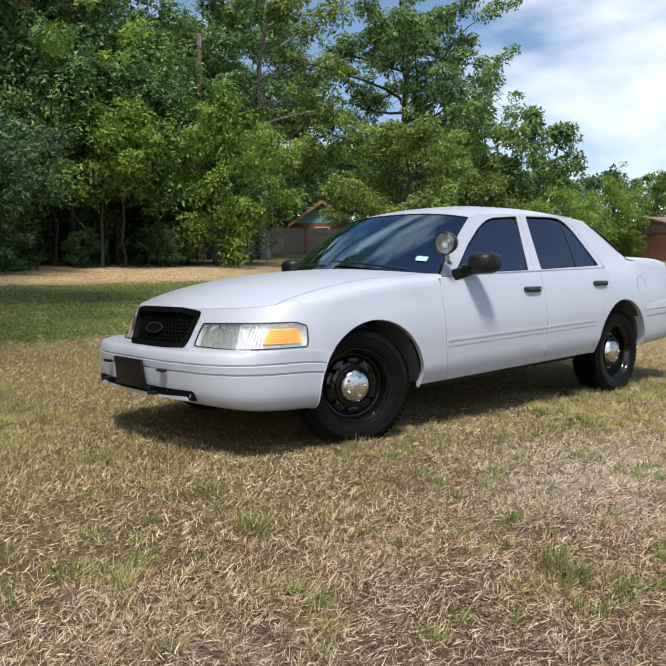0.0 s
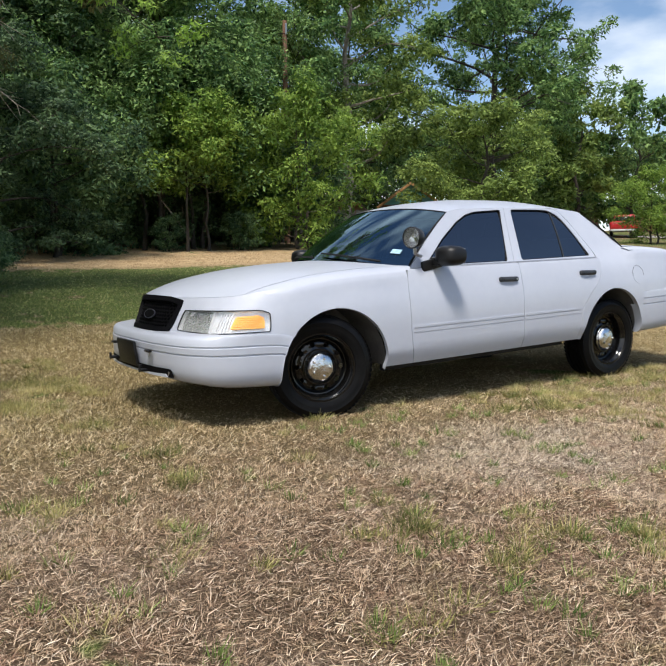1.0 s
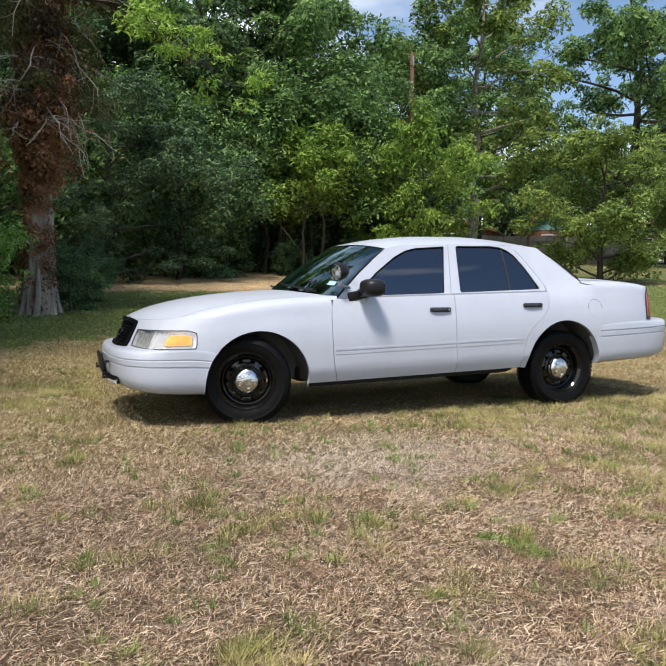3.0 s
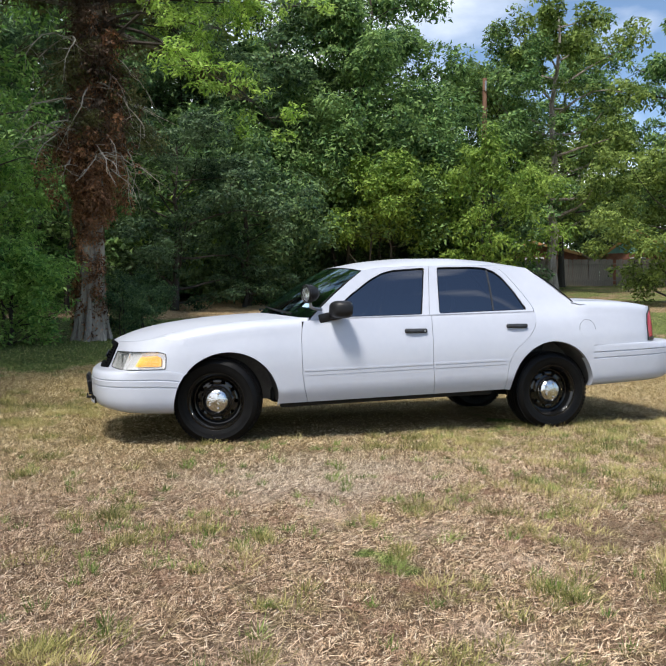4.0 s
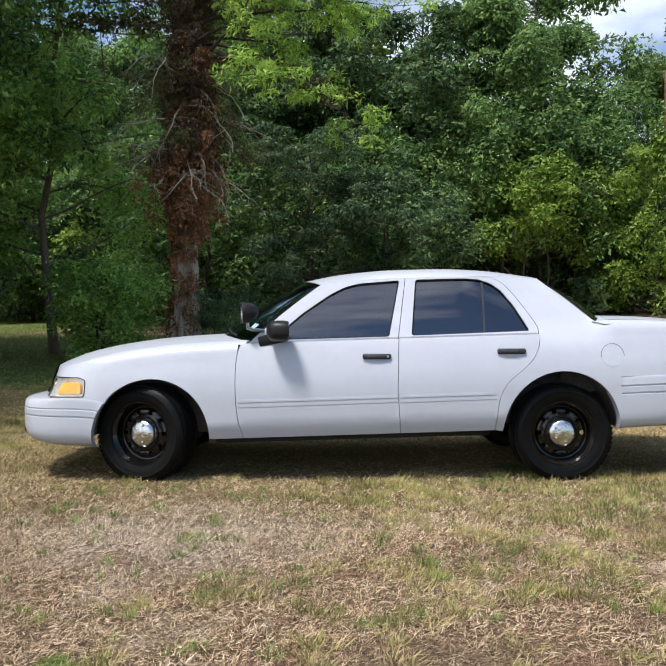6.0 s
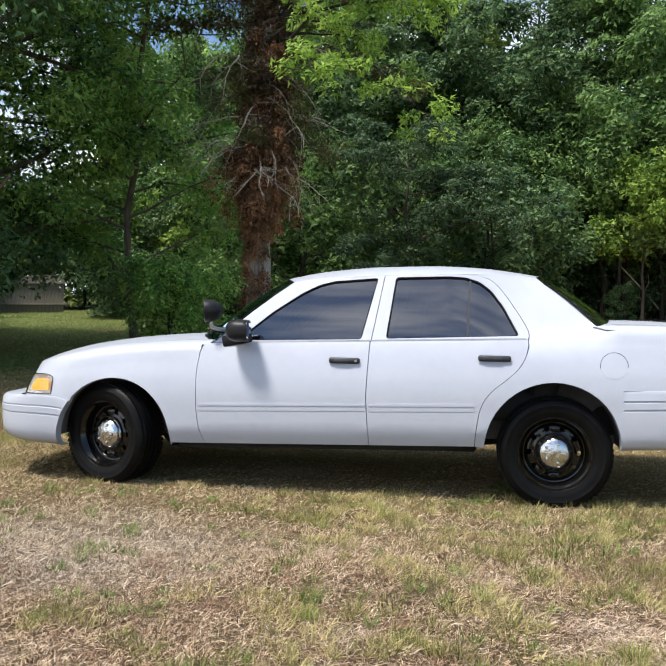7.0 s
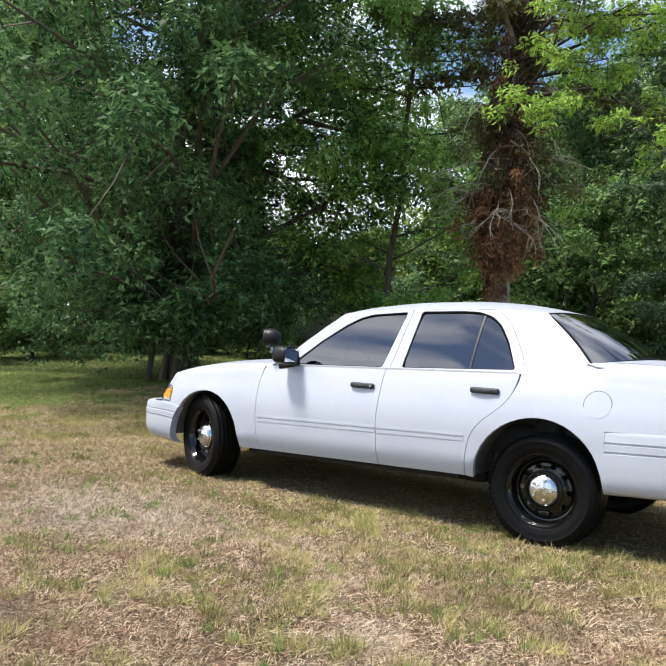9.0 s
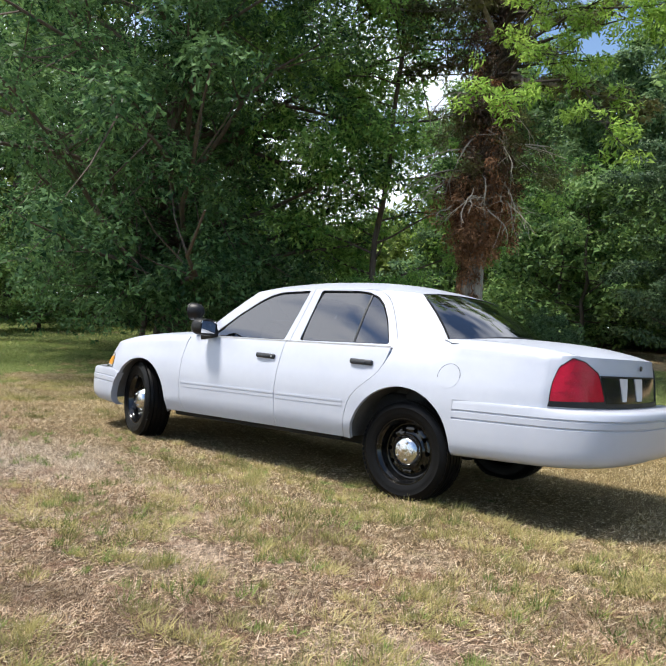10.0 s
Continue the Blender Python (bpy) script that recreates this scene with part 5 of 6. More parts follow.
lathe(b, [(0.068, -0.027), (0.04, -0.036), (0.0, -0.040)], 36, spot_m)
part("spotlight_lens", b, CLEAR, spot)
b = bmesh.new()
tube(b, [(0.722, -0.882, 1.105), (0.725, -0.88, 1.072), (0.76, -0.865, 1.058), (0.83, -0.82, 1.052)], [0.012, 0.014, 0.013, 0.013], 10)
part("spotlight_arm", b, TRIM, spot, "bright bracket arm")


# ---- trees ----
def leaf_cloud(rng, centres, radii, total, size, flat=0.75, droop=0.3, slim=0.62):
    """Leaves on the skins of many rounded clumps, each leaf facing outwards and up, thinner underneath."""
    c, r = np.array(centres, float), np.array(radii, float)
    pick = rng.choice(len(c), total, p=r ** 2 / np.sum(r ** 2))
    g = rng.normal(size=(total, 3))
    g[:, 2] = np.where((g[:, 2] < -0.25) & (rng.random(total) < 0.6), -g[:, 2], g[:, 2])
    g /= np.linalg.norm(g, axis=1)[:, None]
    knob = rng.normal(size=(len(c), 7, 3))
    knob /= np.linalg.norm(knob, axis=2)[:, :, None]
    near = np.max(np.einsum("nkd,nd->nk", knob[pick], g), axis=1)
    lump = 0.62 + 0.5 * np.clip(near, 0.2, 1) ** 3
    p = c[pick] + g * (r[pick] * lump * rng.random(total) ** 0.16)[:, None] * np.array((1, 1, flat))
    up = 0.8 * g + np.array((0, 0, 0.65)) + rng.normal(scale=0.42, size=(total, 3))
    t = np.cross(up, rng.normal(size=(total, 3)))
    t += 0.35 * g * np.linalg.norm(t, axis=1)[:, None]
    t[:, 2] -= droop
    t /= np.linalg.norm(t, axis=1)[:, None] + 1e-9
    b = np.cross(t, up)
    b /= np.linalg.norm(b, axis=1)[:, None] + 1e-9
    L = size * rng.uniform(0.55, 1.35, total)[:, None]
    w = L * slim * rng.uniform(0.75, 1.25, total)[:, None] * 0.5
    k = rng.uniform(0.3, 0.5, total)[:, None]
    v = np.stack([p - t * L * 0.1 - b * w * 0.75, p + t * L * k + b * w, p + t * L * 0.95 - b * w * 0.15], 1)
    return v.reshape(-1, 3), np.arange(total * 3).reshape(-1, 3)


def limb_path(rng, a, d, length, k, rise):
    pts, p, d = [Vector(a)], Vector(a), Vector(d).normalized()
    for _ in range(k):
        d = (d + Vector(rng.normal(scale=0.16, size=3)) + Vector((0, 0, rise))).normalized()
        p = p + d * length / k
        pts.append(p.copy())
    return pts


def make_tree(name, label, seed, height, spread, trunk_r, low, limbs, clump, total, size, leaf, bark, lean=0.02, flat=0.75, round_top=0.55, group="", stems=1, inner=2, twigs=False, trim=None, droop=0):
    """A tapered trunk with limbs and twigs, and a crown of leaf clumps along them."""
    rng = np.random.default_rng(seed)
    ob = thing(name, (0, 0, 0), label, "bush" if name == "bush" else "tree", group)
    b = bmesh.new()
    cs, rs = [], []
    for st in range(stems):
        base = Vector((0, 0, -0.15)) if stems == 1 else Vector((*rng.normal(scale=spread * 0.14, size=2), -0.15))
        k = 9
        line = [base + Vector((lean * height * (i / k) ** 1.5 * math.cos(seed + st * 2.1) + rng.normal(scale=0.012 * height) * (i > 0), lean * height * (i / k) ** 1.5 * math.sin(seed + st * 2.1) + rng.normal(scale=0.012 * height) * (i > 0), height * 0.94 * i / k)) for i in range(k + 1)]
        rad = [trunk_r * (1.35 if i == 0 else 1 - 0.88 * i / k) for i in range(k + 1)]
        tube(b, line, rad, 9)
        for i in range(limbs):
            f = low + (0.98 - low) * (i + rng.uniform(0, 0.9)) / limbs
            j = min(int(f * k), k - 1)
            a = line[j].lerp(line[j + 1], f * k - j)
            az = i * 2.4 + rng.uniform(-0.5, 0.5) + st
            prof = math.sin(math.pi * min(max(((f - low) / (1 - low)) * 0.8 + 0.17, 0), 1)) ** round_top
            L = spread * prof * rng.uniform(0.7, 1.12)
            d = Vector((math.cos(az), math.sin(az), rng.uniform(-0.05, 0.5)))
            path = limb_path(rng, a, d, L, 5, 0.03)
            r0 = trunk_r * 0.42 * (1 - 0.7 * f)
            if trim and not trim(path[4]):
                continue
            tube(b, path, [r0 * (1 - 0.8 * q / 5) for q in range(6)], 5)
            for q in range(inner, 6):
                if q % 2:
                    cs.append(path[q])
                    rs.append(clump * rng.uniform(0.75, 1.25))
                for _ in range(1 + q % 2):
                    dd = (path[q] - path[q - 1]).normalized() + Vector(rng.normal(scale=0.75, size=3))
                    tw = limb_path(rng, path[q], dd, L * rng.uniform(0.16, 0.38), 2, 0.0)
                    if twigs and (not trim or trim(tw[-1])):
                        tube(b, tw, [r0 * 0.26, r0 * 0.16, r0 * 0.05], 3)
                    cs.append(tw[-1])
                    rs.append(clump * rng.uniform(0.5, 1.05))
    for i in range(droop):
        az, q = i * 2.4 + rng.uniform(-0.5, 0.5), rng.uniform(0.15, 0.5) * spread
        tip = Vector((q * math.cos(az), q * math.sin(az), rng.uniform(0.4, 2.4)))
        mid = Vector((0.62 * tip.x, 0.62 * tip.y, tip.z + rng.uniform(0.5, 1.1)))
        if trim and trim(tip):
            tube(b, [Vector((0, 0, tip.z + 0.5)), mid, tip], [0.03, 0.018, 0.006], 4)
            cs += [mid, tip, mid.lerp(tip, 0.6) + Vector((0, 0, 0.15))]
            rs += [clump * rng.uniform(0.5, 0.8) for _ in range(3)]
    part("trunk", b, bark, ob)
    if trim:
        keep = [i for i, c in enumerate(cs) if trim(c)]
        cs, rs = [cs[i] for i in keep], [rs[i] for i in keep]
    v, f = leaf_cloud(rng, cs, rs, total, size, flat)
    v[:, 2] = np.maximum(v[:, 2], 0.02)
    soup("crown", v, f, leaf, ob, sides=3)
    return ob


def stand(proto, used, x, y, s=1.0, turn=0.0, sz=None, label=""):
    """Puts a tree of that make at a place on the ground; the first use moves the model itself."""
    m = Matrix.LocRotScale((x, y, ground_z(x, y) - 0.05), Euler((0, 0, radians(turn))), (s, s, sz or s))
    if proto.name not in used:
        used.add(proto.name)
        proto.matrix_basis = m
        return proto
    proto_scale = proto.scale.copy()
    proto.scale = (1, 1, 1)
    o = copy_thing(proto, m)
    proto.scale = proto_scale
    return tagged(o, label)


used = set()
WOODS = "woodland trees"
tall = [make_tree("tree", "tall dark green woodland tree behind the lawn", 11, 13.0, 4.0, 0.20, 0.24, 22, 0.84, 29000, 0.205, LEAF, BARK, group=WOODS),
        make_tree("tree", "tall woodland tree with dense dark leaves", 12, 14.0, 3.7, 0.22, 0.20, 23, 0.80, 29000, 0.20, LEAFD, BARK, group=WOODS),
        make_tree("tree", "tall woodland tree with lighter leaves", 13, 12.5, 3.9, 0.19, 0.26, 22, 0.80, 28000, 0.20, LEAF, BARK, group=WOODS)]
low_ = [make_tree("bush", "leafy green bush at the edge of the woods", 21, 5.2, 2.5, 0.07, 0.10, 14, 0.56, 17000, 0.155, LEAF, BARK, group="bushes at the wood's edge", stems=2),
        make_tree("bush", "dark green bush at the edge of the woods", 22, 4.8, 2.4, 0.07, 0.12, 14, 0.54, 17000, 0.155, LEAFD, BARK, group="bushes at the wood's edge", stems=2),
        make_tree("bush", "light green bush covered in vines", 23, 5.4, 2.6, 0.07, 0.06, 14, 0.52, 19000, 0.15, LEAFL, BARK, group="bushes at the wood's edge", stems=2)]
far = [make_tree("tree", "distant green tree beyond the lawn", 54, 12.5, 4.2, 0.2, 0.16, 18, 0.95, 7500, 0.46, LEAF, BARK, group="distant trees"),
       make_tree("tree", "distant olive green tree beyond the lawn", 55, 13.0, 4.0, 0.2, 0.14, 18, 0.95, 7500, 0.46, LEAFO, BARK, group="distant trees")]
back = make_tree("bush", "dark green bush deep in the woods", 25, 5.0, 2.5, 0.07, 0.10, 12, 0.58, 6200, 0.25, LEAFD, BARK, group="bushes at the wood's edge", stems=2)
rng = np.random.default_rng(5)
for i, x in enumerate(np.arange(-17, 8.5, 3.1)):
    if x < -12:
        continue
    stand(tall[1 if -3 < x < 7 else i % 3], used, x + rng.uniform(-0.7, 0.7), 24.0 + rng.uniform(-1.2, 1.2), rng.uniform(0.82, 1.0), i * 77)
for i, x in enumerate(np.arange(-26, 9, 4.0)):
    if x < -15:
        continue
    stand(far[i % 2], used, x + rng.uniform(-1, 1), 30.5 + rng.uniform(-1.5, 1.5), rng.uniform(1.0, 1.2), i * 131)
for i, (x, y, s) in enumerate([(9.9, 26.5, 1.18), (13.2, 28.5, 0.66), (9.0, 28.0, 0.78), (16.0, 27.5, 0.6), (12.0, 33.0, 0.7), (15.2, 34, 0.66)]):
    stand(tall[i % 3], used, x, y, s, i * 50)
under = make_tree("tree", "slender wood-edge tree with a leafy top over bare dark stems", 24, 7.0, 2.7, 0.08, 0.40, 17, 0.64, 17000, 0.17, LEAF, BARK, group=WOODS, stems=2)
for i, x in enumerate(np.arange(-15.5, 11, 2.05)):
    k = (0, 1, 0, 1, 2, 0, 1, 0, 2, 1, 0)[i % 11]
    hollow = 1.0 < x < 9.6
    if x < -10.4:
        continue
    stand(under if hollow else low_[k], used, x + rng.uniform(-0.4, 0.4), (22.6 if hollow else 21.2) + rng.uniform(-0.7, 0.9), rng.uniform(0.85, 1.1), i * 61)
for i, x in enumerate(np.arange(-9.3, 15, 2.6)):
    stand(back, used, x, (23.2 if x < 1.5 or x > 10 else 27.0) + rng.uniform(-0.6, 0.6), rng.uniform(0.9, 1.2), i * 37)
for i, (x, y) in enumerate([(7.0, 26.0), (9.2, 28.5), (11.2, 27.0), (6.0, 30.0), (9.0, 32.0), (12.0, 31.0), (3.5, 29.5), (1.0, 30.5)]):
    stand(back, used, x, y, 1.0, i * 77)
stand(tall[0], used, 8.7, 23.6, 0.95, 15)
stand(tall[2], used, 17.2, 28.5, 1.0, 15)
glade = make_tree("bush", "lighter green bush in a clearing of the woods", 26, 5.0, 2.5, 0.07, 0.10, 12, 0.58, 6200, 0.25, LEAFO, BARK, group="bushes at the wood's edge", stems=2)
for i, (x, y) in enumerate([(-37, 6), (-35, 12), (-33, 18), (-30, 23), (-26, 26), (-38, -1), (-22, 28), (-20, 23), (-41, 3), (-41, 9), (-42, -4), (-39, 15), (-44, 0), (-34, 9)]):
    stand(glade, used, x, y, 1.1, i * 60)
stand(low_[2], used, 13.1, 21.0, 0.98, 200, 1.20)
draped = make_tree("tree", "small tree draped in light green vines", 27, 5.6, 2.3, 0.06, 0.44, 16, 0.50, 15000, 0.15, LEAFL, BARK, group=WOODS, stems=2)
stand(draped, used, 8.7, 20.3, 1.0, 20)
for i, (x, y, k) in enumerate([(2.9, 20.4, 0.44), (4.1, 20.3, 0.38), (5.2, 20.7, 0.34), (7.6, 20.9, 0.27), (10.3, 20.7, 0.30)]):
    stand(back, used, x, y, k, i * 67)

for i, (x, y) in enumerate([(-20, 25.5), (-17.5, 26.0), (-15, 26.5), (-12.5, 27.0), (-10.5, 26.0), (-22, 24.5), (-18.5, 29), (-14, 30), (-11, 30), (-16, 33), (-21, 31)]):
    stand(glade if x < -13 else back, used, x, y, 1.05, i * 47)
for i, x in enumerate(np.arange(-4, 17, 2.9)):
    stand(back, used, x, 35.5 + (i % 3), 1.35, i * 53)

# the darker feathery tree beside the vine-covered trunk
cedar = make_tree("tree", "dark blue-green low tree in front of the woods", 31, 5.6, 2.9, 0.12, 0.05, 28, 0.48, 44000, 0.10, LEAFC, BARK, flat=0.42)
stand(cedar, used, 0.6, 16.2, 1.0, 0)
stand(low_[0], used, -2.6, 16.2, 1.12, 80, 1.05)
stand(tall[0], used, -3.6, 26.5, 1.1, 130)
stand(low_[1], used, 3.4, 18.8, 1.1, 10, 1.1)
stand(low_[0], used, -5.2, 18.6, 1.1, 190)

# the big tree beyond the car's nose, its boughs hanging low over the lawn
big = make_tree("tree", "large broad tree with low hanging green boughs", 41, 13.2, 6.5, 0.22, 0.08, 96, 0.60, 225000, 0.118, LEAFM, DARKBARK, lean=0.0, round_top=0.28, inner=1, twigs=True, trim=lambda c: c.z > 0.34 + 0.9 * smooth(0.2, 2.2, 0.79 * c.x + 0.61 * c.y) and 0.45 * c.x + 0.89 * c.y < 4.6 and c.x < 4.7 and (c.z > 2.9 or c.x < 3.1 or c.y < -1.2), droop=110)
stand(big, used, -7.4, 5.4, 1.0, 0)
r = random.Random(8)
for k in range(9):
    a, q = k * 0.7 + r.uniform(-0.2, 0.2), r.uniform(0.28, 0.62)
    b = bmesh.new()
    tube(b, [(q * math.cos(a), q * math.sin(a), -0.1), (q * 0.9 * math.cos(a + 0.1), q * 0.9 * math.sin(a + 0.1), 0.6), (q * 1.1 * math.cos(a + 0.2), q * 1.1 * math.sin(a + 0.2), 1.4), (q * 1.7 * math.cos(a + 0.3), q * 1.7 * math.sin(a + 0.3), 2.4)], [r.uniform(0.05, 0.11), 0.06, 0.045, 0.02], 7)
    part("side_stem", b, DARKBARK, big)
stand(make_tree("tree", "slender tree with bright mid-green leaves", 43, 13.5, 3.8, 0.08, 0.10, 64, 0.56, 92000, 0.12, LEAFG, DARKBARK, twigs=True, inner=1, trim=lambda c: not (c.x > 1.6 and c.y < 1.4) and (c.z > 3.4 or c.x < -0.6 or c.y > 1.0)), used, -3.9, 8.2, 1.0, 0)
for i, (x, y, s) in enumerate([(-20, 17, 0.7), (-21, 13.5, 0.66), (-19.5, 8.0, 0.8), (-27, 12, 1.3), (-26, 4.5, 0.95), (-32, 8, 1.05), (-33, 0, 1.0), (-24, 20, 1.0), (-31, 17, 1.35), (-38, 4, 1.1)]):
    stand(tall[i % 3] if i < 3 else far[i % 2], used, x, y, s, i * 47)
for i, (x, y) in enumerate([(-15.8, 16.0), (-17.5, 20.5), (-22, 17.0), (-9.2, 19.3), (-25.5, 9.0), (-29, 4.5)]):
    stand(low_[i % 2], used, x, y, 0.85, i * 60)

for i, (x, y, s) in enumerate([(-10.6, 11.4, 0.55), (-14.5, 6.5, 0.55), (-15.5, 10.5, 0.8), (-15.0, 4.0, 0.7), (-18.5, 3.0, 0.8), (-19, 12.0, 0.9), (-22.5, 5.5, 0.9), (-22, 0.5, 0.9), (-13.0, 12.5, 0.7), (-26, 0, 1.0), (-30, -3, 1.0), (-21, 8.5, 0.9), (-24, 10.5, 1.0), (-27.5, 11.5, 1.0), (-30, 14, 1.1)]):
    stand(low_[(i + 1) % 2] if x > -16 else glade, used, x, y, s, i * 71)

# trees round the houses
stand(make_tree("tree", "tall airy tree with drooping light green leaves", 51, 16.0, 4.6, 0.30, 0.18, 28, 0.66, 26000, 0.23, LEAFO, PALEBARK), used, 20.6, 28.4, 1.0, 0)
stand(tall[2], used, 25.5, 35.5, 1.18, 50)
stand(tall[0], used, 18.8, 36.0, 1.05, 90)
stand(make_tree("tree", "rounded light green tree with a low crown", 52, 5.4, 2.7, 0.12, 0.01, 26, 0.5, 30000, 0.14, LEAFO, BARK), used, 17.4, 15.1, 1.0, 0)
oak = make_tree("tree", "tall open tree with dark limbs and gaps in its crown", 53, 16.5, 8.0, 0.42, 0.28, 36, 0.90, 58000, 0.25, LEAF, BARK, lean=0.04, twigs=True)
stand(oak, used, 33.4, 30.3, 1.0, 70)
stand(far[1], used, 39.5, 33.5, 0.86, 0)
for i, (x, y, s) in enumerate([(46, 35, 0.70), (52, 38, 0.66), (55, 46, 0.8), (64, 27, 0.6), (70, 33, 0.66), (60, 52, 0.9), (48, 54, 0.9), (38, 52, 1.0), (30, 52, 1.0), (70, 44, 0.8), (76, 26, 0.7)]):
    stand(far[i % 2], used, x, y, s, i * 33)
stand(far[0], used, 49.5, 31.3, 0.80, 15, 0.95)
stand(far[1], used, 45.0, 33.0, 0.85, 70)
stand(low_[2], used, 35.1, 19.8, 0.8, 15)
stand(low_[2], used, 47.1, 23.3, 0.80, 0, 1.08)
stand(low_[2], used, 53.0, 27.5, 0.6, 0)
stand(low_[2], used, 48.0, 22.4, 0.40, 30)
for i, (x, y, k) in enumerate([(22, 46, 1.9), (27, 50, 2.0), (32, 50, 1.8), (36, 47.5, 1.5), (41, 50, 1.9), (45, 46, 1.7), (18, 42, 1.7), (50, 52, 2.0), (57, 44, 1.5), (68, 55, 2.2), (76, 58, 2.2), (86, 56, 2.2), (93, 50, 2.2), (98, 40, 2.2)]):
    stand(back, used, x, y, k, i * 43)


# the old trunk smothered in dead vines
def vine_tree():
    x0, y0 = -1.36, 7.65
    ob = thing("tree", (x0, y0, ground_z(x0, y0) - 0.05), "old pale trunk smothered in dead brown vines", "tree")
    rng = np.random.default_rng(77)
    b = bmesh.new()
    h = 11.0
    line = [Vector((0.012 * i * math.sin(i * 1.7) + 0.016 * i, 0.01 * i, h * i / 14)) for i in range(15)]
    tube(b, line, [0.30 if i == 0 else max(0.26 - 0.022 * i, 0.04) for i in range(15)], 14)
    for v in b.verts:
        a = math.atan2(v.co.y, v.co.x)
        v.co.x *= 1 + 0.09 * math.sin(a * 5 + v.co.z)
        v.co.y *= 1 + 0.09 * math.sin(a * 5 + v.co.z)
    for i in range(7):
        a = i * 0.9
        tube(b, [(0.37 * math.cos(a), 0.37 * math.sin(a), -0.1), (0.28 * math.cos(a + 0.1), 0.28 * math.sin(a + 0.1), 0.25), (0.24 * math.cos(a + 0.2), 0.24 * math.sin(a + 0.2), 0.8)], [0.07, 0.06, 0.03], 6)
    cs, rs, gs, gr, os_, orr = [], [], [], [], [], []
    for i in range(12):
        f = 0.52 + 0.46 * i / 16
        a = i * 2.4
        L = (1.0 + 2.4 * math.sin(math.pi * (f - 0.3) / 0.8)) * rng.uniform(0.7, 1.1)
        p = limb_path(rng, (0.016 * 14 * f, 0, h * f), (math.cos(a), math.sin(a), 0.15), L, 5, -0.01)
        tube(b, p, [0.05, 0.042, 0.034, 0.026, 0.018, 0.01], 6)
        for q in p[2:]:
            os_.append(q)
            orr.append(0.32)
    part("trunk", b, PALEBARK, ob, "pale peeling trunk")
    girth = pchip((0.3, 1.4, 2.2, 2.7, 3.2, 3.8, 5.0, 7.5), (0.31, 0.27, 0.26, 0.35, 0.42, 0.40, 0.46, 0.40))
    for z in np.arange(0.1, 7.2, 0.10):
        for _ in range(9 if z < 3.6 else 6):
            a = rng.uniform(0, math.tau)
            bare = abs((a - 0.42 + math.pi) % math.tau - math.pi) < (0.72 if z < 2.5 else 0.0)
            if bare:
                continue
            r = girth(z) * rng.uniform(0.6, 1.0) * (1 + 0.45 * math.sin(a * 2 + z * 1.9) * (z > 2.2))
            cs.append((r * math.cos(a) + 0.02 * z, r * math.sin(a), z + rng.normal(scale=0.06)))
            rs.append(rng.uniform(0.075, 0.12) if z < 2.2 else rng.uniform(0.08, 0.26))
    for _ in range(60):
        cs.append((rng.normal(scale=0.50) + 0.05, rng.normal(scale=0.40), rng.uniform(2.3, 4.3)))
        rs.append(rng.uniform(0.06, 0.17))
    low = [i for i, c in enumerate(cs) if c[2] < 3.6 or i % 4 == 0 and c[2] < 5.6]
    high = [i for i, c in enumerate(cs) if c[2] >= 3.4]
    v, f = leaf_cloud(rng, [cs[i] for i in low], [rs[i] for i in low], 38000, 0.07, 1.5, 1.0, 0.5)
    soup("vine_leaves", v, f, VINE, ob, "dead reddish brown vine leaves", sides=3)
    dead = [(rng.normal(scale=0.36), rng.normal(scale=0.34), rng.uniform(3.3, 7.4)) for _ in range(46)]
    v, f = leaf_cloud(rng, [cs[i] for i in high] + dead, [rs[i] for i in high] + [rng.uniform(0.10, 0.24) for _ in dead], 24000, 0.075, 1.2, 0.9, 0.42)
    soup("upper_vine_leaves", v, f, VINEDARK, ob, "dark brown dead foliage", sides=3)
    hang, twig = [], bmesh.new()
    for k in range(30):
        a, z = k * 2.4, rng.uniform(3.6, 7.6)
        p = limb_path(rng, (0.05, 0, z), (math.cos(a), math.sin(a), rng.uniform(-0.3, 0.35)), rng.uniform(0.9, 2.3) * (0.4 if math.sin(a) < -0.45 else 1.0), 6, -0.03)
        tube(twig, p, [0.020, 0.017, 0.014, 0.011, 0.008, 0.005, 0.003], 4)
        hang += [(q.x + rng.normal(scale=0.08), q.y + rng.normal(scale=0.08), q.z + rng.normal(scale=0.08)) for q in p[2:] for _ in range(2)]
    part("side_branch", twig, DARKBARK, ob)
    v, f = leaf_cloud(rng, hang, [rng.uniform(0.10, 0.25) for _ in hang], 21000, 0.075, 0.8, 0.6, 0.38)
    soup("dry_needles", v, f, LEAFB, ob, "olive and brown drying foliage", sides=3)
    b = bmesh.new()
    for k in range(15):
        z = 5.25 + 0.15 * k
        a = (-0.66, -0.40, -0.85, -0.50, 0.30, -0.20, 0.05)[k % 7] + rng.uniform(-0.2, 0.2)
        reach = rng.uniform(2.6, 4.0) if a < 0.2 else rng.uniform(1.6, 2.6)
        p = limb_path(rng, (0.12, 0, z), (math.cos(a), math.sin(a), 0.24), reach, 7, -0.022)
        tube(b, p, [0.045, 0.038, 0.031, 0.024, 0.018, 0.012, 0.007, 0.003], 5)
        for q in range(5, 8):
            for _ in range(5):
                w = limb_path(rng, p[q], Vector((rng.normal(), rng.normal(), rng.normal() * 0.4)), rng.uniform(0.25, 0.75), 2, 0.0)
                tube(b, w, [0.008, 0.005, 0.002], 3)
                gs.append(tuple(w[-1]))
                gr.append(rng.uniform(0.12, 0.26))
    part("bough", b, BARK, ob)
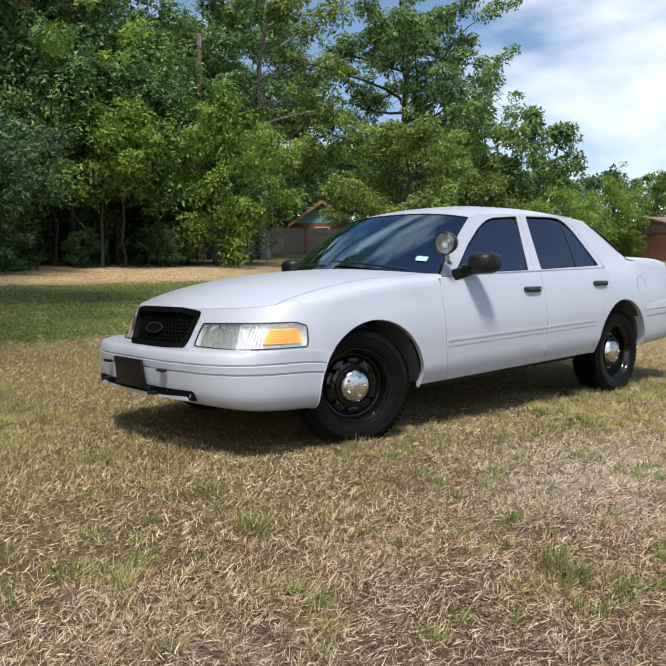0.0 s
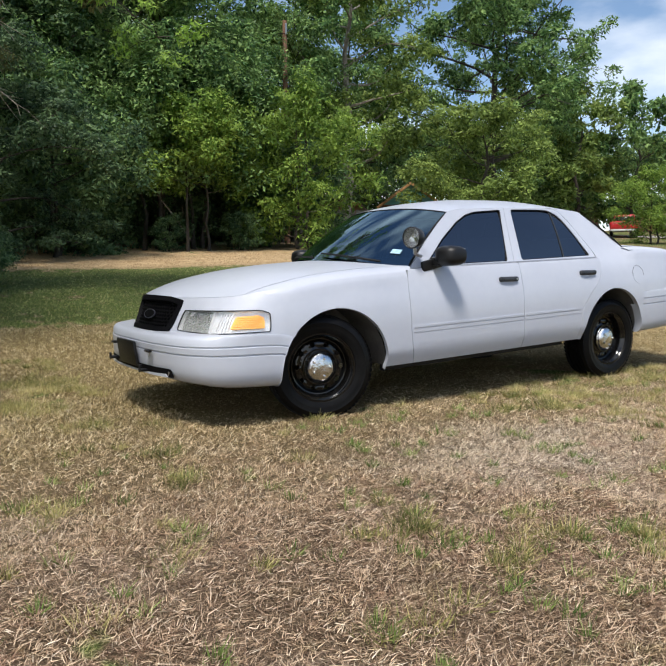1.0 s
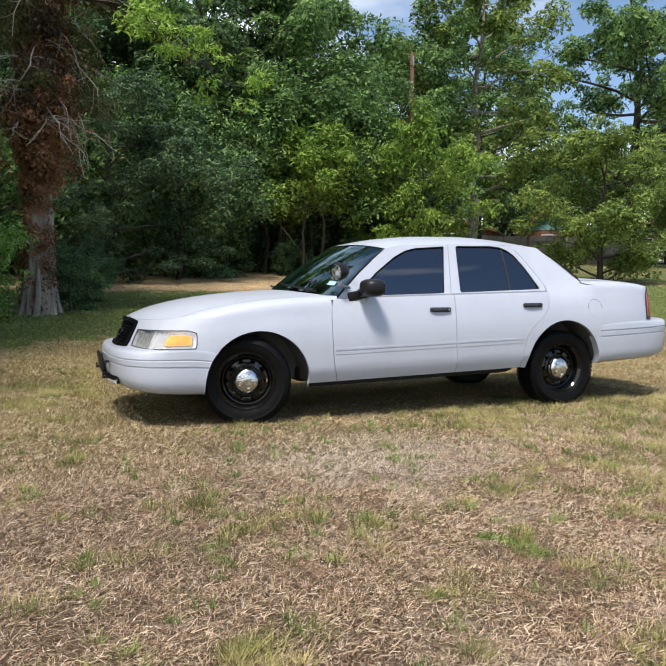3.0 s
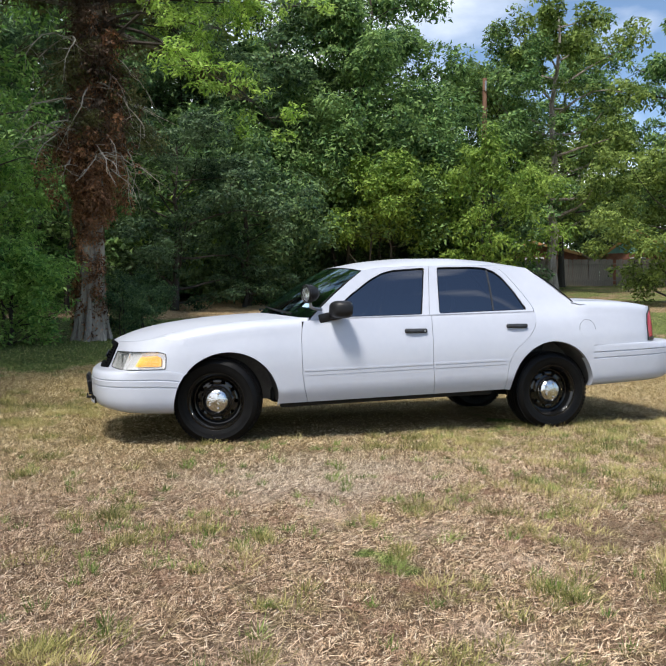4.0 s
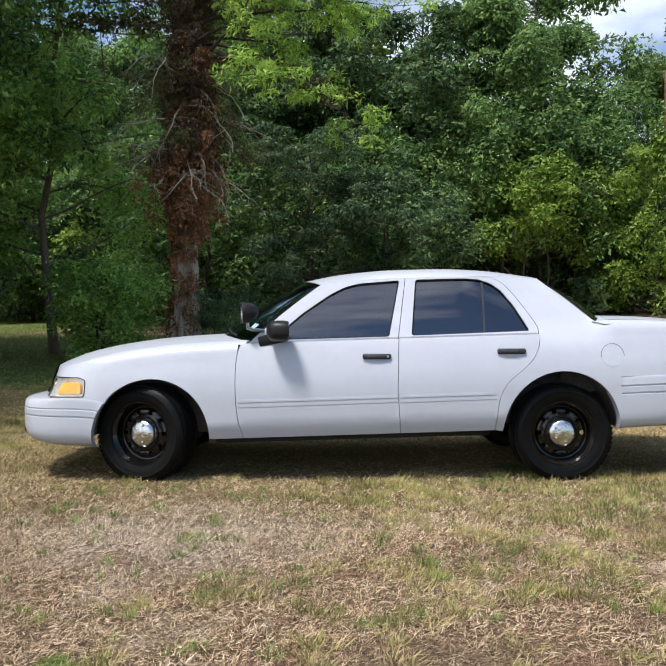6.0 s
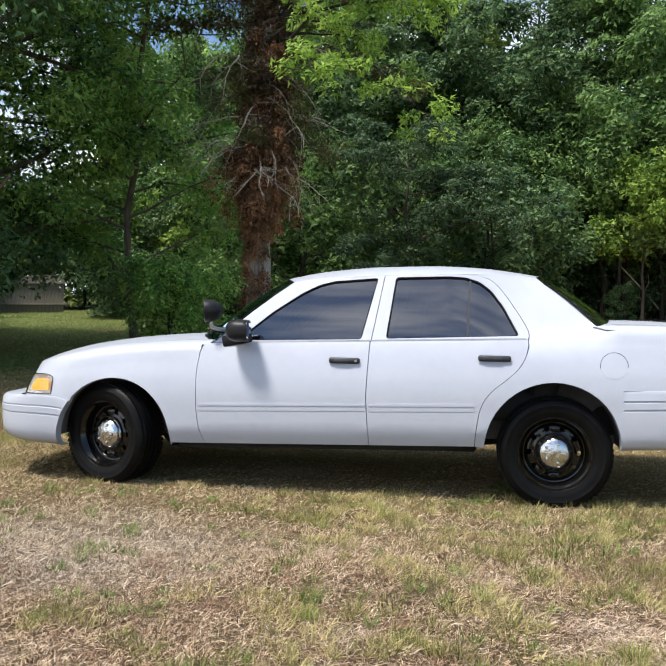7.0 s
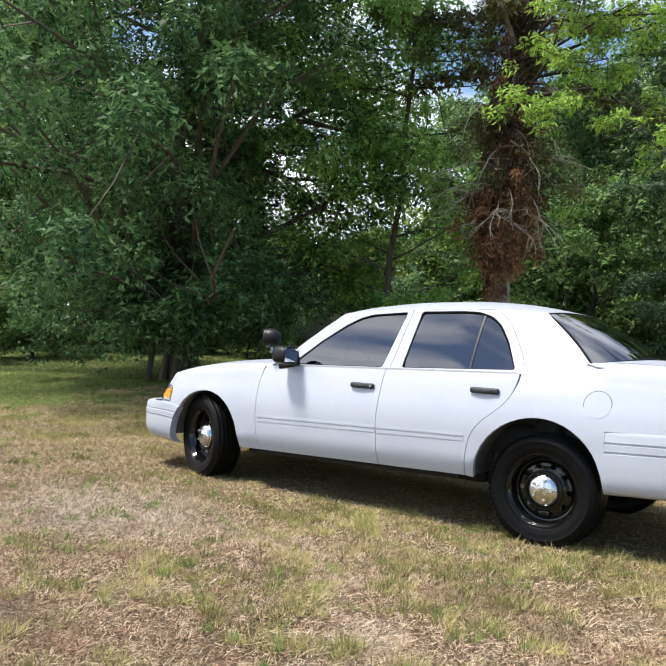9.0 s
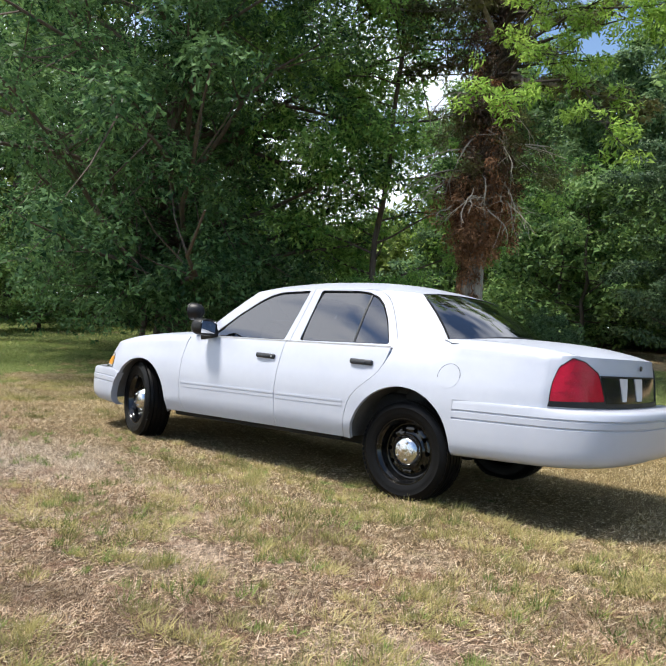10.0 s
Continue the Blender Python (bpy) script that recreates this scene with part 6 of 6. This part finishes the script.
    v, f = leaf_cloud(rng, gs, gr, 12000, 0.11, 0.55, 0.35, 0.42)
    soup("green_bough", v, f, LEAFY, ob, "light green leafy bough", sides=3)
    v, f = leaf_cloud(rng, os_, orr, 9000, 0.12, 0.6)
    soup("drying_leaves", v, f, LEAFB, ob, "olive and brown drying leaves", sides=3)
    b = bmesh.new()
    for i in range(30):
        a = rng.uniform(-3.4, 0.6)
        z = rng.uniform(3.2, 5.6)
        p = Vector((0.25 * math.cos(a), 0.25 * math.sin(a), z))
        d = Vector((math.cos(a), math.sin(a) * 0.7, rng.uniform(-0.3, 0.6)))
        pts, fall = [p.copy()], rng.uniform(0.08, 0.40)
        for q in range(8):
            d = (d + Vector((rng.normal() * 0.30, rng.normal() * 0.26, rng.normal() * 0.20 - fall))).normalized()
            p = p + d * rng.uniform(0.09, 0.24)
            pts.append(p.copy())
        tube(b, pts, [0.016 - 0.0015 * q for q in range(9)], 5)
        for q in (2, 3, 4, 5, 6):
            tube(b, limb_path(rng, pts[q], Vector((rng.normal(), rng.normal() * 0.5, rng.normal() * 0.5 - 0.5)), rng.uniform(0.2, 0.7), 4, -0.04), [0.006, 0.005, 0.004, 0.003, 0.0015], 4)
    tagged(part("dead_twig", b, TWIG, ob, "bare pale hanging twigs"), kind="stuff")


vine_tree()
stand(make_tree("bush", "glossy green bush at the foot of the old trunk", 61, 2.1, 1.05, 0.04, 0.10, 14, 0.26, 16000, 0.085, LEAFG, BARK, stems=3), used, -2.5, 6.9, 0.92, 0)
for i, (x, y, s) in enumerate([(-0.75, 8.0, 0.5), (-0.4, 9.6, 0.55)]):
    stand(low_[1], used, x, y, 0.24 * s / 0.5, 40 * i)
for i, (x, y, k) in enumerate([(1.6, 23.4, 0.62), (3.4, 24.0, 0.7), (5.2, 23.2, 0.55), (6.6, 24.2, 0.7), (8.2, 23.6, 0.6), (10.2, 24.0, 0.7), (12.2, 23.8, 0.7), (4.4, 26.0, 0.9), (8.8, 26.2, 0.9)]):
    stand(back, used, x, y, k, i * 41)
stick_at = (9.35, 22.7)
dead_stick = thing("fallen_branch", (*stick_at, ground_z(*stick_at)), "thin bare pale branch leaning at the wood's edge", "branch")
b = bmesh.new()
tube(b, [(0.15, 0.1, -0.05), (-0.45, -0.2, 0.60), (-1.1, -0.55, 1.25), (-1.85, -0.95, 1.95)], [0.036, 0.032, 0.026, 0.014], 6)
part("stem", b, TWIG, dead_stick)
b = bmesh.new()
tube(b, [(-0.8, -0.4, 0.95), (-0.7, -0.6, 1.3), (-0.75, -0.6, 1.65)], [0.012, 0.01, 0.005], 5)
part("side_twig", b, TWIG, dead_stick)


# ---- pole, fences, houses, parked vehicles ----
pole = thing("utility_pole", (15.8, 26.6, ground_z(15.8, 26.6)), "brown wooden utility pole among the trees", "pole")
b = bmesh.new()
tube(b, [(0, 0, -0.2), (0, 0, 5), (0.02, 0, 10.3)], [0.15, 0.13, 0.105], 12)
part("shaft", b, POLEWOOD, pole)
b = bmesh.new()
box(b, (0.0, -0.13, 9.9), (0.06, 0.08, 0.5), 0.01)
part("top_bracket", b, TRIM, pole)
wire = thing("overhead_cable", (15.8, 26.6, ground_z(15.8, 26.6)), "thin dark cables running down from the pole", "cable")
for k, (a, c, sag) in enumerate((((0, -0.1, 9.6), (8.5, 5.0, 2.4), 0.3), ((0, -0.1, 6.6), (9, -2, 1.0), 0.4), ((0, -0.1, 9.7), (-26, -4.5, 7.6), 0.9))):
    b = bmesh.new()
    pts = [Vector(a).lerp(Vector(c), t) - Vector((0, 0, sag * 4 * t * (1 - t))) for t in np.linspace(0, 1, 14)]
    tube(b, pts, [0.014] * 14, 5)
    part("cable_run", b, SEAL, wire)


def fence(x0, y0, x1, y1, h, label):
    ob = thing("fence", (x0, y0, 0), label, "fence")
    d = Vector((x1 - x0, y1 - y0, 0))
    n, t = int(d.length / 0.144), d.normalized()
    ang = Euler((0, 0, math.atan2(t.y, t.x))).to_matrix().to_4x4()
    shared = None
    r = random.Random(3)
    for i in range(n):
        p = t * i * 0.144
        z = ground_z(x0 + p.x, y0 + p.y)
        if shared is None:
            b = bmesh.new()
            box(b, (0, 0, h / 2), (0.142, 0.022, h), 0.004, seg=1)
            o = part("board", b, WOOD, ob)
            shared = o.data
        else:
            o = new("board", shared)
            o.parent = ob
        o.matrix_basis = Matrix.Translation((p.x, p.y, z + r.uniform(-0.03, 0.03))) @ ang @ pose(0, 0, 0, 0, r.uniform(-0.8, 0.8), 0)
    for z in (0.35, h - 0.3):
        b = bmesh.new()
        zz = [ground_z(x0, y0) + z, ground_z(x1, y1) + z]
        tube(b, [t.cross(Vector((0, 0, 1))) * 0.04 + Vector((0, 0, zz[0])), t.cross(Vector((0, 0, 1))) * 0.04 + d + Vector((0, 0, zz[1]))], [0.045, 0.045], 4)
        part("rail", b, WOOD, ob)


fence(19.5, 41.5, 30.5, 37.0, 1.75, "weathered grey board fence in front of the houses")
fence(30.6, 36.95, 37.0, 33.2, 1.75, "weathered grey board fence in front of the houses")
fence(-17.2, 20.7, -13.5, 22.9, 1.5, "weathered grey board fence seen through the trees")


def roof_prism(b, w, d, z0, z1, over, thick=0.12):
    for s in (-1, 1):
        p = [(s * (w / 2 + over), -over, z0 - over * (z1 - z0) / (w / 2)), (0, -over, z1), (0, d + over, z1), (s * (w / 2 + over), d + over, z0 - over * (z1 - z0) / (w / 2))]
        lo, hi = [b.verts.new(q) for q in p], [b.verts.new((q[0], q[1], q[2] + thick)) for q in p]
        b.faces.new(lo)
        b.faces.new(hi)
        for i in range(4):
            b.faces.new((lo[i], lo[(i + 1) % 4], hi[(i + 1) % 4], hi[i]))


def house(x, y, turn, w, d, eave, ridge, wall, gable, label, windows):
    """A one-storey house, its gable end at the front, ridge running back."""
    z = ground_z(x, y)
    ob = thing("house", (x, y, z), label, "house", turn=turn)
    b = bmesh.new()
    box(b, (0, d / 2, eave / 2 - 0.3), (w, d, eave + 0.6))
    wl_ = part("wall", b, wall, ob)
    for yy in (0.0, d):
        b = bmesh.new()
        q = [b.verts.new(p) for p in [(-w / 2, yy - 0.02, eave), (w / 2, yy - 0.02, eave), (0, yy - 0.02, ridge)]]
        q2 = [b.verts.new((v.co.x, yy + 0.12, v.co.z)) for v in q]
        b.faces.new(q)
        b.faces.new(q2)
        for i in range(3):
            b.faces.new((q[i], q[(i + 1) % 3], q2[(i + 1) % 3], q2[i]))
        part("gable", b, gable, ob, "painted gable boards")
    b = bmesh.new()
    roof_prism(b, w, d, eave, ridge, 0.4)
    rf = part("roof", b, SHINGLE, ob)
    for s in (-1, 1):
        b = bmesh.new()
        e = Vector((s * (w / 2 + 0.4), -0.42, eave - 0.4 * (ridge - eave) / (w / 2) + 0.03))
        t = Vector((0, -0.42, ridge + 0.03)) - e
        ang = math.atan2(t.z, -s * t.x)
        box(b, e + t / 2, (t.length, 0.05, 0.2), 0.01, Euler((0, -ang if s < 0 else ang, 0)).to_matrix().to_4x4())
        part("bargeboard", b, EDGEWOOD, rf, "orange-brown roof edge board")
    for wx, wz, ww, wh in windows:
        b = bmesh.new()
        box(b, (wx, -0.02, wz), (ww + 0.16, 0.08, wh + 0.16), 0.01)
        fr = part("window", b, PALE, ob)
        b = bmesh.new()
        box(b, (wx, -0.06, wz), (ww, 0.02, wh))
        part("pane", b, SMOKE, fr)


house(34.1, 39.5, -40, 4.2, 11, 2.25, 3.75, BRICK, TEAL, "brick house with a turquoise gable and brown roof", [(0.0, 1.3, 0.9, 1.1)])
house(28.2, 43.4, -40, 6.0, 9, 2.1, 3.0, BRICK, BRICK, "low brick house wing behind the fence", [(0, 1.3, 1.2, 1.1)])
house(60.4, 16.8, 65, 9.0, 12, 2.0, 3.1, BRICK, SHINGLE, "low house with a brown shingle roof", [(-2, 1.3, 1.1, 1.1), (2, 1.3, 1.1, 1.1)])
house(80.4, 44.0, -42, 15.0, 9, 2.5, 4.4, BRICK, SHINGLE, "long low house with a brown roof beyond the lawn", [(-4, 1.3, 1.4, 1.3), (0, 1.3, 1.4, 1.3), (4, 1.3, 1.4, 1.3)])
house(54.0, 46.5, -42, 14.0, 9, 2.4, 3.8, BRICK, BRICK, "long low brick building across the street", [(-3, 1.3, 1.6, 1.2), (3, 1.3, 1.6, 1.2)])


def vehicle(name, label, category, x, y, turn, paint, pickup=False):
    """A parked vehicle far off: body, cabin, glass, lamps, wheels."""
    ob = thing(name, (x, y, ground_z(x, y)), label, category, turn=turn)
    L, W_ = (5.2, 1.95) if pickup else (4.6, 1.76)
    b = bmesh.new()
    box(b, (0, 0, 0.62 if not pickup else 0.78), (L, W_, 0.56 if not pickup else 0.62), 0.16, seg=3)
    body_ = part("body", b, paint, ob)
    cl, cx, ch = (1.7, -0.3, 0.58) if pickup else (2.5, 0.15, 0.5)
    b = bmesh.new()
    box(b, (cx, 0, (1.08 if pickup else 0.88) + ch / 2), (cl, W_ * 0.86, ch), 0.16, seg=3)
    for v in b.verts:
        if v.co.z > 1.1:
            v.co.x = cx + (v.co.x - cx) * 0.8
            v.co.y *= 0.86
    part("cabin", b, paint, ob)
    for s in (-1, 1):
        b = bmesh.new()
        box(b, (cx, s * W_ * 0.405, (1.08 if pickup else 0.88) + ch * 0.48), (cl * 0.74, 0.03, ch * 0.52), 0.01, Euler((radians(s * 12), 0, 0)).to_matrix().to_4x4())
        part("side_glass", b, SMOKE, ob)
        b = bmesh.new()
        box(b, (cx + s * cl * 0.455, 0, (1.08 if pickup else 0.88) + ch * 0.48), (0.03, W_ * 0.66, ch * 0.52), 0.01, Euler((0, radians(-s * 16), 0)).to_matrix().to_4x4())
        part("end_glass", b, SMOKE, ob)
        for e in (-1, 1):
            b = bmesh.new()
            box(b, (e * L * 0.495, s * W_ * 0.38, 0.72 if not pickup else 0.86), (0.05, 0.24, 0.14), 0.02)
            part("tail_lamp" if e > 0 else "headlamp", b, RED if e > 0 else PALE, ob)
            b = bmesh.new()
            R = 0.32 if not pickup else 0.38
            lathe(b, [(0.0, -0.10), (R * 0.6, -0.105), (R * 0.64, -0.11), (R, -0.08), (R, 0.08), (0.0, 0.1)], 24, Matrix.Translation((e * L * 0.30, s * (W_ / 2 - 0.09), R)) @ Matrix.Diagonal((1, -s * -1, 1, 1)))
            part("wheel", b, RUBBER, ob)
    b = bmesh.new()
    box(b, (L * 0.5, 0, 0.45), (0.1, W_ * 0.92, 0.14), 0.03)
    part("bumper", b, PALE, ob)


vehicle("sedan", "small white sedan parked by a distant house", "car", 47.6, 43.4, 35, PAINT)
vehicle("sedan", "white sedan parked beside a long low house", "car", 77.0, 45.6, 20, PAINT)
vehicle("pickup_truck", "red pickup truck parked in a distant drive", "truck", 46.6, 30.0, 215, REDPAINT, True)
b = bmesh.new()
vs = [b.verts.new((x, y, ground_z(x, y) + 0.06)) for x, y in [(38.0, 35.2), (50, 46.8), (53.5, 43.8), (46.5, 36.2), (57, 26.5), (54, 23.0), (42.5, 30.5)]]
b.faces.new(vs)
bmesh.ops.triangulate(b, faces=b.faces)
me = bpy.data.meshes.new("drive")
b.to_mesh(me)
b.free()
me.materials.append(CONCRETE)
tagged(new("drive", me), "pale concrete drive by the distant houses", "drive", kind="structure")


# ---- grass ----
def blades(rng, x, y, length, width, up, az=None, lift=0.0):
    """Pointed blades with a bend, one triangle each, from the given roots."""
    n = len(x)
    z = lie_of(x, y)
    p = np.stack([x, y, z + rng.uniform(-0.001, 0.004, n) + lift], 1)
    az = rng.uniform(0, math.tau, n) if az is None else az
    lean = np.clip(rng.normal(up[0], up[1], n), 0.05, 1.5)
    d = np.stack([np.sin(lean) * np.cos(az), np.sin(lean) * np.sin(az), np.cos(lean)], 1)
    s = np.stack([-np.sin(az), np.cos(az), np.zeros(n)], 1)
    tw = rng.uniform(-0.9, 0.9, n)[:, None]
    s = s * np.cos(tw) + np.cross(d, s) * np.sin(tw)
    L, w = length * rng.uniform(0.45, 1.3, n)[:, None], width * rng.uniform(0.6, 1.3, n)[:, None]
    m = p + d * L * 0.55
    tip = p + d * L
    tip[:, 2] = np.maximum(tip[:, 2] - L[:, 0] * 0.15, p[:, 2] + 0.001)
    return np.stack([p - s * w * 0.5, m * 0.3 + p * 0.7 + s * w * 0.5, tip], 1).reshape(-1, 3)


def strewn(rng, n, x0, x1, y0, y1, length, width, up, edge=0.0):
    x, y = rng.uniform(x0, x1, n) + rng.normal(scale=edge, size=n), rng.uniform(y0, y1, n) + rng.normal(scale=edge, size=n) * (y1 < -2)
    return blades(rng, x, y, length, width, up)


def clumped(rng, centres, radius, n, length, width, up):
    """Blades that lean outwards from the middles of their clumps."""
    c = centres[rng.integers(0, len(centres), n)]
    r = radius * c[:, 2]
    dx, dy = rng.normal(scale=0.5, size=n) * r, rng.normal(scale=0.5, size=n) * r
    az = np.arctan2(dy, dx) + rng.normal(scale=0.7, size=n)
    return blades(rng, c[:, 0] + dx, c[:, 1] + dy, length * (0.6 + 0.5 * c[:, 2])[:, None] * np.ones((n, 1)), width, up, az)


def build_grass():
    rng = np.random.default_rng(9)

    def scattered(n, x0, x1, y0, y1, wanted):
        out = []
        while len(out) < n:
            x, y = rng.uniform(x0, x1), rng.uniform(y0, y1)
            if wanted(x, y) > rng.uniform(0.0, 0.6):
                out.append((x, y, rng.uniform(0.5, 1.35)))
        return np.array(out)

    def damp(x, y):
        """How much living grass: more towards the car's tail and in the shelter of its side."""
        return (-0.22 + 0.8 * noise.noise((x * 0.7, y * 1.0, 4.2)) + 1.5 * noise.noise((x * 2.6, y * 3.2, 8.1)) + 0.8 * noise.noise((x * 7.0, y * 8.0, 2.1))
                + 0.50 * smooth(0.6, 2.6, x) + 0.10 * smooth(-1.5, 0.6, x) + (0.40 if x > 0.5 else 0.34 if x < -0.6 else 0.12) * smooth(-2.0, -1.2, y)
                - 0.85 * math.exp(-((x - 0.45) / 1.05) ** 2 - ((y + 2.1) / 0.65) ** 2)
                + 1.2 * math.exp(-((x + 0.46) / 0.2) ** 2 - ((y + 1.82) / 0.14) ** 2))
    tufts = np.concatenate([scattered(1900, -4.6, 9.0, -5.0, -0.72, damp), scattered(650, -5.0, -0.95, -0.9, 2.6, lambda x, y: 0.1 + 0.9 * noise.noise((x * 2.2, y * 2.2, 3.3)))])
    sprigs = scattered(620, -4.6, 7.0, -5.0, -1.0, lambda x, y: 0.3 + 0.3 * noise.noise((x * 2.5, y * 2.5, 1.7)))
    stubble = scattered(15000, -4.4, 7.2, -5.0, -1.6, lambda x, y: 0.4 + 0.5 * noise.noise((x * 3.1, y * 3.1, 6.6)))
    sets = [strewn(rng, 350000, -3.8, 6.4, -4.9, -2.0, 0.042, 0.0027, (1.22, 0.24), edge=0.3),
            strewn(rng, 50000, -4.0, 6.6, -4.9, -1.7, 0.068, 0.0023, (1.34, 0.14), edge=0.3),
            clumped(rng, stubble, 0.030, 190000, 0.040, 0.0030, (0.80, 0.35)),
            strewn(rng, 150000, -4.6, 8.6, -2.3, -0.74, 0.046, 0.0036, (1.05, 0.32)),
            strewn(rng, 60000, 5.6, 9.4, -5.2, -0.7, 0.045, 0.0045, (1.1, 0.3)),
            strewn(rng, 50000, -6.0, 9.4, -9.5, -4.6, 0.06, 0.0075, (1.2, 0.25), edge=0.4),
            strewn(rng, 36000, -1.0, 4.4, -0.8, 0.8, 0.03, 0.0034, (1.3, 0.2)),
            strewn(rng, 50000, -4.6, -0.75, -0.8, 0.8, 0.05, 0.0045, (0.95, 0.32)),
            strewn(rng, 60000, 4.15, 8.6, -0.8, 1.6, 0.045, 0.004, (1.0, 0.32)),
            strewn(rng, 210000, -8, 10, 0.8, 4.6, 0.05, 0.0045, (0.9, 0.3)),
            strewn(rng, 110000, -11, 14, 4.2, 8.2, 0.055, 0.007, (0.9, 0.3)),
            strewn(rng, 80000, -14, -4.5, -6.0, 0.9, 0.06, 0.0065, (0.95, 0.3)),
            strewn(rng, 40000, -26, -10.5, -4, 9, 0.08, 0.013, (0.9, 0.3)),
            strewn(rng, 30000, -20, -13, 8.0, 22, 0.08, 0.014, (0.9, 0.3)),
            strewn(rng, 110000, -14, 19, 8.0, 20.5, 0.06, 0.011, (1.0, 0.3)),
            strewn(rng, 40000, -11.4, -7.8, 0.6, 4.5, 0.055, 0.006, (0.95, 0.3))]
    v = np.concatenate(sets)
    tagged(soup("grass", v, np.arange(len(v)).reshape(-1, 3), BLADE, sides=3), "short dry straw-coloured grass", "grass", kind="stuff")
    v = clumped(rng, tufts, 0.066, 190000, 0.066, 0.0034, (0.62, 0.32))
    tagged(soup("grass_tufts", v, np.arange(len(v)).reshape(-1, 3), TUFT, sides=3), "yellow-green upright tufts of lawn grass", "grass", kind="stuff")
    v = clumped(rng, sprigs, 0.036, 22000, 0.062, 0.0036, (0.52, 0.30))
    tagged(soup("grass_sprigs", v, np.arange(len(v)).reshape(-1, 3), SPRIG, sides=3), "small fresh green sprigs in the dry lawn", "grass", kind="stuff")


build_grass()
